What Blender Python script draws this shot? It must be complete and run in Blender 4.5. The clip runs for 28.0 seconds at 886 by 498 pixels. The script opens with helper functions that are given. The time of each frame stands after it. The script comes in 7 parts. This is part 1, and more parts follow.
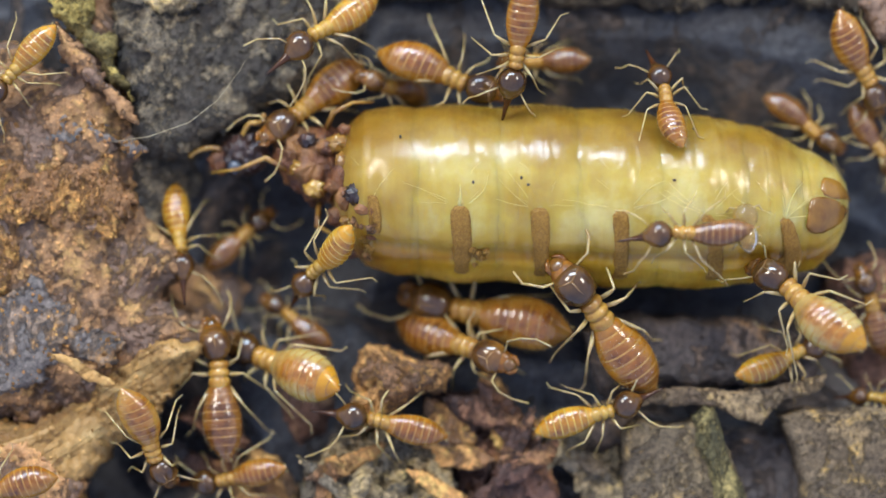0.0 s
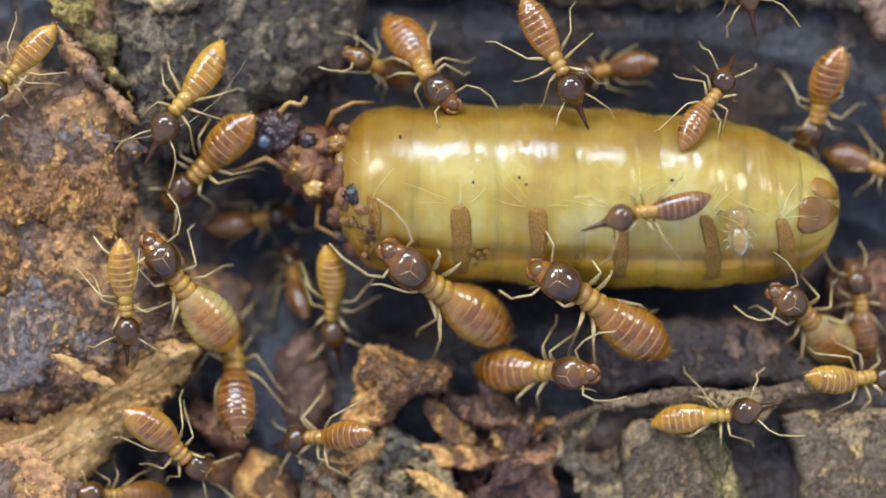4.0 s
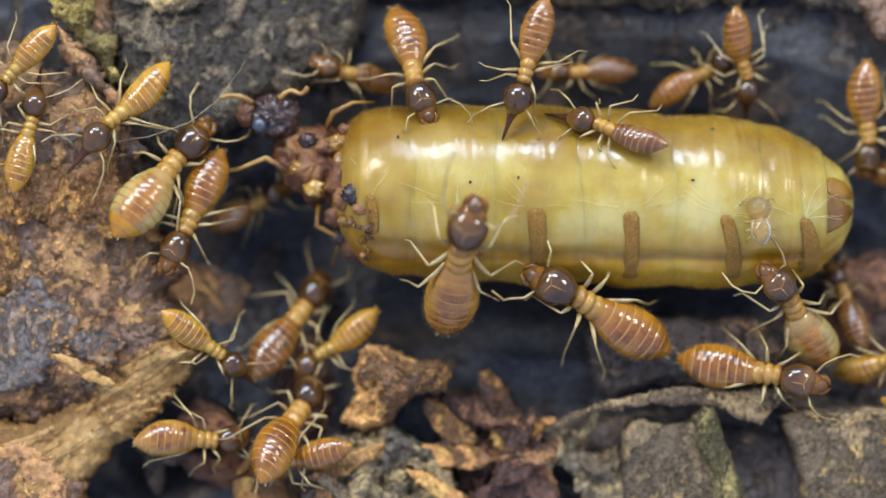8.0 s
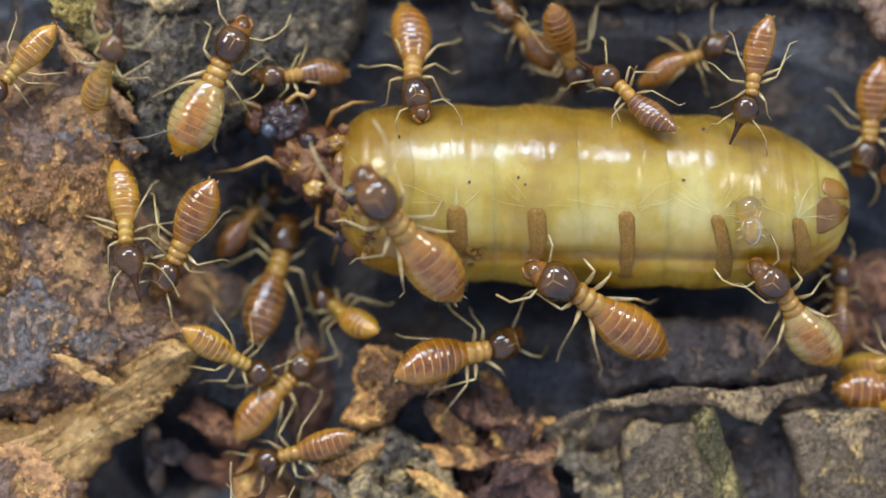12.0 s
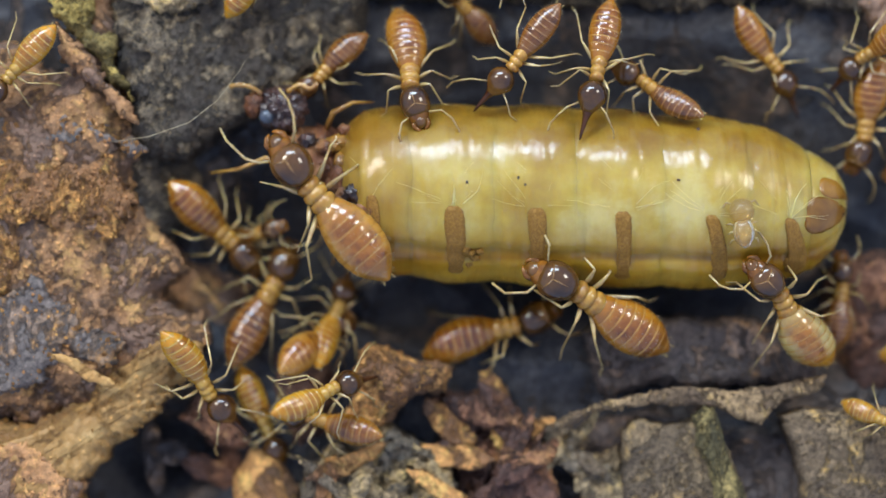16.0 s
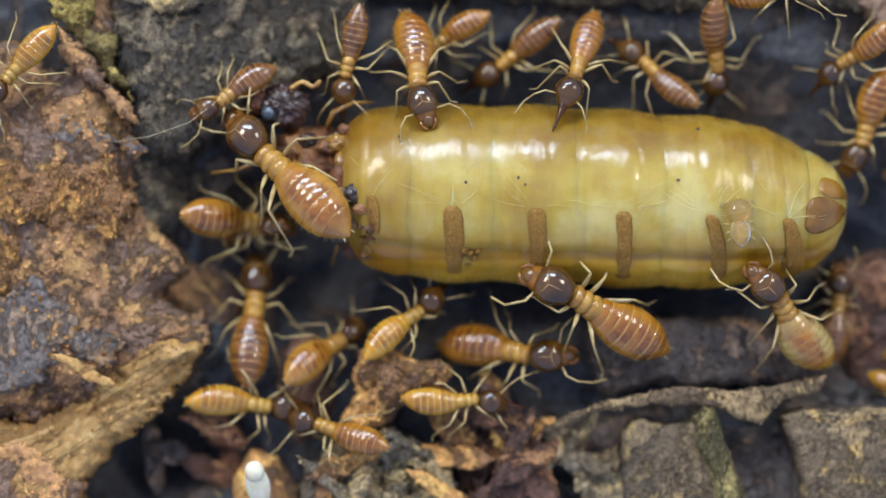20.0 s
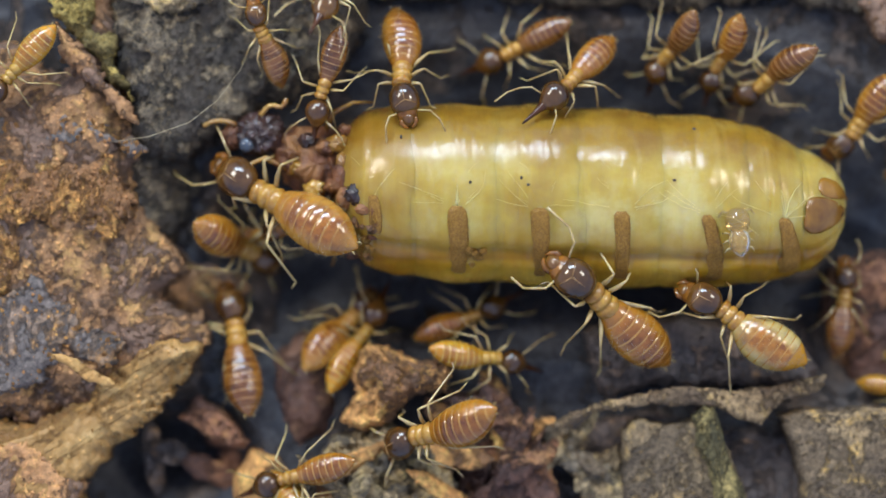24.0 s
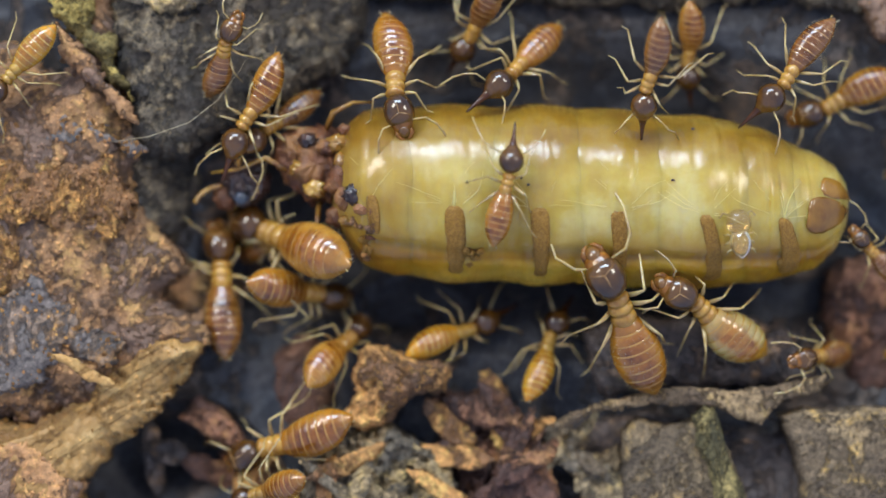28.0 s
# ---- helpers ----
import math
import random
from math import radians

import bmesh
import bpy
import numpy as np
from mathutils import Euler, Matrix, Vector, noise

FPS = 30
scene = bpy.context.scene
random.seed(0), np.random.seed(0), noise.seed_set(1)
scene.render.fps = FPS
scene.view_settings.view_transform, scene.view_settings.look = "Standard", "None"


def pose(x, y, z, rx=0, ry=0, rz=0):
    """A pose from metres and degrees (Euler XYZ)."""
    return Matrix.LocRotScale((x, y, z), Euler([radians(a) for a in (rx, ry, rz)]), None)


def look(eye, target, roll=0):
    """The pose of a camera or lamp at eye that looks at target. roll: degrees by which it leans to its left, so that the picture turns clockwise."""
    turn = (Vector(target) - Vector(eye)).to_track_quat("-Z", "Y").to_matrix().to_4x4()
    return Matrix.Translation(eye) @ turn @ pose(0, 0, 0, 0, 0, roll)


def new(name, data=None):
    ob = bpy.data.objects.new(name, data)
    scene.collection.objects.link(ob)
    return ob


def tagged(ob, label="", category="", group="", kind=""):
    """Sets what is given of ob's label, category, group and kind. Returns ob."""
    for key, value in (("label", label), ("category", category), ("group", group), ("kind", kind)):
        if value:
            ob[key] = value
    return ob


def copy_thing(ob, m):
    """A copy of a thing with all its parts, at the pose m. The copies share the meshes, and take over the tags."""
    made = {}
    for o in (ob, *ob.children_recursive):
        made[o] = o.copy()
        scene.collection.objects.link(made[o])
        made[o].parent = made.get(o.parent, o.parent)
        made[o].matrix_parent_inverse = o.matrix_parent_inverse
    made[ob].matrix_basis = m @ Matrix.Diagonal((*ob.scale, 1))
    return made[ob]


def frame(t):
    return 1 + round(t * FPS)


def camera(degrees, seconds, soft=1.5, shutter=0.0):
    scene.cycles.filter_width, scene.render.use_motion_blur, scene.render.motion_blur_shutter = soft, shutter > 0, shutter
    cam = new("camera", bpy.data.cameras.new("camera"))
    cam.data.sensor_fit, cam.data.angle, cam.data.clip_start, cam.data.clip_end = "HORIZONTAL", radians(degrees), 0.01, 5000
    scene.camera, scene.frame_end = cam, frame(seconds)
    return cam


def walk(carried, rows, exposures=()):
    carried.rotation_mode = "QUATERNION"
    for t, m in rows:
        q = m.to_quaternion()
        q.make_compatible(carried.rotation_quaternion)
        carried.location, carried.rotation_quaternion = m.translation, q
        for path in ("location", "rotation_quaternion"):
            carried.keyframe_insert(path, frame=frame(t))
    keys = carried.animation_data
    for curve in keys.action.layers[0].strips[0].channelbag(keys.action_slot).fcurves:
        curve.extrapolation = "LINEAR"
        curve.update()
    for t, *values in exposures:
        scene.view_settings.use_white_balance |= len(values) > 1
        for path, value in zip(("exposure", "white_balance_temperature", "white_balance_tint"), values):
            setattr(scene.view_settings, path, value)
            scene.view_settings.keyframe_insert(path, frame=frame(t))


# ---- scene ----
MM = 0.001
EYE = 111.16                      # height of the lens over the nest, mm

cam = camera(20.0, 28.0, soft=1.6)
cam.data.dof.use_dof = True
cam.data.dof.focus_distance = 0.1090
cam.data.dof.aperture_fstop = 15.0
walk(cam, [(0.0, pose(0, 0, EYE * MM)), (28.0, pose(0, 0, EYE * MM))],
     exposures=[(0.0, 0.33), (3.0, 0.31), (6.0, 0.30), (9.0, 0.22), (12.0, 0.16), (15.0, 0.10), (28.0, 0.10)])

# ---- light: two film lamps over the opened nest, and a dim surrounding ----
world = bpy.data.worlds.new("surroundings")
scene.world = world
world.use_nodes = True
world.node_tree.nodes["Background"].inputs[0].default_value = (0.47, 0.60, 0.92, 1)
world.node_tree.nodes["Background"].inputs[1].default_value = 0.96


def film_lamp(eye, target, width, height, watts, colour, shape="ELLIPSE"):
    data = bpy.data.lights.new("film_lamp", "AREA")
    data.shape, data.size, data.size_y, data.energy, data.color = shape, width, height, watts, colour
    ob = new("film_lamp", data)
    ob.matrix_world = look(eye, target)
    return ob


film_lamp((-0.015, 0.125, 0.085), (0, 0, 0), 0.10, 0.034, 0.220, (0.66, 0.83, 1.0), "RECTANGLE")
film_lamp((-0.088, 0.078, 0.110), (0, 0, 0), 0.055, 0.036, 0.126, (0.96, 0.91, 0.79), "RECTANGLE")
film_lamp((0.098, 0.070, 0.112), (0, 0, 0), 0.045, 0.036, 0.089, (0.96, 0.91, 0.79), "RECTANGLE")


# ---- materials ----
def material(name):
    m = bpy.data.materials.new(name)
    m.use_nodes = True
    return m, m.node_tree.nodes, m.node_tree.links, m.node_tree.nodes["Principled BSDF"]


def ramp(nodes, links, source, stops):
    r = nodes.new("ShaderNodeValToRGB")
    while len(r.color_ramp.elements) < len(stops):
        r.color_ramp.elements.new(0.5)
    for e, (p, c) in zip(r.color_ramp.elements, stops):
        e.position, e.color = p, (*c, 1)
    links.new(source, r.inputs[0])
    return r.outputs[0]


def noise_node(nodes, links, scale, detail=6, rough=0.6, coord="Object", distortion=0.0):
    tc = nodes.new("ShaderNodeTexCoord")
    n = nodes.new("ShaderNodeTexNoise")
    n.inputs["Scale"].default_value = scale
    n.inputs["Detail"].default_value = detail
    n.inputs["Roughness"].default_value = rough
    n.inputs["Distortion"].default_value = distortion
    links.new(tc.outputs[coord], n.inputs["Vector"])
    return n.outputs["Fac"]


def mix(nodes, links, fac, a, b, mode="MIX"):
    m = nodes.new("ShaderNodeMix")
    m.data_type, m.blend_type = "RGBA", mode
    for sock, v in ((m.inputs[0], fac), (m.inputs[6], a), (m.inputs[7], b)):
        if isinstance(v, (int, float)):
            sock.default_value = v
        elif isinstance(v, tuple):
            sock.default_value = (*v, 1)
        else:
            links.new(v, sock)
    return m.outputs[2]


def bump(nodes, links, bsdf, height, distance, strength=1.0):
    b = nodes.new("ShaderNodeBump")
    b.inputs["Distance"].default_value, b.inputs["Strength"].default_value = distance, strength
    links.new(height, b.inputs["Height"])
    links.new(b.outputs[0], bsdf.inputs["Normal"])


def earth(name, dark, mid, light, speck, scale=500, rough=0.75, relief=0.0001, cover=0.5, gloss=0.4, flake=1.0, speckle=0.9, fibre=None):
    """Rotten bark or soil: a dark ground, a broken lighter crust over it, and grain at a tenth of a millimetre."""
    m, N, K, B = material(name)
    big = noise_node(N, K, scale * 0.6, 6, 0.7, distortion=0.8)
    edge = noise_node(N, K, scale * 0.75, 12, 0.74, distortion=0.5)
    tint = noise_node(N, K, scale * 2.4, 8, 0.72)
    fine = noise_node(N, K, scale * 9, 6, 0.8)
    if fibre is not None:
        # wood fibres run along the piece
        tc, turned = N.new("ShaderNodeTexCoord"), N.new("ShaderNodeMapping")
        turned.vector_type = "TEXTURE"
        turned.inputs["Rotation"].default_value = (0, 0, radians(fibre))
        turned.inputs["Scale"].default_value = (7.0, 1.0, 1.0)
        K.new(tc.outputs["Object"], turned.inputs["Vector"])
        for socket in (edge, tint):
            K.new(turned.outputs[0], socket.node.inputs["Vector"])
    island = N.new("ShaderNodeNewGeometry")
    ground = ramp(N, K, big, [(0.36, dark), (0.62, mid)])
    crust = ramp(N, K, tint, [(0.36, tuple((a + c) / 2 for a, c in zip(mid, light))), (0.52, light), (0.66, speck)])
    at_edge = 0.62 - 0.24 * cover
    mask = ramp(N, K, edge, [(at_edge - 0.022, (0, 0, 0)), (at_edge + 0.022, (1, 1, 1))])
    col = mix(N, K, mask, ground, crust)
    grains = ramp(N, K, fine, [(0.34, (0.30, 0.30, 0.32)), (0.5, (0.92, 0.92, 0.92)), (0.68, (1.8, 1.72, 1.6))])
    col = mix(N, K, speckle, col, grains, "MULTIPLY")
    tone = ramp(N, K, island.outputs["Random Per Island"], [(0.0, (0.7, 0.7, 0.7)), (1.0, (1.3, 1.25, 1.15))])
    col = mix(N, K, 1.0, col, tone, "MULTIPLY")
    K.new(col, B.inputs["Base Color"])
    K.new(ramp(N, K, fine, [(0.35, (rough + 0.15,) * 3), (0.7, (rough - 0.25,) * 3)]), B.inputs["Roughness"])
    B.inputs["Specular IOR Level"].default_value = gloss
    height = mix(N, K, 0.45, mix(N, K, 0.5, fine, tint), mask)
    bump(N, K, B, height, relief * 1.6 * flake)
    return m


def flesh(name, base, shade, scale, rough=0.2, sss=0.4, radius=0.0006, coat=0.3, relief=0.00001, vary=0.25, spot=None, shine=0.5):
    """Wet insect skin: glossy, a little translucent, each insect of its own tone."""
    m, N, K, B = material(name)
    n = noise_node(N, K, scale, 4, 0.6)
    col = ramp(N, K, n, [(0.35, shade), (0.62, base)])
    info = N.new("ShaderNodeObjectInfo")
    tone = ramp(N, K, info.outputs["Random"], [(0.0, (1 - vary,) * 3), (1.0, (1 + vary * 0.4, 1 + vary * 0.4, 1 + vary * 0.3))])
    col = mix(N, K, 1.0, col, tone, "MULTIPLY")
    if spot:
        s = noise_node(N, K, scale * 0.45, 2, 0.4)
        col = mix(N, K, ramp(N, K, s, [(0.52, (0, 0, 0)), (0.66, (0.8, 0.8, 0.8))]), col, spot)
    K.new(col, B.inputs["Base Color"])
    B.inputs["Roughness"].default_value = rough
    B.inputs["Specular IOR Level"].default_value = shine
    B.inputs["Subsurface Weight"].default_value = sss
    B.inputs["Subsurface Radius"].default_value = (1.0, 0.65, 0.2)
    B.inputs["Subsurface Scale"].default_value = radius
    B.inputs["Coat Weight"].default_value = coat
    B.inputs["Coat Roughness"].default_value = 0.12
    f = noise_node(N, K, scale * 5, 3, 0.6)
    bump(N, K, B, f, relief, 0.6)
    return m


SOIL = earth("nest_soil", (0.023, 0.026, 0.037), (0.041, 0.038, 0.042), (0.082, 0.062, 0.053), (0.15, 0.10, 0.070), 330, 0.6, 0.0001, 0.32)
RED = earth("red_rotten_bark", (0.180, 0.120, 0.095), (0.300, 0.178, 0.118), (0.44, 0.230, 0.100), (0.70, 0.41, 0.140), 300, 0.8, 0.0002, 0.52, speckle=0.6)
ORANGE = earth("orange_crumbling_bark", (0.27, 0.140, 0.072), (0.40, 0.195, 0.076), (0.56, 0.275, 0.080), (0.75, 0.45, 0.13), 420, 0.85, 0.0002, 0.5, speckle=0.65)
GREY = earth("dark_grey_bark", (0.034, 0.029, 0.027), (0.080, 0.065, 0.053), (0.145, 0.116, 0.084), (0.32, 0.24, 0.14), 900, 0.8, 0.0002, 0.45)
SLATE = earth("slate_bark", (0.100, 0.088, 0.088), (0.165, 0.134, 0.122), (0.260, 0.178, 0.126), (0.52, 0.27, 0.09), 420, 0.6, 0.00012, 0.36)
DIM = earth("dim_purple_bark", (0.036, 0.030, 0.032), (0.080, 0.062, 0.058), (0.135, 0.098, 0.082), (0.30, 0.17, 0.08), 420, 0.65, 0.00012, 0.30)
LICHEN = earth("yellow_lichen", (0.10, 0.078, 0.030), (0.22, 0.165, 0.055), (0.40, 0.30, 0.085), (0.62, 0.47, 0.16), 620, 0.85, 0.0002, 0.6)
TAN = earth("tan_rotten_wood", (0.25, 0.115, 0.036), (0.40, 0.200, 0.060), (0.53, 0.300, 0.098), (0.64, 0.43, 0.17), 260, 0.5, 0.00008, 0.62, speckle=0.4, fibre=32)
CLUMP = earth("brown_clump", (0.120, 0.068, 0.042), (0.310, 0.150, 0.063), (0.570, 0.290, 0.098), (0.760, 0.500, 0.150), 420, 0.75, 0.0002, 0.6)
ROOT = earth("red_brown_root", (0.095, 0.048, 0.036), (0.190, 0.092, 0.062), (0.280, 0.145, 0.092), (0.40, 0.22, 0.12), 300, 0.6, 0.0001, 0.5, speckle=0.5)
CRUST = earth("crusted_bark", (0.095, 0.082, 0.068), (0.235, 0.185, 0.128), (0.43, 0.315, 0.170), (0.74, 0.53, 0.18), 440, 0.8, 0.0002, 0.5)
SHARD = earth("red_brown_shard", (0.045, 0.027, 0.026), (0.125, 0.058, 0.040), (0.255, 0.115, 0.062), (0.46, 0.235, 0.095), 380, 0.7, 0.00015, 0.45)
PLATE = earth("grey_bark_plate", (0.092, 0.066, 0.046), (0.195, 0.142, 0.090), (0.280, 0.200, 0.115), (0.56, 0.36, 0.12), 620, 0.8, 0.0002, 0.46)
FLAKE = earth("tan_crusted_bark", (0.105, 0.072, 0.048), (0.20, 0.138, 0.082), (0.31, 0.215, 0.120), (0.54, 0.37, 0.15), 560, 0.8, 0.0002, 0.5)
MOSS = earth("mossy_ridge", (0.08, 0.07, 0.035), (0.18, 0.145, 0.06), (0.28, 0.22, 0.085), (0.42, 0.32, 0.12), 460, 0.85, 0.0002, 0.55)

def gut_skin(name, rim, gut, dark, rough=0.17, coat=0.3, shine=0.6, wide=0.15):
    """Clear insect skin over a brown gut: pale along the flanks, the gut's stain along the middle."""
    m, N, K, B = material(name)
    tc = N.new("ShaderNodeTexCoord")
    info = N.new("ShaderNodeObjectInfo")
    own = N.new("ShaderNodeMath")
    own.operation = "MULTIPLY"
    own.inputs[1].default_value = 0.7
    K.new(info.outputs["Random"], own.inputs[0])
    blot = N.new("ShaderNodeTexNoise")
    blot.noise_dimensions = "4D"
    blot.inputs["Scale"].default_value, blot.inputs["Detail"].default_value, blot.inputs["Roughness"].default_value = 6.5, 5, 0.6
    K.new(tc.outputs["Object"], blot.inputs["Vector"])
    K.new(own.outputs[0], blot.inputs["W"])
    axis = N.new("ShaderNodeSeparateXYZ")
    K.new(tc.outputs["Object"], axis.inputs[0])
    across = N.new("ShaderNodeMath")
    across.operation = "ABSOLUTE"
    K.new(axis.outputs["Y"], across.inputs[0])
    wobble = N.new("ShaderNodeMath")
    wobble.operation = "MULTIPLY_ADD"
    wobble.inputs[1].default_value, wobble.inputs[2].default_value = 0.16, -0.08
    K.new(blot.outputs["Fac"], wobble.inputs[0])
    edge = N.new("ShaderNodeMath")
    K.new(across.outputs[0], edge.inputs[0])
    K.new(wobble.outputs[0], edge.inputs[1])
    middle = ramp(N, K, edge.outputs[0], [(wide * 0.45, (1, 1, 1)), (wide, (0, 0, 0))])
    along = N.new("ShaderNodeMapRange")
    along.inputs["From Min"].default_value, along.inputs["From Max"].default_value = -0.5, 0.15
    K.new(axis.outputs["X"], along.inputs["Value"])
    span = ramp(N, K, along.outputs[0], [(0.06, (0.25, 0.25, 0.25)), (0.26, (1, 1, 1)), (0.74, (1, 1, 1)), (1.0, (0.2, 0.2, 0.2))])
    stain = ramp(N, K, blot.outputs["Fac"], [(0.36, dark), (0.52, gut), (0.68, tuple(0.5 * (a + b) for a, b in zip(gut, rim)))])
    col = mix(N, K, mix(N, K, 1.0, middle, span, "MULTIPLY"), rim, stain)
    fine = noise_node(N, K, 26, 4, 0.65)
    col = mix(N, K, 1.0, col, ramp(N, K, fine, [(0.3, (0.88, 0.87, 0.86)), (0.62, (1.04, 1.04, 1.04))]), "MULTIPLY")
    col = mix(N, K, 1.0, col, ramp(N, K, info.outputs["Random"], [(0.0, (0.86, 0.85, 0.84)), (1.0, (1.06, 1.06, 1.05))]), "MULTIPLY")
    K.new(col, B.inputs["Base Color"])
    K.new(ramp(N, K, fine, [(0.3, (rough + 0.06,) * 3), (0.65, (rough,) * 3)]), B.inputs["Roughness"])
    B.inputs["Specular IOR Level"].default_value = shine
    B.inputs["Subsurface Weight"].default_value = 0.35
    B.inputs["Subsurface Radius"].default_value = (1.0, 0.6, 0.15)
    B.inputs["Subsurface Scale"].default_value = 0.00035
    B.inputs["Coat Weight"].default_value = coat
    B.inputs["Coat Roughness"].default_value = 0.1
    bump(N, K, B, noise_node(N, K, 60, 3, 0.6), 0.000012, 0.6)
    return m


HEAD = flesh("dark_head", (0.150, 0.064, 0.012), (0.048, 0.019, 0.006), 3.0, 0.07, 0.25, 0.0004, 0.4, 0.000003, 0.35, shine=0.5)
HEAD_PALE = flesh("amber_face", (0.30, 0.115, 0.014), (0.11, 0.038, 0.008), 9, 0.14, 0.25, 0.0002, 0.0, 0.000004, shine=0.5)
SEAM = flesh("pale_head_seam", (0.36, 0.20, 0.075), (0.24, 0.12, 0.04), 9, 0.2, 0.1, 0.0002, 0.0, 0.000004, shine=0.4)
SNOUT = flesh("dark_snout", (0.075, 0.024, 0.007), (0.03, 0.011, 0.005), 6, 0.15, 0.1, 0.00012, 0.0, 0.000004, shine=0.4)
TERGITE = gut_skin("amber_back_plate", (0.385, 0.158, 0.014), (0.245, 0.074, 0.005), (0.105, 0.030, 0.004), 0.11, 0.4, 0.6)
TERGITE_S = gut_skin("orange_back_plate", (0.53, 0.270, 0.022), (0.38, 0.145, 0.009), (0.19, 0.060, 0.006), 0.11, 0.4, 0.6)
TERGITE_P = gut_skin("pale_back_plate", (0.45, 0.220, 0.036), (0.31, 0.105, 0.008), (0.16, 0.046, 0.006), 0.11, 0.4, 0.6)
TERGITE_F = gut_skin("clear_back_plate", (0.47, 0.34, 0.115), (0.38, 0.140, 0.012), (0.16, 0.046, 0.007), 0.11, 0.4, 0.6, wide=0.15)
TERGITE_D = gut_skin("brown_back_plate", (0.25, 0.100, 0.018), (0.15, 0.049, 0.008), (0.07, 0.022, 0.005), 0.11, 0.4, 0.6)
BELLY = flesh("pale_abdomen_skin", (0.46, 0.222, 0.038), (0.32, 0.132, 0.020), 7, 0.11, 0.4, 0.0004, 0.35, 0.000004, 0.15, shine=0.7)
BELLY_Y = flesh("yellow_abdomen_skin", (0.56, 0.335, 0.058), (0.42, 0.215, 0.032), 7, 0.11, 0.4, 0.0004, 0.35, 0.000004, 0.15, shine=0.7)
THORAX_Y = flesh("yellow_thorax", (0.52, 0.32, 0.062), (0.32, 0.16, 0.026), 8, 0.2, 0.3, 0.0003, 0.1, 0.000008, 0.15)
BELLY_D = flesh("brown_abdomen_skin", (0.36, 0.165, 0.040), (0.22, 0.085, 0.02), 7, 0.11, 0.4, 0.0004, 0.35, 0.000004, 0.15, shine=0.7)
TIP = flesh("yellow_abdomen_tip", (0.56, 0.26, 0.016), (0.40, 0.155, 0.010), 4, 0.19, 0.35, 0.0004, 0.1, 0.000008, 0.12)
THORAX = flesh("amber_thorax", (0.50, 0.28, 0.055), (0.28, 0.12, 0.020), 8, 0.2, 0.3, 0.0003, 0.1, 0.000008, 0.15)
LEG = flesh("straw_leg", (0.50, 0.385, 0.185), (0.31, 0.205, 0.085), 7, 0.22, 0.35, 0.0002, 0.15, 0.000003, 0.28)
HAIR = flesh("fine_hair", (0.6, 0.5, 0.3), (0.5, 0.4, 0.25), 9, 0.4, 0.0, 0.00025, 0.0, 0.000004, 0.2)
LARVA = flesh("milky_larva", (0.76, 0.72, 0.58), (0.66, 0.60, 0.44), 5, 0.25, 0.6, 0.0004, 0.1, 0.000004, 0.1)
HONEY = flesh("honey_larva", (0.90, 0.72, 0.36), (0.82, 0.60, 0.24), 5, 0.03, 0.0, 0.0005, 0.4, 0.000004, 0.1)
HONEY.node_tree.nodes["Principled BSDF"].inputs["Transmission Weight"].default_value = 0.88
HONEY.node_tree.nodes["Principled BSDF"].inputs["IOR"].default_value = 1.33


# ---- mesh helpers: all shapes are worked out in millimetres ----
def mesh_of(name, verts, faces, mat, smooth=True, scale=MM):
    me = bpy.data.meshes.new(name)
    me.from_pydata((np.asarray(verts, float) * scale).tolist(), [], faces)
    me.materials.append(mat)
    if smooth:
        me.polygons.foreach_set("use_smooth", [True] * len(me.polygons))
    me.update()
    return me


def part(name, me, parent, label="", at=(0, 0, 0)):
    ob = new(name, me)
    ob.parent = parent
    ob.location = at
    return tagged(ob, label)


def lattice(ix, iy, seed):
    h = (ix.astype(np.int64) * 374761393 + iy.astype(np.int64) * 668265263 + seed * 1442695041) & 0x7FFFFFFF
    h = ((h ^ (h >> 13)) * 1274126177) & 0x7FFFFFFF
    return ((h ^ (h >> 16)) & 0xFFFF) / 65535.0


def grain(x, y, seed=0):
    """Smooth noise from 0 to 1 with a period of one."""
    ix, iy = np.floor(x), np.floor(y)
    fx, fy = x - ix, y - iy
    fx, fy = fx * fx * (3 - 2 * fx), fy * fy * (3 - 2 * fy)
    a, b = lattice(ix, iy, seed), lattice(ix + 1, iy, seed)
    c, d = lattice(ix, iy + 1, seed), lattice(ix + 1, iy + 1, seed)
    return (a + (b - a) * fx) * (1 - fy) + (c + (d - c) * fx) * fy


def rough(x, y, size, seed=0, octaves=5, fall=0.55):
    """Fractal relief from -1 to 1, its largest lumps of that size."""
    total, amp, top = 0, 1.0, 0.0
    for k in range(octaves):
        total = total + amp * (grain(x / size + 17.3 * k, y / size - 9.1 * k, seed + k) * 2 - 1)
        top += amp
        amp *= fall
        size /= 2.03
    return total / top


def inside(x, y, outline):
    """Signed distance to a closed outline, positive within it."""
    best, odd = np.full(x.shape, 1e9), np.zeros(x.shape, bool)
    n = len(outline)
    for i in range(n):
        (ax, ay), (bx, by) = outline[i], outline[(i + 1) % n]
        dx, dy = bx - ax, by - ay
        u = np.clip(((x - ax) * dx + (y - ay) * dy) / (dx * dx + dy * dy + 1e-12), 0, 1)
        best = np.minimum(best, np.hypot(x - ax - u * dx, y - ay - u * dy))
        if ay != by:
            odd ^= ((ay > y) != (by > y)) & (x < (bx - ax) * (y - ay) / (by - ay) + ax)
    return np.where(odd, best, -best)


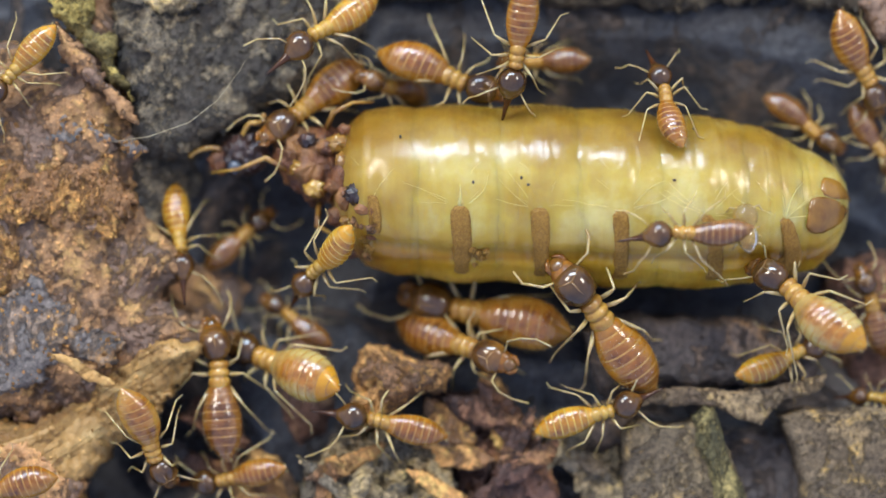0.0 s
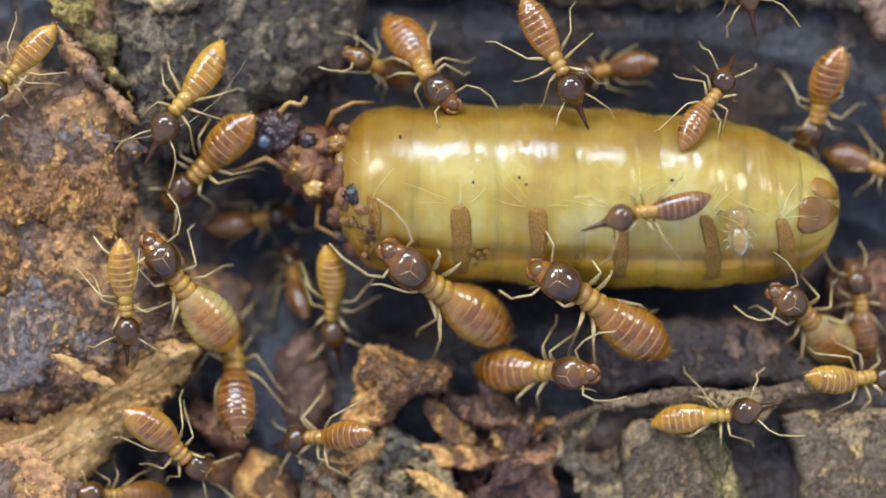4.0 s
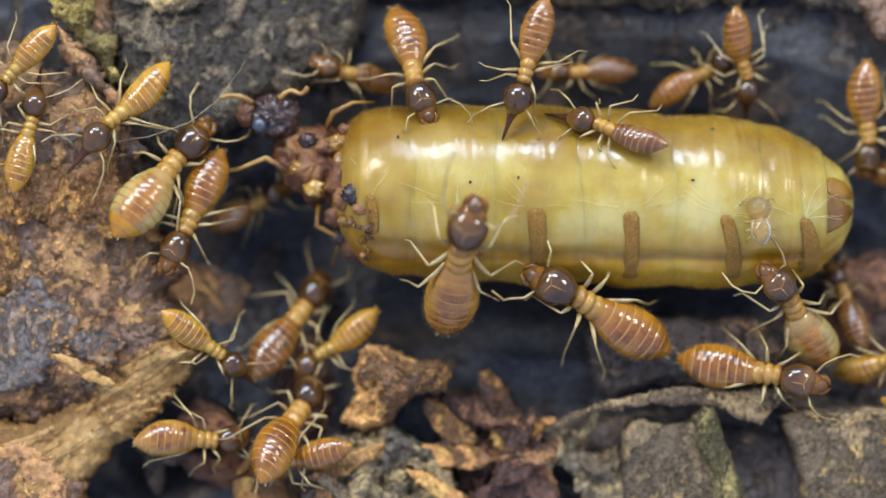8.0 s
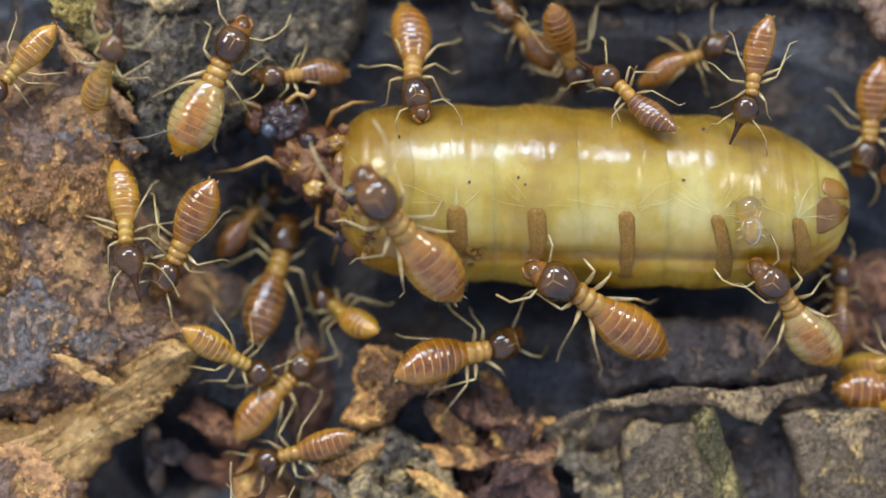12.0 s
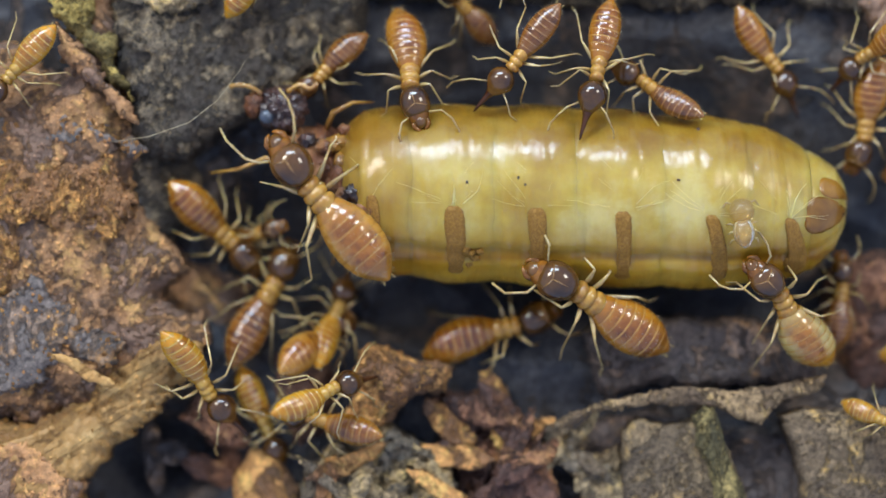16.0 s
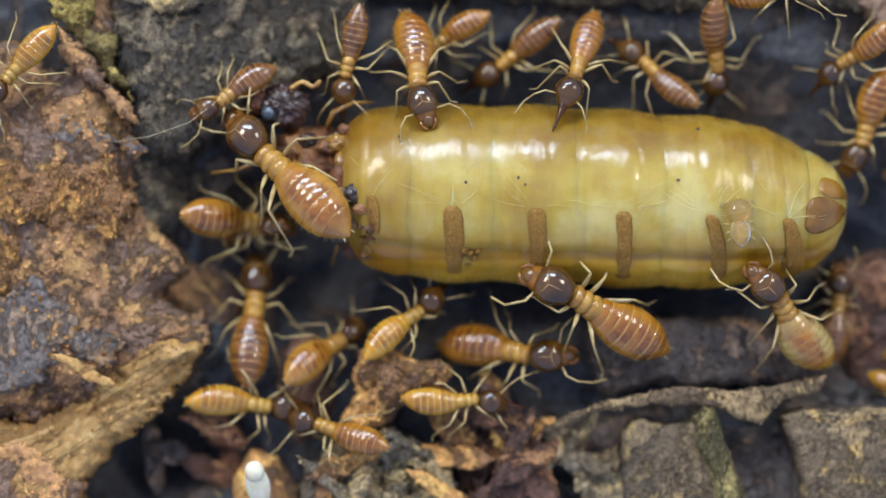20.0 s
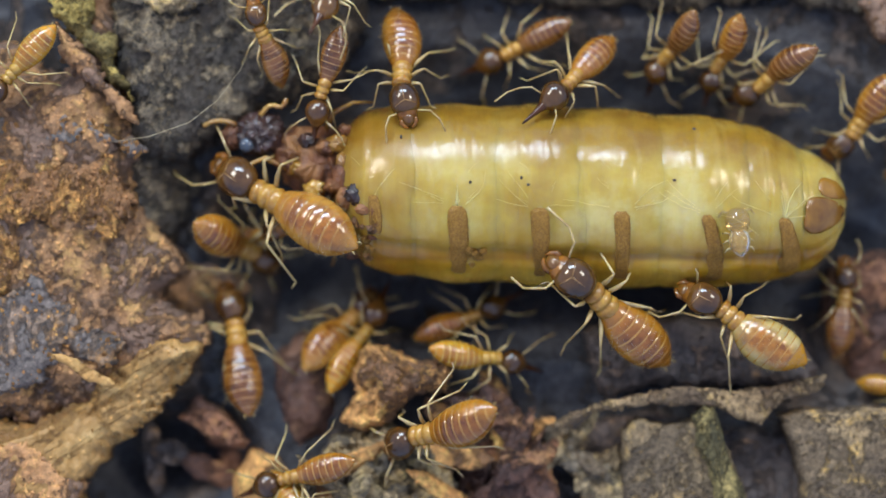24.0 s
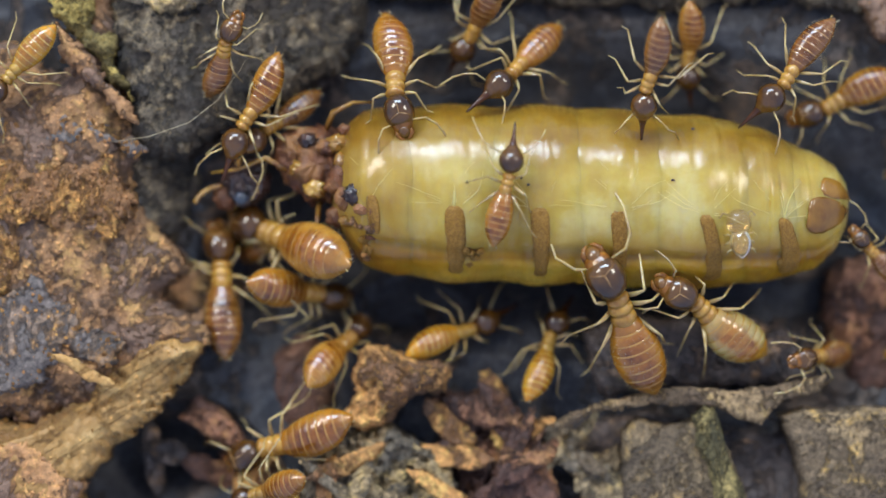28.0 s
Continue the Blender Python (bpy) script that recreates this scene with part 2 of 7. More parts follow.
def crust_mesh(name, outline, top, depth, mat, lumps=2.0, relief=0.5, edge=1.0, ragged=0.35, step=0.12, seed=1, tilt=(0, 0), ridged=0.35, fine=1.25):
    """A rugged solid over an outline: a rough top, broken edges and an underside."""
    xs, ys = [p[0] for p in outline], [p[1] for p in outline]
    gx = np.arange(min(xs) - 1, max(xs) + 1, step)
    gy = np.arange(min(ys) - 1, max(ys) + 1, step)
    X, Y = np.meshgrid(gx, gy, indexing="ij")
    d = inside(X, Y, outline) + 1.4 * ragged * rough(X, Y, 1.5, seed + 50, 5, 0.66)
    keep = d > 0
    cx, cy = sum(xs) / len(xs), sum(ys) / len(ys)
    r = rough(X, Y, lumps, seed, 6, 0.56 * fine)
    if ridged:
        r = r * (1 - ridged) + ridged * (1 - 3 * np.abs(rough(X, Y * 0.55, lumps * 0.8, seed + 9, 5)))
    e = np.clip(d / edge, 0, 1)
    fall = 1 - np.sqrt(np.clip(1 - (1 - e) ** 2, 0, 1))
    Z = top + tilt[0] * (X - cx) + tilt[1] * (Y - cy) + relief * r - depth * 0.55 * fall
    low = Z - depth * (0.45 + 0.55 * e)
    index = -np.ones(X.shape, int)
    index[keep] = np.arange(keep.sum())
    n = int(keep.sum())
    verts = np.concatenate([np.stack([X[keep], Y[keep], Z[keep]], 1), np.stack([X[keep], Y[keep], low[keep]], 1)])
    cell = keep[:-1, :-1] & keep[1:, :-1] & keep[1:, 1:] & keep[:-1, 1:]
    i, j = np.nonzero(cell)
    a, b, c, e4 = index[i, j], index[i + 1, j], index[i + 1, j + 1], index[i, j + 1]
    upper = np.stack([a, b, c, e4], 1)
    lower = np.stack([e4, c, b, a], 1) + n
    edges = np.concatenate([np.stack([a, b], 1), np.stack([b, c], 1), np.stack([c, e4], 1), np.stack([e4, a], 1)])
    code = edges[:, 0].astype(np.int64) * n + edges[:, 1]
    back = edges[:, 1].astype(np.int64) * n + edges[:, 0]
    rim = edges[~np.isin(code, back)]
    side = np.stack([rim[:, 1], rim[:, 0], rim[:, 0] + n, rim[:, 1] + n], 1)
    return mesh_of(name, verts, np.concatenate([upper, lower, side]).tolist(), mat)


def tube(points, radii, sides=6, flat=1.0):
    """Rings along a line of points, closed at both ends."""
    pts = [Vector(p) for p in points]
    verts, faces = [], []
    for k, p in enumerate(pts):
        t = (pts[min(k + 1, len(pts) - 1)] - pts[max(k - 1, 0)]).normalized()
        side = t.cross(Vector((0, 0, 1)))
        side = side.normalized() if side.length > 1e-4 else Vector((0, 1, 0))
        up = side.cross(t)
        for s in range(sides):
            a = 2 * math.pi * s / sides
            verts.append(tuple(p + side * math.cos(a) * radii[k] + up * math.sin(a) * radii[k] * flat))
    for k in range(len(pts) - 1):
        for s in range(sides):
            a, b = k * sides + s, k * sides + (s + 1) % sides
            faces.append((a, b, b + sides, a + sides))
    faces.append(tuple(range(sides))[::-1])
    faces.append(tuple(range((len(pts) - 1) * sides, len(pts) * sides)))
    return verts, faces


def loft(stations, sides=20, arc=(0, 2 * math.pi)):
    """Elliptic rings along x; a station is x, centre z, half width, half height. An open arc gives a shell."""
    verts, faces = [], []
    closed = abs(arc[1] - arc[0] - 2 * math.pi) < 1e-6
    m = sides if closed else sides + 1
    for x, z, w, h in stations:
        for s in range(m):
            a = arc[0] + (arc[1] - arc[0]) * s / sides
            verts.append((x, w * math.sin(a), z + h * math.cos(a)))
    for k in range(len(stations) - 1):
        for s in range(sides):
            a, b = k * m + s, k * m + (s + 1) % m
            faces.append((a, a + m, b + m, b))
    if closed:
        faces.append(tuple(range(m)))
        faces.append(tuple(range((len(stations) - 1) * m, len(stations) * m))[::-1])
    return verts, faces


def join(*pieces):
    verts, faces = [], []
    for v, f in pieces:
        n = len(verts)
        verts += list(v)
        faces += [tuple(i + n for i in q) for q in f]
    return verts, faces


# ---- the ground and the bark round the chamber ----
def ground_height(X, Y):
    h = -2.3 + 0.9 * rough(X, Y, 5.0, 3, 6, 0.55)

    def pit(cx, cy, rx, ry, depth):
        return depth * np.clip(1.25 - np.hypot((X - cx) / rx, (Y - cy) / ry), 0, 1) ** 0.8

    h = h - pit(*(6.4, 2.275), 13.5, 5.875, 2.6) - pit(*(-7.1, -0.725), 3.25, 3.75, 2.2)
    h = h - pit(*(-12.1, -9.225), 3.25, 2, 2.2) - pit(*(-1.6, -3.225), 2.25, 1.5, 1.5) - pit(*(17.9, -2.975), 3, 3.5, 1.5)
    return h


def build_ground():
    gx, gy = np.arange(-34, 34.01, 0.17), np.arange(-26, 26.01, 0.17)
    X, Y = np.meshgrid(gx, gy, indexing="ij")
    Z = ground_height(X, Y)
    nx, ny = X.shape
    idx = np.arange(nx * ny).reshape(nx, ny)
    verts = np.stack([X.ravel(), Y.ravel(), Z.ravel()], 1)
    top = np.stack([idx[:-1, :-1], idx[1:, :-1], idx[1:, 1:], idx[:-1, 1:]], -1).reshape(-1, 4)
    rim = np.concatenate([idx[:, 0], idx[-1, 1:], idx[-2::-1, -1], idx[0, -2:0:-1]])
    n = nx * ny
    low = verts[rim].copy()
    low[:, 2] = -11
    verts = np.concatenate([verts, low])
    k = np.arange(len(rim))
    k2 = (k + 1) % len(rim)
    side = np.stack([rim[k2], rim[k], n + k, n + k2], 1)
    faces = top.tolist() + side.tolist() + [(n + k[::-1]).tolist()]
    ob = new("ground", mesh_of("ground", verts, faces, SOIL))
    tagged(ob, "dark damp soil floor of an opened termite chamber", "soil", kind="structure")


build_ground()


def pebble(seed):
    """A small angular crumb, one unit across."""
    rng = random.Random(seed)
    bm = bmesh.new()
    bmesh.ops.create_icosphere(bm, subdivisions=2, radius=0.5)
    for v in bm.verts:
        v.co *= 1 + 0.85 * noise.fractal(v.co * 3.2 + Vector((seed * 7.7, 0, 0)), 1.0, 2.0, 3)
        v.co.z *= 0.5
    me = bpy.data.meshes.new("crumb")
    bm.to_mesh(me)
    bm.free()
    return me


PEBBLES = [pebble(s) for s in range(6)]
PEBBLE_OF = {}


def crumb_mesh(k, mat):
    if (k, mat.name) not in PEBBLE_OF:
        me = PEBBLES[k].copy()
        me.materials.append(mat)
        PEBBLE_OF[(k, mat.name)] = me
    return PEBBLE_OF[(k, mat.name)]


def grit_mesh(points, sizes, mat, seed):
    """Many tiny angular grains as one mesh."""
    base = np.array([(1, 0, 0), (-1, 0, 0), (0, 1, 0), (0, -1, 0), (0, 0, 1), (0, 0, -1), (.6, .6, .5), (-.6, .5, .55), (-.5, -.6, .5), (.55, -.6, .45)], float)
    tris = np.array([(4, 6, 7), (4, 7, 8), (4, 8, 9), (4, 9, 6), (0, 2, 6), (2, 7, 6), (2, 1, 7), (1, 8, 7), (1, 3, 8), (3, 9, 8), (3, 0, 9), (0, 6, 9), (5, 2, 0), (5, 1, 2), (5, 3, 1), (5, 0, 3)])
    rs = np.random.RandomState(seed)
    n = len(points)
    jit = base[None] * (0.65 + 0.7 * rs.rand(n, 10, 1)) * sizes[:, None, None]
    a = rs.rand(n) * 6.28
    c, s = np.cos(a)[:, None], np.sin(a)[:, None]
    jit = np.stack([jit[..., 0] * c - jit[..., 1] * s, jit[..., 0] * s + jit[..., 1] * c, jit[..., 2] * 0.7], -1)
    verts = (jit + points[:, None, :]).reshape(-1, 3)
    faces = (tris[None] + (np.arange(n) * 10)[:, None, None]).reshape(-1, 3)
    return mesh_of("grit", verts, faces.tolist(), mat, smooth=False)


def bark(name, label, category, *args, crumbs=22, grit=9.0, crumb_mat=None, **kw):
    """A piece of bark with its loose crumbs and grit."""
    me = crust_mesh(name, *args, **kw)
    ob = tagged(new(name, me), label, category)
    seed = kw.get("seed", 1)
    rs = np.random.RandomState(seed)
    co = np.empty(len(me.vertices) * 3)
    me.vertices.foreach_get("co", co)
    co = co.reshape(-1, 3)[: len(me.vertices) // 2] / MM
    seen = co[(np.abs(co[:, 0]) < 21) & (np.abs(co[:, 1]) < 12.5)]
    if len(seen) < 50:
        return ob
    mat = crumb_mat or args[3]
    n = int(grit * len(seen) * kw.get("step", args[8] if len(args) > 8 else 0.12) ** 2)
    pick = seen[rs.randint(0, len(seen), n)] + rs.normal(0, 0.03, (n, 3)) * (1, 1, 0)
    sizes = 0.03 + 0.09 * rs.rand(n) ** 3
    g = part("grit", grit_mesh(pick, sizes, mat, seed), ob)
    tagged(g, kind="stuff")
    for k in range(crumbs):
        p = seen[rs.randint(0, len(seen))]
        c = part("crumb", crumb_mesh(int(rs.randint(0, 6)), mat), ob, "", (p[0] * MM, p[1] * MM, p[2] * MM))
        c.rotation_euler = (rs.uniform(-0.5, 0.5), rs.uniform(-0.5, 0.5), rs.uniform(0, 6.28))
        c.scale = ((0.06 + 0.22 * rs.rand() ** 2) * MM,) * 3
    return ob


bark("bark_wall", "reddish-brown crumbling rotten bark beside the chamber", "bark",
     [(-32.6, 9.7), (-19.2, 9.3), (-17.0, 8.0), (-16.1, 8.6), (-16.6, 11.0), (-17.0, 21.525), (-14.225, 21.525), (-14.3, 9.525), (-13.9, 6.275), (-13.3, 4.025), (-13.725, 2.275), (-12.35, 0.525), (-11.225, -0.975), (-12.1, -1.975), (-10.975, -3.1), (-10.35, -4.225), (-12.1, -5.225), (-14.6, -6.975), (-32.6, -10.475)],
     0.8, 3.4, RED, 1.8, 0.55, 2.2, 0.5, 0.09, seed=4, crumbs=140, grit=30.0, ridged=0.4)
bark("bark_slab", "dark grey weathered bark with a fine grainy surface", "bark",
     [(-14.475, 21.525), (-3.1, 21.525), (-3.35, 9.525), (-4.6, 7.775), (-6.6, 6.9), (-8.6, 5.775), (-10.1, 4.775), (-11.85, 3.525), (-13.6, 3.9), (-14.05, 6.275), (-14.6, 9.525)],
     -0.1, 3.0, GREY, 1.3, 0.7, 1.4, 0.5, 0.09, seed=14, tilt=(-0.19, 0.03), crumbs=60, grit=26.0)
bark("lichen_crust", "ochre-yellow lichen crust growing along a bark ridge", "lichen",
     [(-17.0, 16.0), (-15.2, 16.0), (-15.1, 10.6), (-15.3, 9.75), (-14.25, 9.35), (-14.3, 8.3), (-13.5, 7.2), (-13.35, 6.3), (-13.75, 6.25), (-14.35, 7.1), (-15.2, 8.05), (-15.65, 8.9), (-16.5, 9.75), (-17.1, 10.6)],
     1.25, 1.6, LICHEN, 1.1, 0.55, 0.8, 0.5, 0.09, seed=24, crumbs=40, grit=16.0)
bark("bark_ridge", "narrow red-brown broken ridge of bark", "bark",
     [(-17.1, 10.3), (-16.5, 9.6), (-15.7, 8.7), (-15.0, 7.75), (-13.9, 6.5), (-13.4, 5.6), (-14.0, 5.8), (-15.1, 6.9), (-15.9, 7.8), (-16.7, 8.5), (-16.95, 9.3)],
     1.55, 1.4, RED, 1.0, 0.45, 0.6, 0.35, 0.08, seed=26)
bark("bark_shoulder", "dim red-brown bark sloping into the hollow", "bark",
     [(-14.6, 0.4), (-12.2, 0.3), (-10.4, -0.6), (-9.0, -1.9), (-8.7, -3.4), (-9.6, -4.9), (-11.2, -4.8), (-12.6, -2.6), (-14.4, -1.0)],
     -2.2, 2.6, RED, 2.0, 0.4, 1.6, 0.5, 0.09, seed=31, tilt=(-0.40, 0.0), crumbs=30, grit=14.0, fine=0.9)
bark("bark_shoulder", "dark dim bark sloping into the hollow", "bark",
     [(-14.4, 5.0), (-12.6, 5.6), (-10.9, 5.2), (-10.6, 3.2), (-11.4, 1.2), (-12.4, -0.2), (-13.8, 0.4), (-14.2, 2.6)],
     -1.25, 2.4, GREY, 1.3, 0.4, 0.8, 0.5, 0.08, seed=33, tilt=(-0.85, 0.0), crumbs=20, grit=22.0)
bark("slate_patch", "smooth grey-brown worn patch of old bark", "bark",
     [(-22.0, 6.6), (-19.0, 6.2), (-17.2, 6.0), (-15.3, 6.4), (-14.2, 5.4), (-13.6, 4.4), (-15.0, 4.0), (-16.6, 4.5), (-18.4, 4.3), (-22.0, 4.8)],
     0.86, 1.0, SLATE, 1.5, 0.4, 0.5, 0.9, 0.08, seed=36, crumbs=90, grit=20.0, crumb_mat=ORANGE)
bark("bark_crumble", "orange-brown crumbling crust of rotten bark", "bark",
     [(-21.5, 3.4), (-19.4, 4.1), (-17.6, 3.6), (-16.8, 4.3), (-15.4, 3.8), (-14.6, 3.9), (-13.8, 2.6), (-13.4, 1.2), (-14.6, 0.4), (-15.6, 1.2), (-17.0, 0.7), (-17.6, 1.8), (-19.2, 1.2), (-21.5, 1.6)],
     1.1, 1.3, ORANGE, 0.9, 0.32, 0.5, 0.8, 0.06, seed=37, crumbs=140, grit=50.0, ridged=0.5)
bark("bark_crumble", "small orange patch of crumbling bark", "bark",
     [(-21.0, 0.4), (-19.2, 0.7), (-18.4, -0.4), (-18.9, -1.6), (-19.6, -2.3), (-21.0, -1.8)],
     1.1, 1.2, ORANGE, 0.8, 0.5, 0.5, 0.6, 0.075, seed=38, crumbs=60, grit=30.0)
bark("bark_chip", "pale pinkish-grey broken bark edge over the slab", "bark",
     [(-13.6, 13.0), (-13.4, 10.9), (-12.4, 10.35), (-11.2, 10.6), (-10.2, 10.9), (-9.8, 13.0)],
     0.9, 1.4, CRUST, 1.0, 0.4, 0.5, 0.4, 0.09, seed=39, crumbs=10)
bark("slate_flake", "smooth blue-grey flake of old bark", "bark",
     [(-20.6, -2.975), (-17.85, -1.6), (-16.1, -1.975), (-14.85, -3.35), (-13.975, -4.225), (-14.6, -5.6), (-16.35, -4.975), (-18.1, -6.475), (-21.1, -6.975)],
     1.15, 1.2, SLATE, 1.6, 0.4, 0.4, 0.9, 0.08, seed=34, crumbs=40, grit=5.0, crumb_mat=ORANGE)
bark("wood_splinter_bed", "tan rotten root with crumbling fibrous wood", "root",
     [(-27.1, -8.725), (-18.6, -7.35), (-15.85, -6.475), (-14.225, -4.975), (-13.6, -3.975), (-11.85, -3.725), (-10.8, -4.275), (-11.1, -5.225), (-12.225, -6.475), (-13.6, -7.975), (-14.725, -8.975), (-15.6, -10.475), (-16.85, -15.225), (-27.1, -15.225)],
     1.05, 3.0, TAN, 2.0, 0.6, 0.9, 0.6, 0.08, seed=44, ridged=0.4, crumbs=60, grit=6.0)
bark("bark_lump", "dark red-brown lump of bark in front of the root", "bark",
     [(-22.6, -8.975), (-18.85, -8.225), (-16.85, -8.975), (-15.85, -10.225), (-16.6, -15.225), (-22.6, -15.225)],
     1.3, 2.4, RED, 1.3, 0.5, 0.9, 0.5, 0.1, seed=48)
bark("soil_clump", "crumbly orange-brown clump of soil with a broken edge", "soil clump",
     [(-4.15, -5.35), (-3.4, -4.225), (-2.35, -4.425), (-1.1, -4.975), (0.475, -5.275), (0.025, -6.225), (-1.55, -6.675), (-2.3, -7.6), (-3.6, -8.275), (-4.475, -7.6), (-3.8, -6.475)],
     0.3, 2.8, CLUMP, 1.0, 0.7, 0.8, 0.35, 0.07, seed=54, crumbs=60, grit=14.0)
bark("bark_crust", "grey-green crusted bark with ochre specks", "bark",
     [(-6.15, -10.225), (-5.35, -8.975), (-3.6, -8.1), (-2.1, -7.775), (-0.6, -8.6), (0.4, -9.85), (0.275, -15.225), (-6.35, -15.225)],
     -0.3, 3.0, CRUST, 0.9, 0.9, 0.5, 0.6, 0.075, seed=64, crumbs=60)
bark("dark_root", "dark reddish-brown smooth root in the hollow", "root",
     [(-7.85, -4.975), (-6.35, -3.6), (-5.225, -4.475), (-4.6, -6.475), (-5.1, -8.475), (-6.6, -9.225), (-7.85, -7.725)],
     -2.0, 2.6, ROOT, 2.0, 0.35, 1.6, 0.3, 0.11, seed=74)
bark("root_stub", "blurred pinkish-tan stub of root", "root",
     [(-9.475, -10.225), (-8.6, -8.975), (-7.35, -9.225), (-6.35, -10.725), (-6.1, -15.225), (-9.6, -15.225)],
     -1.0, 2.6, CLUMP, 2.4, 0.22, 0.9, 0.2, 0.09, seed=76, ridged=0.1, grit=3.0, crumbs=6)
bark("side_flake", "thin dark brown bark flake at the hollow's edge", "bark",
     [(-12.1, -7.6), (-10.85, -6.475), (-9.6, -7.6), (-8.6, -8.725), (-9.6, -8.975), (-11.1, -8.225)],
     -1.2, 1.2, SHARD, 1.2, 0.35, 0.5, 0.3, 0.09, seed=78)
bark("shard_bed", "heap of dark red-brown broken bark shards", "bark",
     [(-1.225, -7.225), (0.15, -6.225), (2.4, -6.475), (4.4, -7.975), (4.9, -10.475), (5.15, -15.225), (0.15, -15.225), (0.4, -10.225)],
     -1.8, 2.6, SHARD, 1.3, 1.0, 1.0, 0.4, 0.085, seed=84, ridged=0.6)
bark("bark_shard", "curved red-brown bark shard leaning on the heap", "bark",
     [(-0.1, -6.6), (1.65, -6.475), (3.525, -7.6), (4.025, -8.725), (2.9, -8.225), (1.4, -7.975), (0.15, -7.35)],
     -0.7, 0.9, SHARD, 0.9, 0.4, 0.4, 0.25, 0.08, seed=86, tilt=(0.05, 0.15))
bark("bark_shard", "pointed russet bark shard leaning on the heap", "bark",
     [(2.15, -10.225), (3.525, -8.725), (4.525, -7.975), (4.9, -10.225), (4.4, -12.975), (2.4, -12.975), (1.15, -10.975)],
     -0.6, 1.0, SHARD, 1.0, 0.4, 0.4, 0.3, 0.08, seed=88, tilt=(-0.08, 0.1))
bark("dark_slab", "flat dark grey-purple slab of bark under the queen", "bark",
     [(6.275, -3.725), (7.65, -3.025), (10.4, -2.85), (13.65, -2.975), (15.9, -3.725), (17.15, -5.225), (16.65, -6.475), (12.9, -6.225), (9.9, -6.225), (7.4, -6.775), (6.525, -5.725)],
     -0.9, 2.4, DIM, 2.2, 0.35, 0.6, 0.4, 0.1, seed=94, tilt=(0.0, -0.06))
bark("bark_flake", "thin curved bark flake with a pale crusted edge", "bark",
     [(4.7, -7.725), (5.65, -7.225), (7.4, -6.6), (10.4, -6.025), (12.9, -6.225), (14.9, -5.975), (17.025, -5.525), (16.65, -6.225), (15.15, -6.675), (14.1, -7.75), (13.2, -7.65), (12.025, -7.05), (9.15, -6.95), (6.9, -7.175), (5.025, -8.1)],
     0.35, 0.7, FLAKE, 1.0, 0.28, 0.25, 0.14, 0.06, seed=104, crumbs=40)
bark("dark_plate", "dark bark plate sunk below the crusted rim", "bark",
     [(4.775, -7.85), (6.9, -7.225), (9.15, -7.35), (13.4, -7.85), (15.65, -7.975), (16.4, -10.975), (16.4, -15.225), (6.9, -15.225), (5.9, -10.475), (4.9, -8.975)],
     -1.5, 2.0, DIM, 2.0, 0.4, 0.5, 0.4, 0.1, seed=114, tilt=(0.03, -0.05))
bark("bark_plate", "upright grey bark plate flecked with ochre crumbs", "bark",
     [(7.95, -8.1), (8.65, -7.6), (9.9, -7.775), (11.275, -7.525), (12.65, -8.725), (13.525, -10.975), (13.65, -15.225), (8.15, -15.225), (7.85, -9.975)],
     0.2, 2.2, PLATE, 1.1, 0.32, 0.3, 0.18, 0.07, seed=124)
bark("moss_ridge", "olive mossy ridge along the edge of a bark plate", "moss",
     [(10.95, -7.35), (11.525, -6.775), (12.1, -6.975), (12.65, -8.975), (13.35, -10.975), (13.65, -15.225), (12.275, -15.225), (11.775, -10.225), (11.15, -8.725)],
     0.8, 1.6, MOSS, 0.9, 0.3, 0.5, 0.15, 0.07, seed=134)
bark("bark_plate", "broad grey bark plate with a ragged upper edge", "bark",
     [(14.95, -7.35), (16.15, -7.025), (17.4, -7.175), (19.4, -7.025), (24.15, -7.35), (25.4, -15.225), (16.025, -15.225), (15.85, -10.475), (15.45, -8.975)],
     0.3, 2.4, PLATE, 1.1, 0.32, 0.3, 0.22, 0.07, seed=144)
bark("edge_chip", "dark plate chip wedged at the broken edge", "bark",
     [(5.025, -8.225), (6.4, -8.725), (7.4, -9.725), (8.2, -10.725), (7.9, -15.225), (6.9, -15.225), (5.9, -10.475), (4.9, -9.35)],
     -0.5, 1.2, CRUST, 1.0, 0.4, 0.4, 0.3, 0.08, seed=146)
bark("upper_bark", "dim brown bark roof edge above the chamber", "bark",
     [(-3.6, 21.525), (30.4, 21.525), (30.4, 10.275), (18.9, 10.4), (14.9, 11.15), (9.9, 10.725), (5.4, 10.825), (1.9, 11.275), (-1.1, 11.025), (-3.35, 11.525)],
     -0.9, 2.2, GREY, 1.8, 0.6, 1.2, 0.5, 0.12, seed=154)
bark("red_chip", "small red-brown bark chip at the chamber's rim", "bark",
     [(18.525, 11.025), (20.4, 11.775), (21.4, 9.025), (19.275, 9.4)], -0.2, 1.6, RED, 1.0, 0.4, 0.5, 0.2, 0.1, seed=156)
bark("side_bark", "dark red-brown bark bank closing the chamber", "bark",
     [(17.65, -0.725), (19.4, 0.025), (27.9, 0.525), (27.9, -6.975), (18.9, -6.85), (17.9, -5.225), (17.15, -2.975)],
     -2.6, 2.4, SHARD, 1.6, 0.6, 1.0, 0.4, 0.12, seed=158)


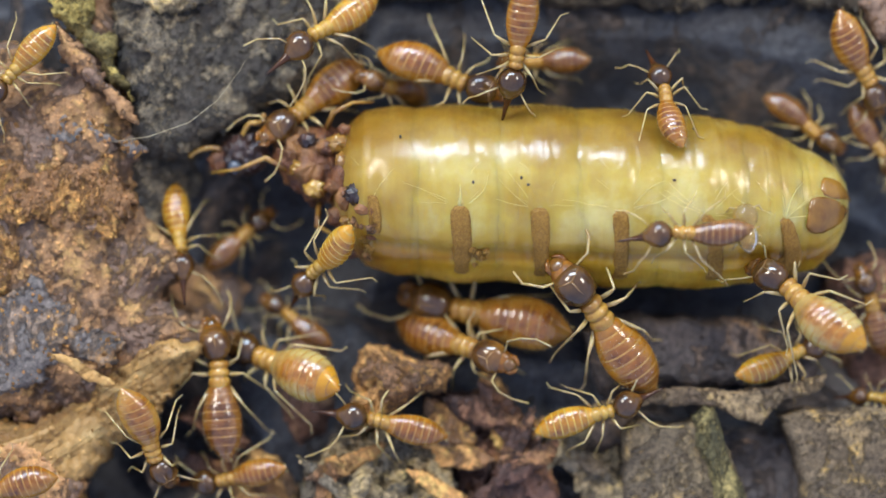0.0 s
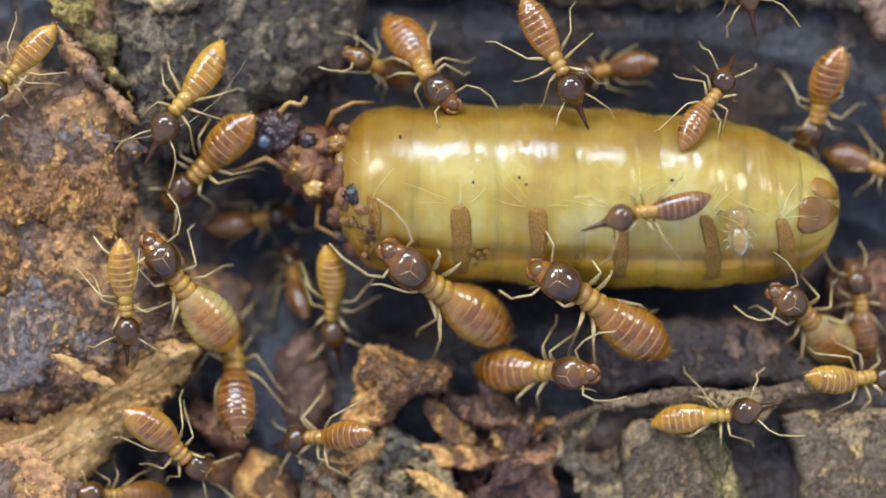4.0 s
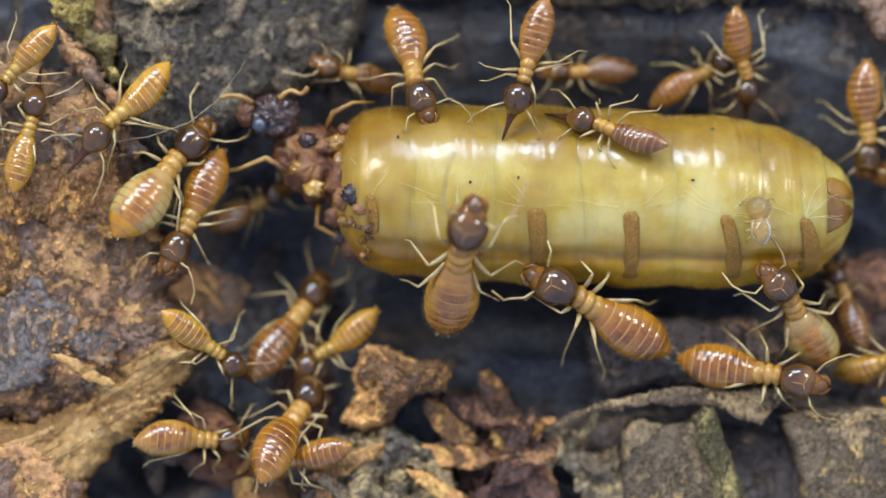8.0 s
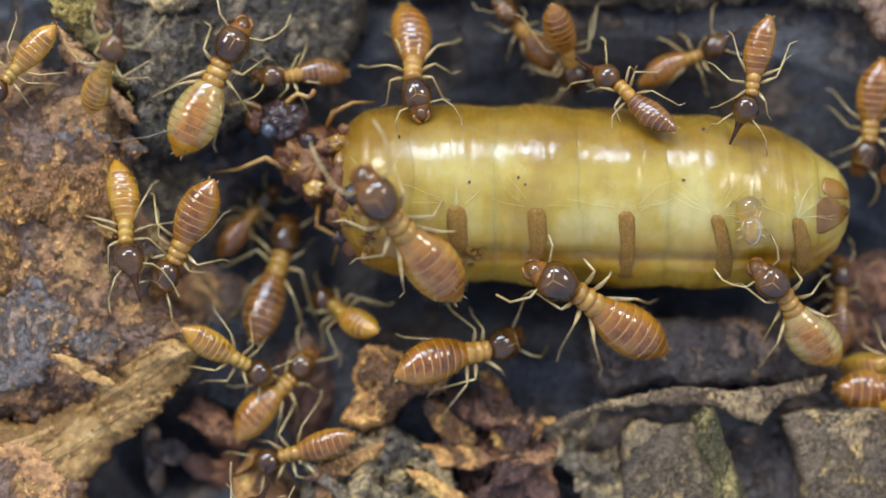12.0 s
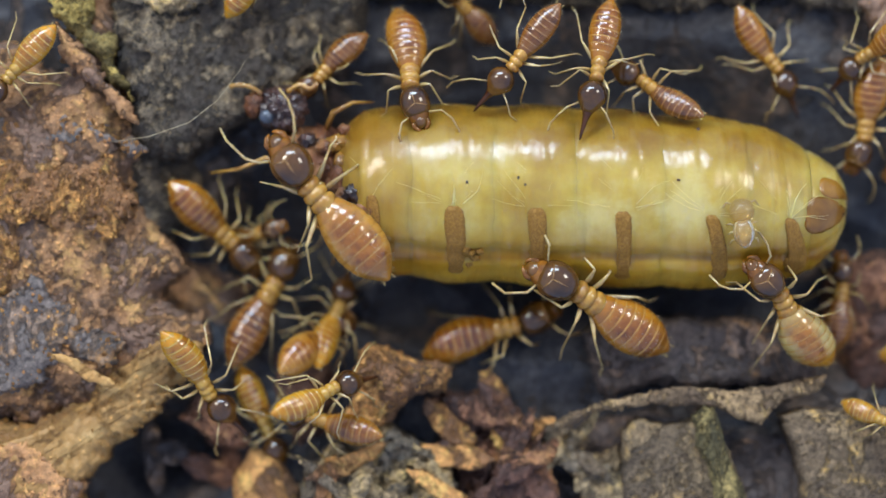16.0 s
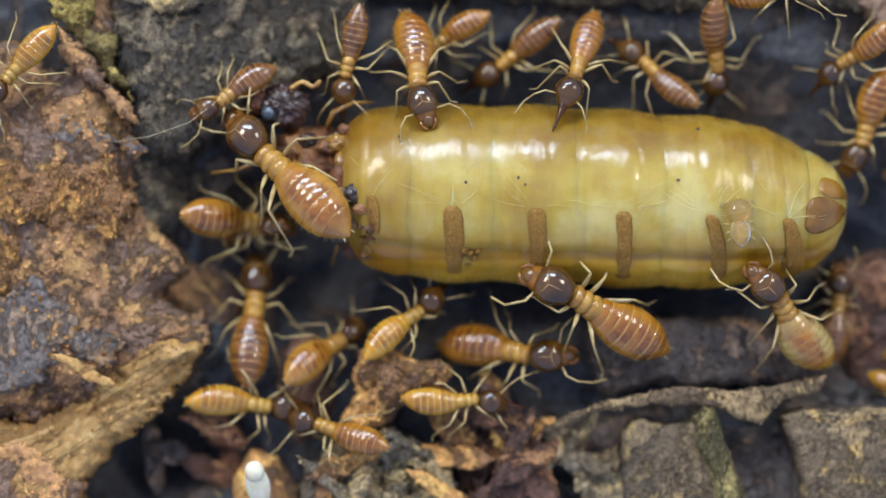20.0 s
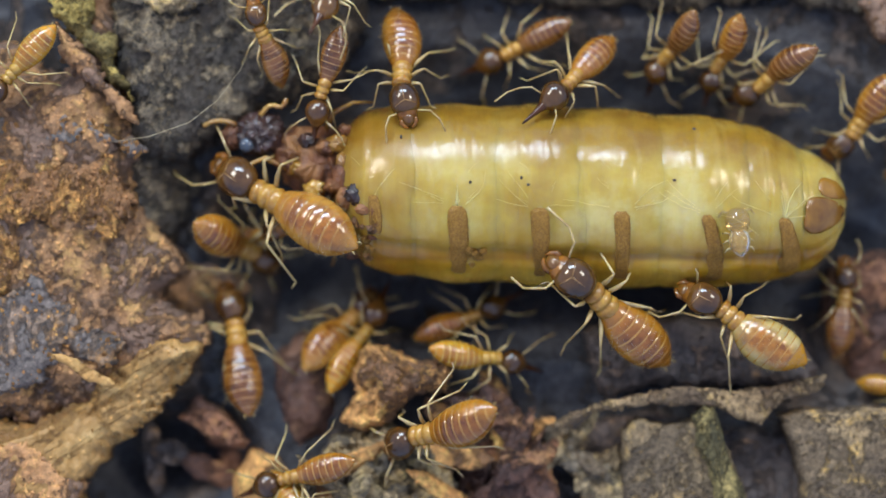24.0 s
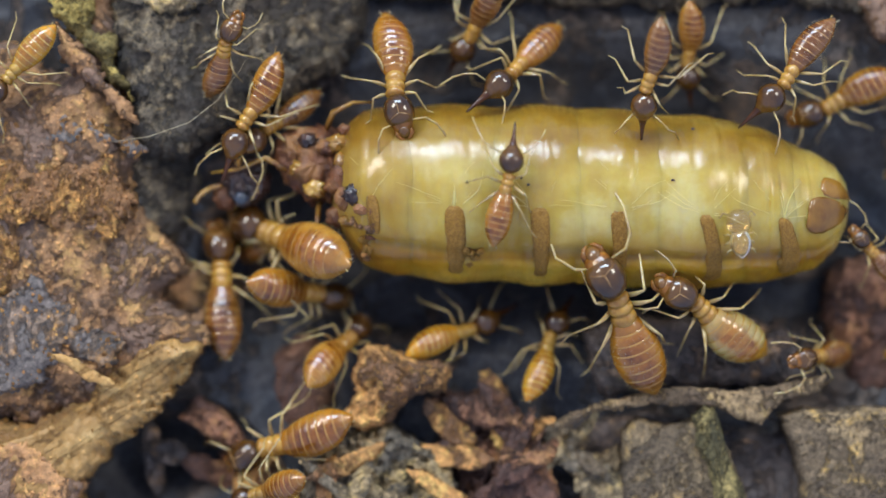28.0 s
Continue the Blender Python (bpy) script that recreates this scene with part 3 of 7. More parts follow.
def bark_splinters(count, x0, x1, y0, y1, z0, z1, mats, seed, label):
    """Angular flakes lying crosswise on the heap."""
    rng = random.Random(seed)
    for k in range(count):
        cx, cy, turn = rng.uniform(x0, x1), rng.uniform(y0, y1), rng.uniform(0, 6.28)
        length, width = rng.uniform(1.0, 2.6), rng.uniform(0.35, 0.9)
        outline = []
        for a in (0.0, 0.7, 1.35, 2.0, 2.9, 3.6, 4.4, 5.3):
            r = rng.uniform(0.75, 1.1)
            px, py = math.cos(a) * length * r, math.sin(a) * width * r
            outline.append((cx + px * math.cos(turn) - py * math.sin(turn), cy + px * math.sin(turn) + py * math.cos(turn)))
        bark("bark_splinter", label, "bark splinter", outline, rng.uniform(z0, z1), 0.5, rng.choice(mats), 0.7, 0.25, 0.22, 0.12, 0.07,
             seed=seed * 31 + k, tilt=(rng.uniform(-0.3, 0.3), rng.uniform(-0.3, 0.3)), crumbs=3)


bark_splinters(14, *[-0.725, 4.525], *[-10.725, -6.6], -1.6, -0.2, (SHARD, SHARD, CLUMP), 5, "angular red-brown bark splinter on the heap")
bark_splinters(5, *[-14.225, -8.35], *[-11.225, -8.225], -3.0, -2.0, (SHARD, DIM), 6, "dark bark splinter in the hollow")
bark_splinters(6, *[-5.6, 0.15], *[-10.975, -8.725], -0.2, 0.3, (CRUST, CLUMP), 7, "crusted bark chip on the bank")
bark_splinters(6, *[5.15, 7.9], *[-10.975, -8.475], -1.2, -0.4, (CRUST, PLATE), 8, "grey bark chip beside the plate")


# ---- the queen ----
OUT_X = [-4.95, -4.8, -4.5, -4.05, -3.475, -2.1, 0.4, 5.4, 7.9, 10.4, 12.9, 13.9, 15.4, 16.4, 17.4, 17.825, 17.975]
OUT_TOP = [3.525, 4.4, 5.15, 5.725, 6.125, 6.425, 6.45, 6.425, 6.225, 6.025, 5.8, 5.5, 4.85, 4.32, 3.66, 3.0, 2.35]
OUT_LOW = [2.9, 1.575, 0.65, -0.025, -0.675, -1.225, -1.475, -1.65, -1.725, -1.8, -1.725, -1.525, -1.325, -0.925, -0.025, 0.875, 1.775]
QUEEN_Z = -0.9


def queen_skin(x, a, swell=1.0, crease=1.0):
    """A point of the queen's skin: x along her, a round her from the top towards the upper rim (negative: the lower rim)."""
    top, low = np.interp(x, OUT_X, OUT_TOP), np.interp(x, OUT_X, OUT_LOW)
    c, r = (top + low) / 2, (top - low) / 2
    fold = -0.045 * math.exp(-((a + 0.72) / 0.05) ** 2) + 0.018 * math.exp(-((a + 0.9) / 0.12) ** 2) + 0.012 * math.exp(-((a + 0.6) / 0.08) ** 2)
    k = swell * (1 + crease * fold)
    return (x, c + r * k * math.sin(a), QUEEN_Z + 0.97 * r * k * math.cos(a))


def queen_material():
    m, N, K, B = material("queen_skin")
    tc = N.new("ShaderNodeTexCoord")
    stretch = N.new("ShaderNodeMapping")
    stretch.inputs["Scale"].default_value = (1.0, 0.15, 0.15)
    K.new(tc.outputs["Object"], stretch.inputs["Vector"])
    streak = N.new("ShaderNodeTexNoise")
    streak.inputs["Scale"].default_value, streak.inputs["Detail"].default_value = 1500, 4
    K.new(stretch.outputs[0], streak.inputs["Vector"])
    cloud = noise_node(N, K, 330, 5, 0.6)
    fine = noise_node(N, K, 4500, 4, 0.7)
    col = ramp(N, K, cloud, [(0.32, (0.33, 0.205, 0.034)), (0.50, (0.43, 0.305, 0.064)), (0.66, (0.52, 0.42, 0.165))])
    pale = ramp(N, K, streak.outputs["Fac"], [(0.52, (0, 0, 0)), (0.75, (0.12, 0.12, 0.12))])
    col = mix(N, K, pale, col, (0.60, 0.53, 0.24))
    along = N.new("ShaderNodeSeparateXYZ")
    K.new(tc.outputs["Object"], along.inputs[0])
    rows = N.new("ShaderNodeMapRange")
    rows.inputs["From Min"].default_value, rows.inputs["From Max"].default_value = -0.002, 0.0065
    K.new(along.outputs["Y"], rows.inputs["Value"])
    # Yellow skin under the fold; shade painted into the fold line and upper rim.
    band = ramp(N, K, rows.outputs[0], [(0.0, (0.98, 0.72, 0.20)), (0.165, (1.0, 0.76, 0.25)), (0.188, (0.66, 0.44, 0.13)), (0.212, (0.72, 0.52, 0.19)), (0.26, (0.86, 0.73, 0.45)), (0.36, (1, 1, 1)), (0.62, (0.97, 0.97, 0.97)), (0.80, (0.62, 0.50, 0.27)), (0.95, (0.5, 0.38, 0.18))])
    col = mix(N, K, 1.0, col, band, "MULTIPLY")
    ends = N.new("ShaderNodeMapRange")
    ends.inputs["From Min"].default_value, ends.inputs["From Max"].default_value = -0.0049, 0.0005
    K.new(along.outputs["X"], ends.inputs["Value"])
    col = mix(N, K, 1.0, col, ramp(N, K, ends.outputs[0], [(0.0, (0.72, 0.56, 0.40)), (0.25, (0.84, 0.74, 0.62)), (1.0, (1, 1, 1))]), "MULTIPLY")
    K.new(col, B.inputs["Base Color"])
    B.inputs["Roughness"].default_value = 0.36
    B.inputs["Specular IOR Level"].default_value = 0.15
    B.inputs["Subsurface Weight"].default_value = 0.6
    B.inputs["Subsurface Radius"].default_value = (1.0, 0.75, 0.2)
    B.inputs["Subsurface Scale"].default_value = 0.0014
    B.inputs["Coat Weight"].default_value = 0.8
    B.inputs["Coat Roughness"].default_value = 0.03
    B.inputs["Coat IOR"].default_value = 1.56
    bump(N, K, B, mix(N, K, 0.5, streak.outputs["Fac"], fine), 0.000014, 1.0)
    hatch = N.new("ShaderNodeTexNoise")
    hatch.inputs["Scale"].default_value, hatch.inputs["Detail"].default_value = 6500, 3
    K.new(stretch.outputs[0], hatch.inputs["Vector"])
    wet = N.new("ShaderNodeBump")
    wet.inputs["Distance"].default_value = 0.000022
    dew = noise_node(N, K, 8500, 2, 0.6)
    K.new(mix(N, K, 0.72, streak.outputs["Fac"], dew), wet.inputs["Height"])
    patch = noise_node(N, K, 780, 4, 0.65)
    film = mix(N, K, 0.58, ramp(N, K, hatch.outputs["Fac"], [(0.40, (0, 0, 0)), (0.56, (1, 1, 1))]), ramp(N, K, patch, [(0.38, (0, 0, 0)), (0.56, (1, 1, 1))]))
    K.new(ramp(N, K, film, [(0.36, (0.06, 0.06, 0.06)), (0.82, (0.9, 0.9, 0.9))]), B.inputs["Coat Weight"])
    K.new(wet.outputs[0], B.inputs["Coat Normal"])
    return m


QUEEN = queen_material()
QPLATE = earth("queen_plate", (0.20, 0.095, 0.014), (0.29, 0.142, 0.020), (0.36, 0.185, 0.030), (0.52, 0.31, 0.075), 13000, 0.42, 0.00003, 0.5, speckle=0.5)
QTAIL = flesh("queen_tail_plate", (0.31, 0.145, 0.016), (0.16, 0.062, 0.008), 500, 0.22, 0.2, 0.0004, 0.2, 0.00001)
QDARK = flesh("queen_thorax", (0.19, 0.070, 0.028), (0.055, 0.022, 0.014), 1500, 0.42, 0.2, 0.0003, 0.0, 0.00016, 0.25, (0.30, 0.14, 0.05), 0.4)
QHEAD = flesh("queen_head", (0.058, 0.026, 0.020), (0.016, 0.011, 0.012), 1200, 0.30, 0.1, 0.0003, 0.15, 0.00010, 0.2, None, 0.55)
QEYE = flesh("queen_eye", (0.075, 0.092, 0.120), (0.04, 0.05, 0.07), 900, 0.22, 0.1, 0.0002, 0.3, 0.000004, 0.1)
QAMBER = flesh("queen_joint_skin", (0.42, 0.24, 0.05), (0.16, 0.06, 0.014), 500, 0.22, 0.3, 0.0004, 0.3, 0.00003, 0.2)
QVEIN = flesh("pale_air_tube", (0.74, 0.60, 0.20), (0.64, 0.48, 0.13), 600, 0.35, 0.5, 0.0006, 0.1, 0.00001, 0.05)

queen = tagged(new("termite_queen"), "huge swollen yellow termite queen lying in her soil chamber", "termite queen")
BOUNDS = [-4.95, -1.225, 2.4, 5.9, 9.525, 13.15, 15.6, 17.975]
PLATES = [-3.05, 0.675, 4.125, 7.65, 11.375, 14.8]


def queen_segment(k):
    b0, b1 = BOUNDS[k], BOUNDS[k + 1]
    first, last = k == 0, k == len(BOUNDS) - 2
    lo, hi = (b0 if first else b0 - (1.7 if last else 1.1)), (b1 if last else b1 + (0.25 if k == 5 else 1.1))
    n = 60
    verts, faces, sides = [], [], 80
    rng = random.Random(70 + k)
    wrinkle = [(rng.uniform(lo, hi), rng.uniform(0.06, 0.2), rng.uniform(0.002, 0.009), rng.uniform(0, 6.28)) for _ in range(14)]
    for i in range(n + 1):
        x = lo + (hi - lo) * i / n
        tuck = max(0.0, b0 - x, x - b1) if not (first and x < b0 + 1 or last and x > b1 - 1) else 0.0
        u = (x - b0) / (b1 - b0)
        for s in range(sides):
            a = -math.pi + 2 * math.pi * s / sides
            swell = 1 + 0.034 * math.sin(math.pi * min(1, max(0, u))) ** 2 - 0.024 - (0.16 if k == 5 and x > b1 else 0.05) * tuck ** 1.3
            if k:
                swell -= 0.010 * math.exp(-((x - b0) / 0.30) ** 2)
            if not last:
                swell -= 0.010 * math.exp(-((x - b1) / 0.30) ** 2)
            for wx, ww, wa, ph in wrinkle:
                swell -= wa * math.exp(-((x - wx - 0.12 * math.sin(2 * a + ph)) / ww) ** 2) * (0.6 + 0.4 * math.sin(1.5 * a + ph))
            swell += 0.006 * noise.fractal(Vector((x * 0.9, a * 2.2, k)), 0.8, 2.0, 3)
            verts.append(queen_skin(x, a, swell))
    for i in range(n):
        for s in range(sides):
            a, b = i * sides + s, i * sides + (s + 1) % sides
            faces.append((a, a + sides, b + sides, b))
    faces.append(tuple(range(sides)))
    faces.append(tuple(range(n * sides, (n + 1) * sides))[::-1])
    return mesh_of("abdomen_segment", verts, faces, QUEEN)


def skin_patch(x0, a0, a1, width, bend, mat, lift=0.05, seed=0, taper=0.15, dome=0.0):
    """A thin horny plate that follows the queen's skin."""
    verts, faces, nu, nv = [], [], 7, 18
    rng = random.Random(seed)
    for layer in (lift, -0.08):
        for j in range(nv + 1):
            v = j / nv
            a = a0 + (a1 - a0) * v
            w = width * (1 - taper * (2 * v - 1) ** 4) * (0.86 + 0.14 * math.sin(3 * v + seed)) * (0.55 if j in (0, nv) else 1)
            for i in range(nu + 1):
                x = x0 + bend * math.sin(v * 2.2) + w * (i / nu - 0.5) + (rng.uniform(-0.02, 0.02) if i in (0, nu) else 0)
                px, py, pz = queen_skin(x, a, 1.0, 0.25)
                edge = 0.4 if i in (0, nu) or j in (0, nv) else 1.0
                lz = layer * edge + dome * math.sin(math.pi * i / nu) * math.sin(math.pi * v) ** 0.6 if layer > 0 else layer
                verts.append((px, py + lz * math.sin(a), pz + lz * math.cos(a)))
    m = (nu + 1)
    off = m * (nv + 1)
    for j in range(nv):
        for i in range(nu):
            q = j * m + i
            faces.append((q, q + m, q + m + 1, q + 1))
            faces.append((q + off, q + off + 1, q + off + m + 1, q + off + m))
    ring = [i for i in range(m)] + [j * m + nu for j in range(1, nv + 1)] + [nv * m + i for i in range(nu - 1, -1, -1)] + [j * m for j in range(nv - 1, 0, -1)]
    for q, r in zip(ring, ring[1:] + ring[:1]):
        faces.append((q, r, r + off, q + off))
    return mesh_of("plate", verts, faces, mat)


segments = []
for k in range(7):
    seg = part("abdomen_segment", queen_segment(k), queen)
    segments.append(seg)
    rng = random.Random(30 + k)
    if k < 6:
        a0, a1 = (-0.10, -0.60) if k == 0 else (-0.16, -1.10)
        part("back_plate", skin_patch(PLATES[k], a0, a1, 0.9 if k else 0.55, 0.1 if k < 4 else 0.45, QPLATE, 0.09, k), seg, "rough brown horny back plate")
        # the pale branching air tubes that show through the skin
        for b in range(13 if k else 4):
            x, a = PLATES[k] + rng.uniform(-0.09, 0.09), a0 + rng.uniform(-0.03, 0.01)
            way = rng.gauss(0, 0.42) if b % 4 else rng.choice((-1.2, 1.2)) + rng.uniform(-0.25, 0.25)
            line, rad = [], []
            steps = rng.randint(8, 18)
            fat, turn = rng.uniform(0.008, 0.016) * (2.2 if b in (1, 2) else 1.0), rng.uniform(-0.04, 0.04)
            for i in range(steps + 1):
                line.append(Vector(queen_skin(x, a, 0.9975 + 0.001 * math.sin(2.1 * i + b))))
                rad.append(fat * (1 - i / steps) ** 0.8 + 0.005)
                x += 0.15 * math.sin(way)
                a += 0.038 * math.cos(way)
                way += turn + rng.uniform(-0.16, 0.16)
            part("air_tube", mesh_of("air_tube", *tube(line, rad, 5), QVEIN), seg, "" if b else "pale yellow air tube under the skin")
tail = segments[6]
part("tail_plate", skin_patch(16.55, 0.22, -0.42, 2.3, 0.25, QTAIL, 0.035, 11, 0.6, 0.06), tail, "glossy chestnut tail plate")
part("tail_plate", skin_patch(17.15, 0.66, 0.20, 1.6, 0.1, QTAIL, 0.035, 12, 0.6, 0.07), tail, "glossy chestnut tail plate")
part("end_plate", skin_patch(15.025, -0.75, -1.02, 0.9, 0.1, QPLATE, 0.04, 13, 0.6), segments[5], "small brown plate")


def lump(cx, cy, cz, rx, ry, rz, amp, seed, n=20):
    """A knobbly rounded body."""
    verts, faces = [], []
    for i in range(n + 1):
        th = math.pi * i / n
        for j in range(2 * n):
            ph = math.pi * j / n
            d = Vector((math.sin(th) * math.cos(ph), math.sin(th) * math.sin(ph), math.cos(th)))
            k = 1 + amp * noise.fractal(d * 2.8 + Vector((seed * 3.1, seed, 0)), 0.7, 2.0, 5)
            verts.append((cx + d.x * rx * k, cy + d.y * ry * k, cz + d.z * rz * k))
    for i in range(n):
        for j in range(2 * n):
            a, b = i * 2 * n + j, i * 2 * n + (j + 1) % (2 * n)
            faces.append((a, a + 2 * n, b + 2 * n, b))
    return verts, faces


qx, qy = (-5.6, 3.775)
part("thorax", mesh_of("thorax", *lump(qx, qy, -1.0, 1.5, 1.7, 1.5, 0.22, 1), QDARK), queen, "rough red-brown thorax")
qx, qy = (-6.475, 4.275)
part("neck_plate", mesh_of("neck_plate", *lump(qx, qy, -0.8, 1.05, 1.15, 1.1, 0.25, 2), QDARK), queen, "knobbly dark neck plate")
qx, qy = (-4.85, 3.525)
part("thorax_plate", mesh_of("thorax_plate", *lump(qx, qy, -0.5, 0.7, 1.5, 1.0, 0.25, 3), QDARK), queen, "brown thorax plate")

for n_knob, (kx, ky, kz, kr, kmat) in enumerate(((*(-4.6, 4.65), 0.6, 0.5, QAMBER), (*(-5.15, 4.475), 0.5, 0.42, QDARK), (*(-4.8, 2.775), 0.6, 0.42, QDARK), (*(-5.6, 2.65), 0.3, 0.5, QAMBER),
                                                 (*(-5.975, 4.775), 0.4, 0.4, QHEAD), (*(-4.45, 3.525), 0.9, 0.3, QDARK), (*(-6.35, 3.525), 0.2, 0.42, QAMBER), (*(-4.3, 5.225), 0.3, 0.34, QDARK))):
    part("thorax_knob", mesh_of("thorax_knob", *lump(kx, ky, kz, kr, kr * 0.8, kr * 0.8, 0.4, 60 + n_knob, 12), kmat), queen, "wet knob at the wing root")


def on_skin(x, y, sink=0.0):
    """The height of the queen's skin over a place of the plan."""
    top, low = np.interp(x, OUT_X, OUT_TOP), np.interp(x, OUT_X, OUT_LOW)
    s = min(0.98, max(-0.98, (y - (top + low) / 2) / ((top - low) / 2)))
    return QUEEN_Z + 0.97 * (top - low) / 2 * math.sqrt(1 - s * s) - sink


def skin_lump(name, x, y, size, flat, amp, seed, mat, label, k):
    part(name, mesh_of(name, *lump(x, y, on_skin(x, y, size * flat * 0.4), size * (0.7 + 0.13 * (seed % 5)), size * (1.2 - 0.17 * (seed % 4)), size * flat, amp * 0.55, seed, 14), mat), segments[k], label)


skin_lump("wing_stub", *(-3.8, 2.4), 0.36, 0.6, 1.0, 4, QHEAD, "dark blue-grey wing stub", 0)
skin_lump("wing_stub", *(-3.475, 1.725), 0.3, 0.7, 0.4, 14, QDARK, "torn brown wing stub", 0)
for n_knob, (cx, cy, size, kmat) in enumerate(((*(-4.5, 3.075), 0.55, QDARK), (*(-4.275, 2.225), 0.5, QDARK), (*(-4.6, 1.425), 0.55, QDARK), (*(-4.125, 1.225), 0.36, QAMBER), (*(-4, -0.025), 0.34, QDARK), (*(-4.45, 3.825), 0.4, QAMBER))):
    skin_lump("thorax_flap", cx, cy, size, 0.7, 0.45, 80 + n_knob, kmat, "dark wet flap of the thorax", 0)
skin_lump("wing_pad", *(-4.5, 0.575), 0.55, 0.6, 0.25, 31, QHEAD, "glossy blue-grey wing pad", 0)
for n_crumb, (cx, cy) in enumerate(((-3.05, 1.725), (-3, 1.325), (-3.05, 0.925), (-3.1, 0.525), (-3.175, 0.125), (-3.3, -0.225), (-2.9, 1.125), (-3.4, 0.425))):
    skin_lump("dirt_crumb", cx, cy, 0.20 + 0.05 * (n_crumb % 3), 0.8, 0.9, 40 + n_crumb, (QDARK, QPLATE, CLUMP)[n_crumb % 3], "dark crumb of dirt in a row", 0)
for n_crumb, (cx, cy) in enumerate(((-3.7, 1.075), (-3.475, 0.975), (-3.8, 1.225))):
    skin_lump("dirt_crumb", cx, cy, 0.19, 0.7, 1.0, 50 + n_crumb, CLUMP, "orange-brown crumb of dirt", 0)
for n_crumb, (cx, cy) in enumerate(((1.2, 0.025), (1.6, -0.35), (1.025, -0.425), (1.85, -0.1), (1.35, -0.575), (1.45, -0.175))):
    skin_lump("dirt_crumb", cx, cy, 0.17, 0.6, 1.0, 8 + n_crumb, QPLATE, "brown crumb of dirt", 1)
for n_crumb, (cx, cy) in enumerate(((-1.85, 4.875), (1.25, 2.875), (3.65, 2.775), (9.95, 2.975), (10.95, 5.225), (3.35, 3.075))):
    k_seg = 0 if cx < BOUNDS[1] else 1 if cx < BOUNDS[2] else 2 if cx < BOUNDS[3] else 4
    skin_lump("speck", cx, cy, 0.075, 0.8, 0.4, 20 + n_crumb, QHEAD, "tiny dark speck", k_seg)

# her head turns and dips, so it hangs on a part of its own
hx, hy = (-7.35, 5.9)
queen_head = part("head", mesh_of("head", *lump(0, 0, 0, 1.08, 0.98, 0.85, 0.22, 6, 36), QHEAD), queen, "dark glossy wrinkled head", (hx * MM, hy * MM, -0.1 * MM))
part("eye", mesh_of("eye", *lump(-0.62, -0.42, 0.52, 0.33, 0.33, 0.28, 0.02, 7, 14), QEYE), queen_head, "round dull blue-grey eye")
part("jaw", mesh_of("jaw", *lump(-1.15, 0.1, 0.15, 0.5, 0.55, 0.4, 0.3, 8, 12), QDARK), queen_head, "dark brown jaws")
for sgn in (1, -1):
    pts = [(0.2 + 0.11 * i, 0.75 + 0.05 * i + 0.03 * i * math.sin(i * 0.5), 0.6 + 0.02 * i) for i in range(13)] if sgn > 0 else [(-0.9 - 0.12 * i, 0.55 + 0.09 * i - 0.006 * i * i, 0.5) for i in range(13)]
    v, f = tube(pts, [0.13 if i % 2 else 0.10 for i in range(13)], 7)
    part("antenna", mesh_of("antenna", v, f, QAMBER), queen_head, "short beaded brown antenna")


def queen_leg(points, radii):
    v, f = tube(points, radii, 8)
    return part("leg", mesh_of("leg", v, f, QAMBER), queen, "short red-brown leg")


queen_leg([(*(-5.975, 3.025), -0.6), (*(-7.85, 4.025), 0.1), (*(-9.1, 3.525), -0.2), (*(-10.35, 3.4), -0.9)], [0.15, 0.13, 0.08, 0.04])
queen_leg([(*(-5.225, 5.275), -0.6), (*(-4.85, 6.025), 0.2), (*(-3.975, 6.475), 0.2), (*(-3.1, 6.525), -0.4)], [0.15, 0.13, 0.08, 0.04])
queen_leg([(*(-5.475, 2.275), -0.8), (*(-5.6, 1.025), -0.2), (*(-4.6, 0.525), -0.4), (*(-4.975, -0.725), -1.6)], [0.15, 0.13, 0.08, 0.04])


# ---- the termites: head to abdomen tip is one unit long ----
def bead_line(points, thick, beads):
    """A beaded feeler along a bent line."""
    pts = [Vector(p) for p in points]
    line, rad = [], []
    for i in range(beads * 2 + 1):
        u = i / (beads * 2) * (len(pts) - 1)
        k = min(int(u), len(pts) - 2)
        line.append(pts[k].lerp(pts[k + 1], u - k))
        rad.append(thick * (1.0 if i % 2 else 0.72))
    return tube(line, rad, 6)


def abdomen_profile(u, fat):
    """Half width of the abdomen, u from its waist to its tip: fullest past the middle, then drawn to a blunt point."""
    body = math.sin(math.pi * min(1.0, 0.13 + 0.80 * u ** 1.02)) ** 0.72
    tip = (1 - max(0.0, (u - 0.68) / 0.32) ** 2.3) ** 0.55 if u < 1 else 0.0
    return fat * max(body, 0.42 * (1 - u)) * tip


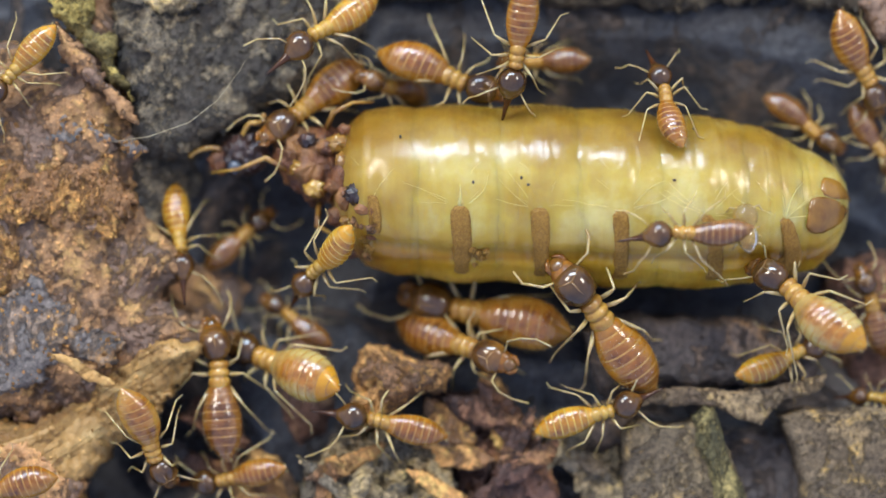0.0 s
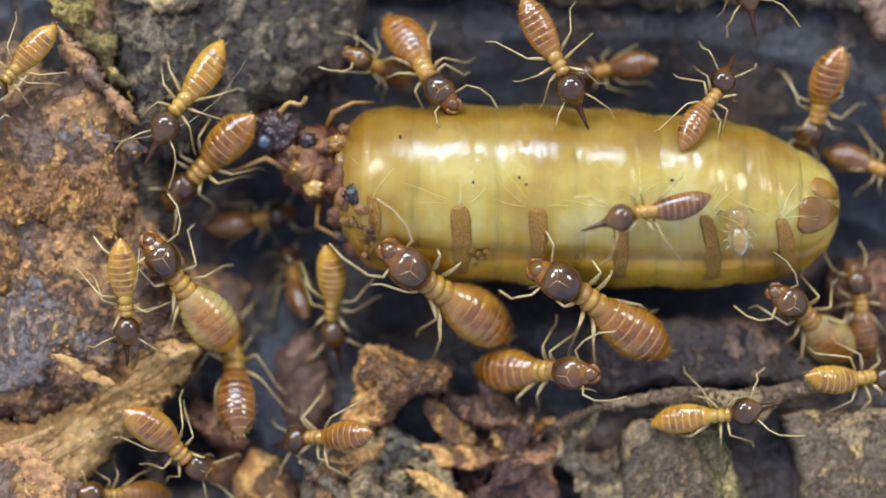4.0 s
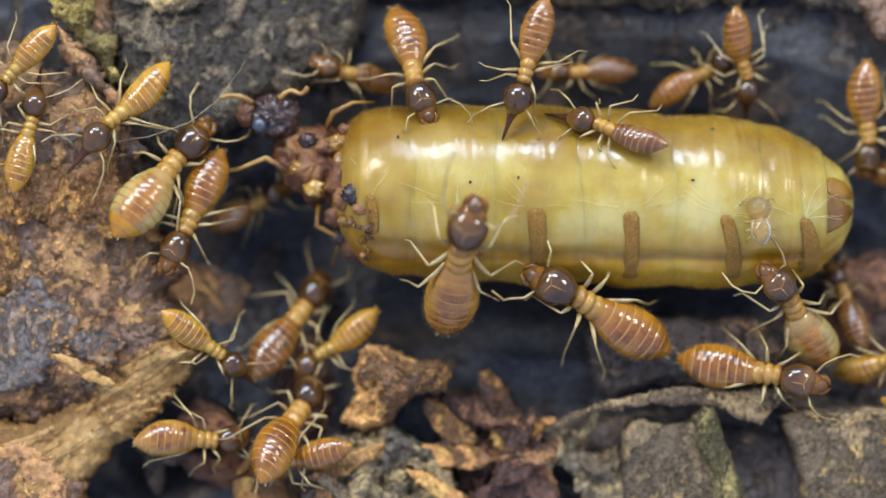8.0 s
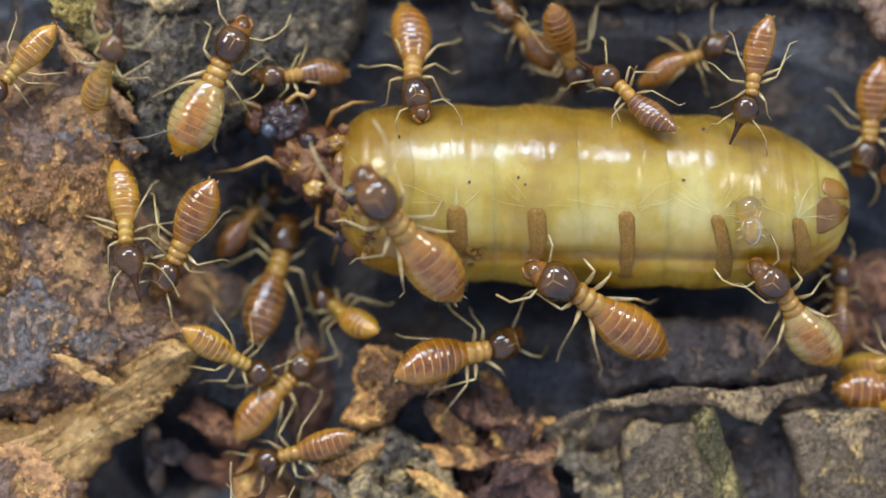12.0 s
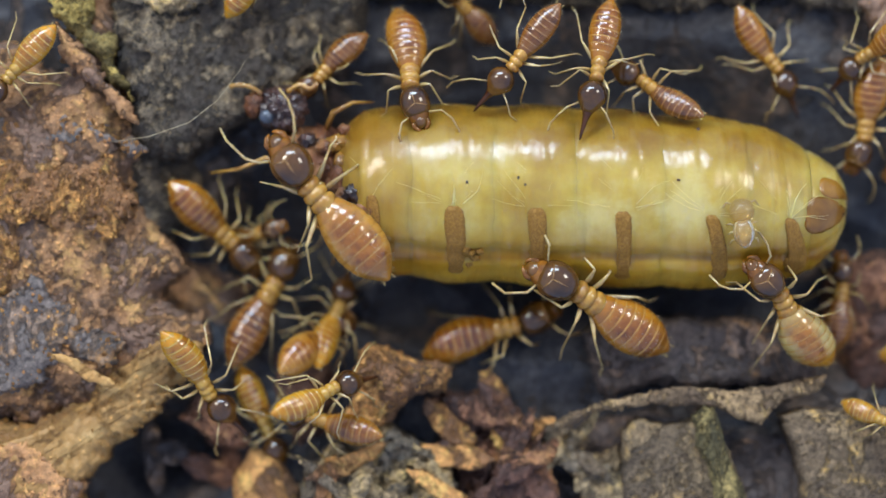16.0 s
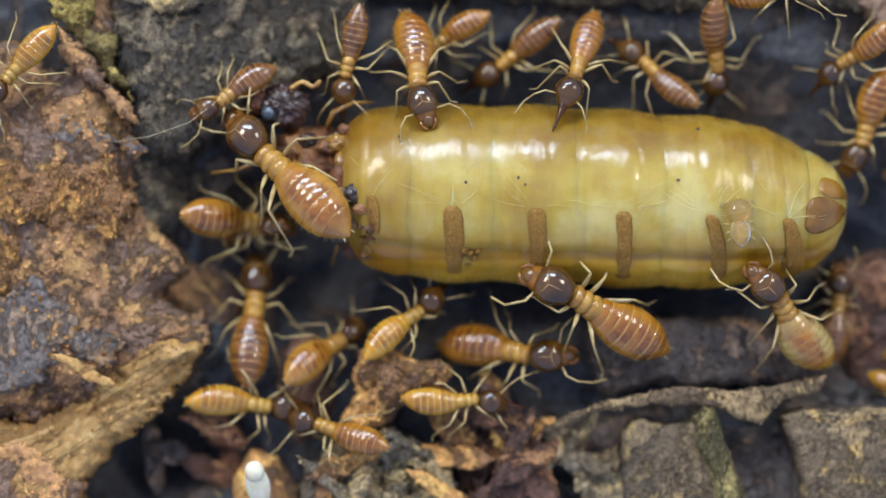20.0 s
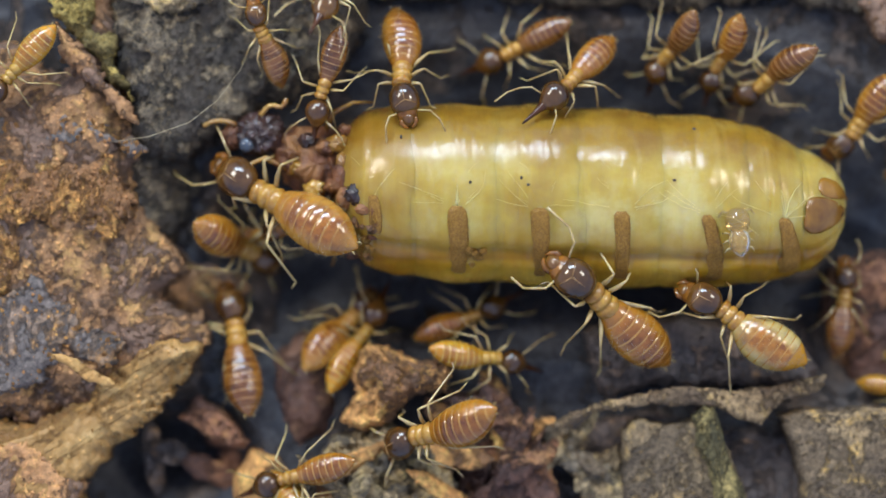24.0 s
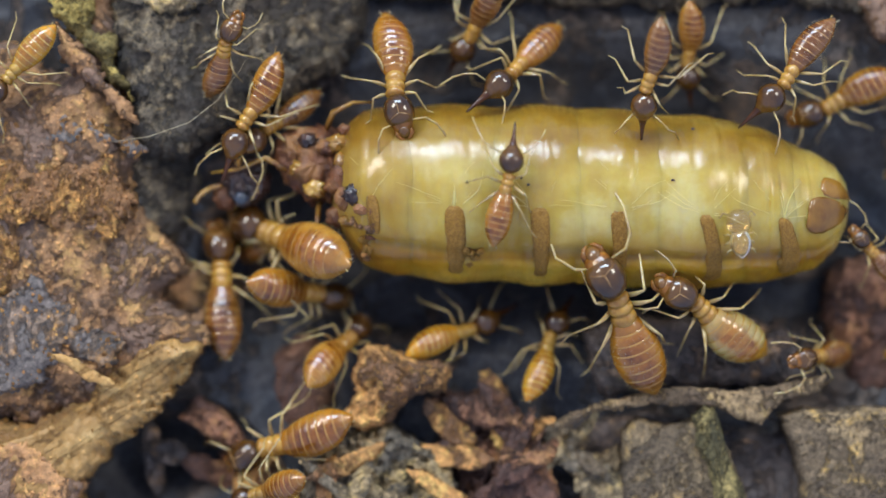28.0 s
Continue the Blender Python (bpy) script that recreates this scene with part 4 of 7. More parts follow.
def build_termite(kind, fat, name, label, tone, droop=0.0, bend=0.0, turn=0.0, seed=0):
    plate_mat = {"amber": TERGITE, "yellow": TERGITE_S, "pale": TERGITE_P, "clear": TERGITE_F, "brown": TERGITE_D}[tone]
    soldier = kind == "s"
    rng = random.Random(500 + seed)
    thing = tagged(new(name), label, "termite", "termites of the colony")

    def curl(piece):
        """The sideways bend and the sag of the abdomen."""
        v, f = piece
        out = []
        for x, y, z in v:
            u = max(0.0, (0.14 - x) / 0.64)
            out.append((x + 0.5 * bend * u * y, y + bend * u * u * 0.64, z + droop * u * u))
        return out, f

    # head, turned a little on the neck
    pivot = Matrix.Translation((0.35, 0, 0.2))
    swing = pivot @ pose(0, 0, 0, rng.uniform(-9, 9), rng.uniform(-4, 10), turn) @ pivot.inverted()
    if soldier:
        pear = ((0.345, 0.012), (0.36, 0.055), (0.385, 0.094), (0.42, 0.124), (0.46, 0.141), (0.50, 0.145), (0.54, 0.137), (0.58, 0.117), (0.612, 0.092), (0.64, 0.068), (0.665, 0.05))
        head = part("head", mesh_of("head", *loft([(x, 0.215 - 0.09 * max(0, x - 0.5), w, w * 0.93) for x, w in pear[::-1]], 24), HEAD, scale=1), thing, "glossy dark brown pear-shaped head")
        sn = [(0.64, 0.2, 0.066, 0.062), (0.672, 0.197, 0.047, 0.045), (0.71, 0.192, 0.034, 0.034), (0.77, 0.184, 0.0245, 0.0245), (0.84, 0.176, 0.018, 0.018), (0.90, 0.168, 0.0135, 0.0135), (0.935, 0.164, 0.006, 0.006)]
        part("snout", mesh_of("snout", *loft(sn[::-1], 12), SNOUT, scale=1), head, "pointed dark snout")
    else:
        st = []
        for i in range(19):
            c = math.cos(math.pi * i / 18)
            s = math.sin(math.pi * i / 18)
            st.append((0.49 + 0.145 * c, 0.21 - 0.012 * c, max(0.004, (0.137 + 0.007 * c) * s ** 0.7), max(0.004, 0.125 * s ** 0.8)))
        head = part("head", mesh_of("head", *loft(st[::-1], 26), HEAD, scale=1), thing, "glossy round dark brown head")
        mp = [(0.54, 0.196, 0.106, 0.104), (0.575, 0.195, 0.104, 0.094), (0.60, 0.19, 0.100, 0.082), (0.622, 0.182, 0.092, 0.072), (0.648, 0.172, 0.082, 0.058), (0.67, 0.162, 0.06, 0.046)]
        face = part("face", mesh_of("face", *loft(mp[::-1], 18), HEAD_PALE, scale=1), head, "amber face plate")
        lip = [(0.64, 0.178, 0.052, 0.05), (0.672, 0.172, 0.055, 0.05), (0.70, 0.16, 0.045, 0.04), (0.722, 0.148, 0.02, 0.018)]
        part("lip", mesh_of("lip", *loft(lip[::-1], 14), HEAD, scale=1), face, "dark bulging lip")
        for sgn in (1, -1):
            jaw = tube([(0.645, sgn * 0.06, 0.16), (0.69, sgn * 0.062, 0.15), (0.722, sgn * 0.04, 0.14), (0.738, sgn * 0.012, 0.135)], [0.026, 0.024, 0.016, 0.005], 8)
            part("jaw", mesh_of("jaw", *jaw, HEAD_PALE, scale=1), face)
        seam = tube([(0.352, 0, 0.245), (0.38, 0, 0.288), (0.44, 0, 0.328), (0.5, 0, 0.336), (0.55, 0, 0.324)], [0.0055] * 5, 5)
        seam = join(seam, tube([(0.55, 0, 0.324), (0.565, 0.05, 0.308), (0.575, 0.09, 0.272)], [0.0055] * 3, 5), tube([(0.55, 0, 0.324), (0.565, -0.05, 0.308), (0.575, -0.09, 0.272)], [0.0055] * 3, 5))
        part("head_seam", mesh_of("head_seam", *seam, SEAM, scale=1), head, "fine pale seam on the head")
    head.matrix_basis = swing
    for sgn in (1, -1):
        out, way = rng.uniform(0.85, 1.25), rng.uniform(-0.10, 0.06)
        if soldier:
            pts = [(0.58, sgn * 0.10, 0.22), (0.65, sgn * 0.20 * out, 0.29), (0.73, sgn * 0.27 * out, 0.27), (0.84 + way, sgn * 0.33 * out, 0.18), (0.95 + way, sgn * 0.36 * out, 0.07)]
        else:
            pts = [(0.60, sgn * 0.09, 0.2), (0.65, sgn * 0.17 * out, 0.28), (0.73, sgn * 0.23 * out, 0.25), (0.84 + way, sgn * 0.26 * out, 0.15), (0.93 + way, sgn * 0.25 * out, 0.05)]
        v, f = bead_line(pts, 0.0108, 14)
        part("antenna", mesh_of("antenna", v, f, LEG, scale=1), head, "pale beaded antenna")
    # thorax, three overlapping shields
    tw = 0.066 if soldier else 0.078
    th = [(0.37, 0.2, 0.4 * tw, 0.04), (0.348, 0.2, 0.55 * tw, 0.05), (0.342, 0.2, 1.05 * tw, 0.075), (0.315, 0.2, 1.12 * tw, 0.085), (0.288, 0.2, 0.98 * tw, 0.08),
          (0.282, 0.2, 0.78 * tw, 0.07), (0.272, 0.2, 1.05 * tw, 0.08), (0.245, 0.2, 1.16 * tw, 0.09), (0.217, 0.2, 1.02 * tw, 0.085), (0.21, 0.2, 0.8 * tw, 0.072),
          (0.20, 0.2, 1.1 * tw, 0.085), (0.165, 0.195, 1.22 * tw, 0.095), (0.125, 0.19, 1.0 * tw, 0.085), (0.095, 0.19, 0.8 * tw, 0.07)]
    part("thorax", mesh_of("thorax", *loft(th, 16), THORAX_Y if tone == "yellow" else THORAX, scale=1), thing, "pale amber thorax")
    # abdomen: pale skin that stands up in rings between the sunken back plates
    plates = 9
    x0, x1 = 0.14, -0.5
    ridge = {"yellow": 0.052, "amber": 0.036, "brown": 0.034, "pale": 0.022, "clear": 0.016}[tone] + (0.014 if soldier else 0.0)

    def ring(u, k=1.0):
        w = abdomen_profile(u, fat)
        return (x0 + (x1 - x0) * u, 0.19, max(0.003, w * k), max(0.003, w * 0.86 * k))

    def skin(u):
        d = abs(u * plates - round(u * plates)) if 0.5 < u * plates < plates - 0.5 else 0.5
        return ring(u, 0.978 + (ridge + 0.012) * math.exp(-(d / 0.09) ** 2))

    n = 100
    ab = part("abdomen", mesh_of("abdomen", *curl(loft([skin(i / n) for i in range(n + 1)], 28)), {"brown": BELLY_D, "yellow": BELLY_Y}.get(tone, BELLY), scale=1), thing, "pale translucent abdomen")
    for p in range(plates):
        u0, u1 = (p + 0.055) / plates, (p + 0.945) / plates
        if p == plates - 1:
            u1 = 0.995
        st = []
        for i in range(7):
            v = i / 6
            st.append(ring(u0 + (u1 - u0) * v, 0.990 + 0.020 * math.sin(math.pi * v) ** 0.7))
        arc = (1.62 if tone in ("pale", "clear") else 1.85) if p < plates - 1 else 2.6
        mat = TIP if p >= plates - 2 and tone in ("yellow", "clear") else plate_mat
        v, f = curl(loft(st, 22, (-arc, arc)))
        part("back_plate", mesh_of("back_plate", v, f, mat, scale=1), ab, "glossy amber back plate")
    for sgn in (1, -1):
        v, f = curl(tube([(-0.46, sgn * 0.03, 0.19), (-0.495, sgn * 0.04, 0.2), (-0.51, sgn * 0.044, 0.205)], [0.009, 0.006, 0.002], 5))
        part("tail_feeler", mesh_of("tail_feeler", v, f, LEG, scale=1), ab)
    hairs = []
    for _ in range(220):
        u, a = rng.uniform(0.12, 0.99), rng.uniform(-2.2, 2.2)
        x, z, w, h = ring(u, 1.0)
        root = Vector((x, w * math.sin(a), z + h * math.cos(a)))
        out = Vector((-0.6 - 0.6 * max(0, u - 0.7), math.sin(a), math.cos(a))).normalized()
        hairs.append(tube([root, root + out * rng.uniform(0.014, 0.034)], [0.0011, 0.0004], 3))
    v, f = curl(join(*hairs))
    tagged(part("fuzz", mesh_of("fuzz", v, f, LEG, scale=1), ab), kind="stuff")
    # legs: front, middle, hind; each side bent in its own way
    reach = 1.12 if soldier else 1.0
    for hip_x, knee_x, knee_y, foot_x, foot_y in ((0.30, 0.37, 0.16, 0.50, 0.235), (0.23, 0.20, 0.205, 0.07, 0.345), (0.15, 0.00, 0.20, -0.23, 0.31)):
        for sgn in (1, -1):
            hip = Vector((hip_x, sgn * tw * 0.8, 0.15))
            knee = Vector((knee_x + rng.uniform(-0.035, 0.035), sgn * (knee_y * reach + rng.uniform(-0.02, 0.03)), rng.uniform(0.23, 0.31)))
            foot = Vector((foot_x + rng.uniform(-0.08, 0.08), sgn * (foot_y * reach + rng.uniform(-0.05, 0.05)), 0.012))
            toe = foot + Vector((rng.uniform(0.01, 0.06) * (1 if foot_x > 0.3 else -1), sgn * rng.uniform(0.05, 0.08), 0))
            toe.z = 0.0
            d = knee - hip
            v, f = tube([Vector((0, 0, 0)), d * 0.2 + Vector((0, 0, 0.012)), d * 0.5 + Vector((0, 0, 0.02)), d * 0.85 + Vector((0, 0, 0.008)), d], [0.012, 0.0165, 0.0175, 0.0115, 0.0082], 8)
            leg = part("leg", mesh_of("leg", v, f, LEG, scale=1), thing, "thin straw-coloured leg", hip)
            e = foot - knee
            v, f = tube([Vector((0, 0, 0)), e * 0.1, e * 0.55, e * 0.95, e, (e + toe - knee) * 0.5, toe - knee], [0.0082, 0.0100, 0.0090, 0.0076, 0.0055, 0.0055, 0.0032], 7)
            part("shin", mesh_of("shin", v, f, LEG, scale=1), leg, "", knee - hip)
    return thing


FORMS = {
    "w": ("w", 0.175, "worker_termite", "plump amber worker termite with pale rings and dark head", "amber"),
    "d": ("w", 0.165, "worker_termite", "dull brown worker termite with dark round head", "brown"),
    "p": ("w", 0.18, "worker_termite", "pale pinkish-amber worker termite with dark round head", "pale"),
    "f": ("w", 0.200, "worker_termite", "swollen worker termite, pale translucent abdomen and dark head", "clear", -0.02),
    "s": ("s", 0.15, "soldier_termite", "slender amber soldier termite with dark snouted head", "amber"),
    "b": ("s", 0.14, "soldier_termite", "slender brown soldier termite with dark snouted head", "brown"),
    "y": ("s", 0.150, "soldier_termite", "slender orange-yellow soldier termite with dark snouted head", "yellow"),
}
STANCES = ((0.03, -6), (-0.16, 14), (0.15, -16), (-0.05, 9))    # bend of the abdomen, turn of the head
BASES = {}


def termite(kind, length, label=""):
    """One termite of that length from head to tail, in millimetres; each form has a few stances."""
    count = BASES.setdefault(kind, [])
    if len(count) < len(STANCES):
        bend, turn = STANCES[len(count)]
        form = FORMS[kind] + (0.0,) * (6 - len(FORMS[kind]))
        ob = build_termite(*form, bend, turn, len(BASES) * 10 + len(count))
    else:
        ob = copy_thing(count[len(count) % len(STANCES)], Matrix.Identity(4))
    count.append(ob)
    ob.scale = (length * MM,) * 3
    return tagged(ob, label)


# ---- pale young ----
def build_larva(name, label, skin, limbs=True, long=0.64, big=1.0, wide=0.17):
    thing = tagged(new(name), label, "larva", "termite young")
    st = [(0.30 + 0.2 * math.cos(math.pi * i / 12), 0.2, max(0.004, 0.2 * big * math.sin(math.pi * i / 12) ** 0.8), max(0.004, 0.18 * math.sin(math.pi * i / 12) ** 0.8)) for i in range(13)]
    head = part("head", mesh_of("head", *loft(st[::-1], 18), skin, scale=1), thing, "round milky head")
    st = [(0.14 + 0.12 * (long > 0.7) - long * u, 0.17, max(0.004, wide * math.sin(math.pi * (0.2 + 0.8 * u)) ** 0.6), max(0.004, 0.15 * math.sin(math.pi * (0.2 + 0.8 * u)) ** 0.6)) for u in [i / 14 for i in range(15)]]
    part("body", mesh_of("body", *loft(st, 18), skin, scale=1), thing, "soft body")
    for sgn in (1, -1) if limbs else ():
        v, f = bead_line([(0.42, sgn * 0.12, 0.2), (0.46, sgn * 0.22, 0.2), (0.40, sgn * 0.28, 0.12)], 0.014, 8)
        part("antenna", mesh_of("antenna", v, f, LEG, scale=1), head)
        for x in (0.1, 0.0, -0.1):
            v, f = tube([(x, sgn * 0.1, 0.12), (x * 1.3, sgn * 0.19, 0.14), (x * 1.6, sgn * 0.23, 0.0)], [0.018, 0.014, 0.008], 6)
            part("leg", mesh_of("leg", v, f, LEG, scale=1), thing)
    return thing


larva = build_larva("termite_larva", "tiny translucent pale larva clinging to the queen", HONEY, True, 0.42)
larva.scale = (2.8 * MM,) * 3
white_larva = build_larva("termite_larva", "plump white larva crossing the dark hollow", LARVA, False, 0.80, 0.95, 0.24)
white_larva.scale = (2.3 * MM,) * 3

# ---- a loose hair, a splinter and crumbs ----
hair_pts = [(*(-14.475, 4.675), 1.5), (*(-12.85, 4.9), 1.6), (*(-11.1, 5.525), 1.4), (*(-9.85, 6.525), 1.2), (*(-8.85, 7.9), 1.1), (*(-8.6, 8.4), 0.8)]
v, f = tube(hair_pts, [0.006, 0.011, 0.012, 0.010, 0.007, 0.004], 5)
tagged(new("plant_fibre", mesh_of("plant_fibre", v, f, HAIR)), "single pale curved plant fibre lying on bark", "fibre")
bark("wood_splinter", "thin curled tan wood splinter lying on bark", "splinter",
     [(-17.1, -4.5), (-16.5, -4.55), (-15.9, -4.75), (-15.3, -5.2), (-14.5, -5.6), (-14.2, -5.95), (-14.7, -6.05), (-15.5, -5.75), (-16.2, -5.2), (-16.8, -4.85)],
     2.0, 0.3, TAN, 0.7, 0.14, 0.2, 0.08, 0.05, seed=57, tilt=(-0.12, 0.12), crumbs=2, grit=1.0)


def at(x, y, z, turn, nose=0.0):
    """A pose from millimetres, the heading and the lift of the head, in degrees."""
    return pose(x * MM, y * MM, z * MM, 0, -nose, turn)


a1 = termite("y", 3.92)
a2 = termite("y", 4.59)
a3 = termite("w", 4.97)
a4 = termite("f", 5.54)
a5 = termite("w", 4.97)
a6 = termite("s", 4.56)
a7 = termite("b", 4.26)
a8 = termite("d", 3.59)
a9 = termite("s", 3.87)
a10 = termite("b", 4.07)
a11 = termite("s", 4.14)
a12 = termite("b", 4.45)
a13 = termite("w", 4.48)
a14 = termite("d", 3.59)
a15 = termite("d", 3.31)
a16 = termite("w", 6.34)
a17 = termite("f", 5.34)
a20 = termite("y", 4.14)
a21 = termite("y", 4.24)
a22 = termite("w", 5.50)
a23 = termite("p", 6.60)
a24 = termite("y", 4.15)
a25 = termite("p", 4.43)
a26 = termite("y", 4.20)
a28 = termite("s", 4.34)
a30 = termite("y", 4.04)
a31 = termite("w", 5.42)
a32 = termite("s", 4.01)
a33 = termite("d", 5.30)
a34 = termite("d", 3.40)
a35 = termite("d", 3.21)
a36 = termite("y", 4.06)
a37 = termite("d", 3.60)
a38 = termite("b", 3.95)
a39 = termite("s", 4.41)
a40 = termite("s", 3.75)
a41 = termite("y", 3.01)
a42 = termite("w", 3.92)
a43 = termite("d", 3.73)
a45 = termite("y", 2.80)
a46 = termite("d", 2.99)
a47 = termite("s", 3.83)
COLONY = [a1, a2, a3, a4, a5, a6, a7, a8, a9, a10, a11, a12, a13, a14, a15, a16, a17, a20, a21, a22, a23, a24, a25, a26, a28, a30, a31, a32, a33, a34, a35, a36, a37, a38, a39, a40, a41, a42, a43, a45, a46, a47]


SHIFTS = (
    ((0, 0.00), (1, 0.00), (2, 0.00), (3, 0.00), (6, -0.05), (7, -0.05), (8, -0.10), (9, -0.10), (10, -0.10), (12, -0.05), (15, -0.05), (18, -0.05), (21, -0.05), (24, 0.03), (26, 0.08), (28, -0.05)),
    ((0, 0.05), (1, 0.08), (2, 0.08), (3, 0.08), (6, -0.03), (7, -0.03), (8, -0.08), (9, -0.12), (10, -0.18), (12, -0.12), (15, -0.20), (18, -0.23), (21, -0.28), (24, -0.08), (26, 0.03), (28, -0.20)),
    ((0, 0.03), (1, 0.03), (2, 0.00), (3, -0.03), (6, -0.10), (7, -0.10), (8, -0.10), (9, -0.10), (10, -0.10), (12, -0.10), (15, -0.10), (18, -0.10), (21, -0.10), (24, 0.03), (26, 0.03), (28, 0.03)),
    ((0, 0.00), (1, 0.00), (2, 0.00), (3, 0.00), (6, -0.05), (7, 0.00), (8, 0.45), (9, 0.45), (10, 0.38), (12, 0.25), (15, 0.12), (18, 0.10), (21, 0.15), (24, 0.05), (26, 0.03), (28, -0.08)),
    ((0, 0.03), (1, -0.03), (2, -0.08), (3, -0.05), (6, -0.12), (7, 0.03), (8, 0.83), (9, 0.83), (10, 0.73), (12, 0.43), (15, 0.23), (18, 0.20), (21, 0.18), (24, 0.03), (26, 0.00), (28, -0.03)),
    ((0, 0.05), (1, -0.03), (2, -0.10), (3, -0.15), (6, -0.12), (7, 0.18), (8, 0.90), (9, 0.85), (10, 0.78), (12, 0.55), (15, 0.30), (18, 0.18), (21, 0.15), (24, 0.00), (26, -0.08), (28, -0.03)),
    ((0, 0.08), (1, -0.08), (2, -0.18), (3, -0.30), (6, -0.33), (7, -0.33), (8, 0.30), (9, 0.50), (10, 0.45), (12, 0.12), (15, 0.00), (18, 0.00), (21, 0.00), (24, -0.03), (26, -0.10), (28, 0.08)),
)
HEAD_WAY = [(0, -8.85, 4.28, -1.2, 23), (1, -8.30, 4.23, -1.0, 23), (2, -8.22, 3.58, -1.0, 33), (3, -7.55, 4.40, -0.5, 21), (6, -7.23, 5.95, 0.0, -1), (7, -7.23, 6.08, 0.0, -2), (8, -7.45, 5.88, 0.0, 0), (9, -7.35, 5.83, 0.0, 1), (10, -7.35, 6.08, 0.0, -2), (11, -7.45, 5.98, 0.0, -1), (12, -7.10, 5.68, -0.2, 3), (15, -7.10, 6.23, 0.0, -5), (17, -7.15, 6.15, 0.0, -4), (19, -6.98, 6.33, 0.0, -6), (21, -7.15, 6.33, 0.0, -6), (24, -8.15, 5.12, -0.4, 11), (25, -8.55, 4.48, -0.8, 20), (26, -8.45, 3.98, -0.9, 27), (27, -8.80, 2.98, -1.3, 41), (28, -8.80, 2.98, -1.3, 41)]


def gait(ob):
    """Steps of the legs and play of the antennae, as quick as the body moves along its keys."""
    curves = ob.animation_data.action.layers[0].strips[0].channelbag(ob.animation_data.action_slot).fcurves
    rng = random.Random(len(ob.name) * 7 + COLONY.index(ob))
    stride, rows = rng.uniform(0, 6.28), []
    last = None
    for i in range(57):
        here = Vector([curves.find("location", index=k).evaluate(frame(i / 2)) for k in range(3)])
        way = (here - last).length / ob.scale[0] if last else 0.0
        stride += min(2.4, way * 9.0)
        rows.append((i / 2, stride, min(1.0, way * 14)))
        last = here
    limb = 0
    for child in ob.children:
        if child.name.startswith("leg"):
            spot, phase = child.location.copy(), (limb % 2) * math.pi + (limb // 2 % 2) * math.pi
            side = 1 if spot.y > 0 else -1
            rest = side * rng.uniform(-14, 14)
            walk(child, [(t, pose(*spot, 0, 0, rest + side * 17 * a * math.sin(s + phase))) for t, s, a in rows])
            limb += 1
        elif child.name.startswith("head"):
            for feeler in child.children:
                if feeler.name.startswith("antenna"):
                    lean = rng.uniform(0, 6.28)
                    pivot = Matrix.Translation((0.59, 0, 0.2))
                    back = pivot.inverted()
                    walk(feeler, [(t / 2, pivot @ pose(0, 0, 0, 0, 4 * math.sin(t * 1.7 + lean), 8 * math.sin(t * 1.1 + lean)) @ back) for t in range(0, 57, 2)])


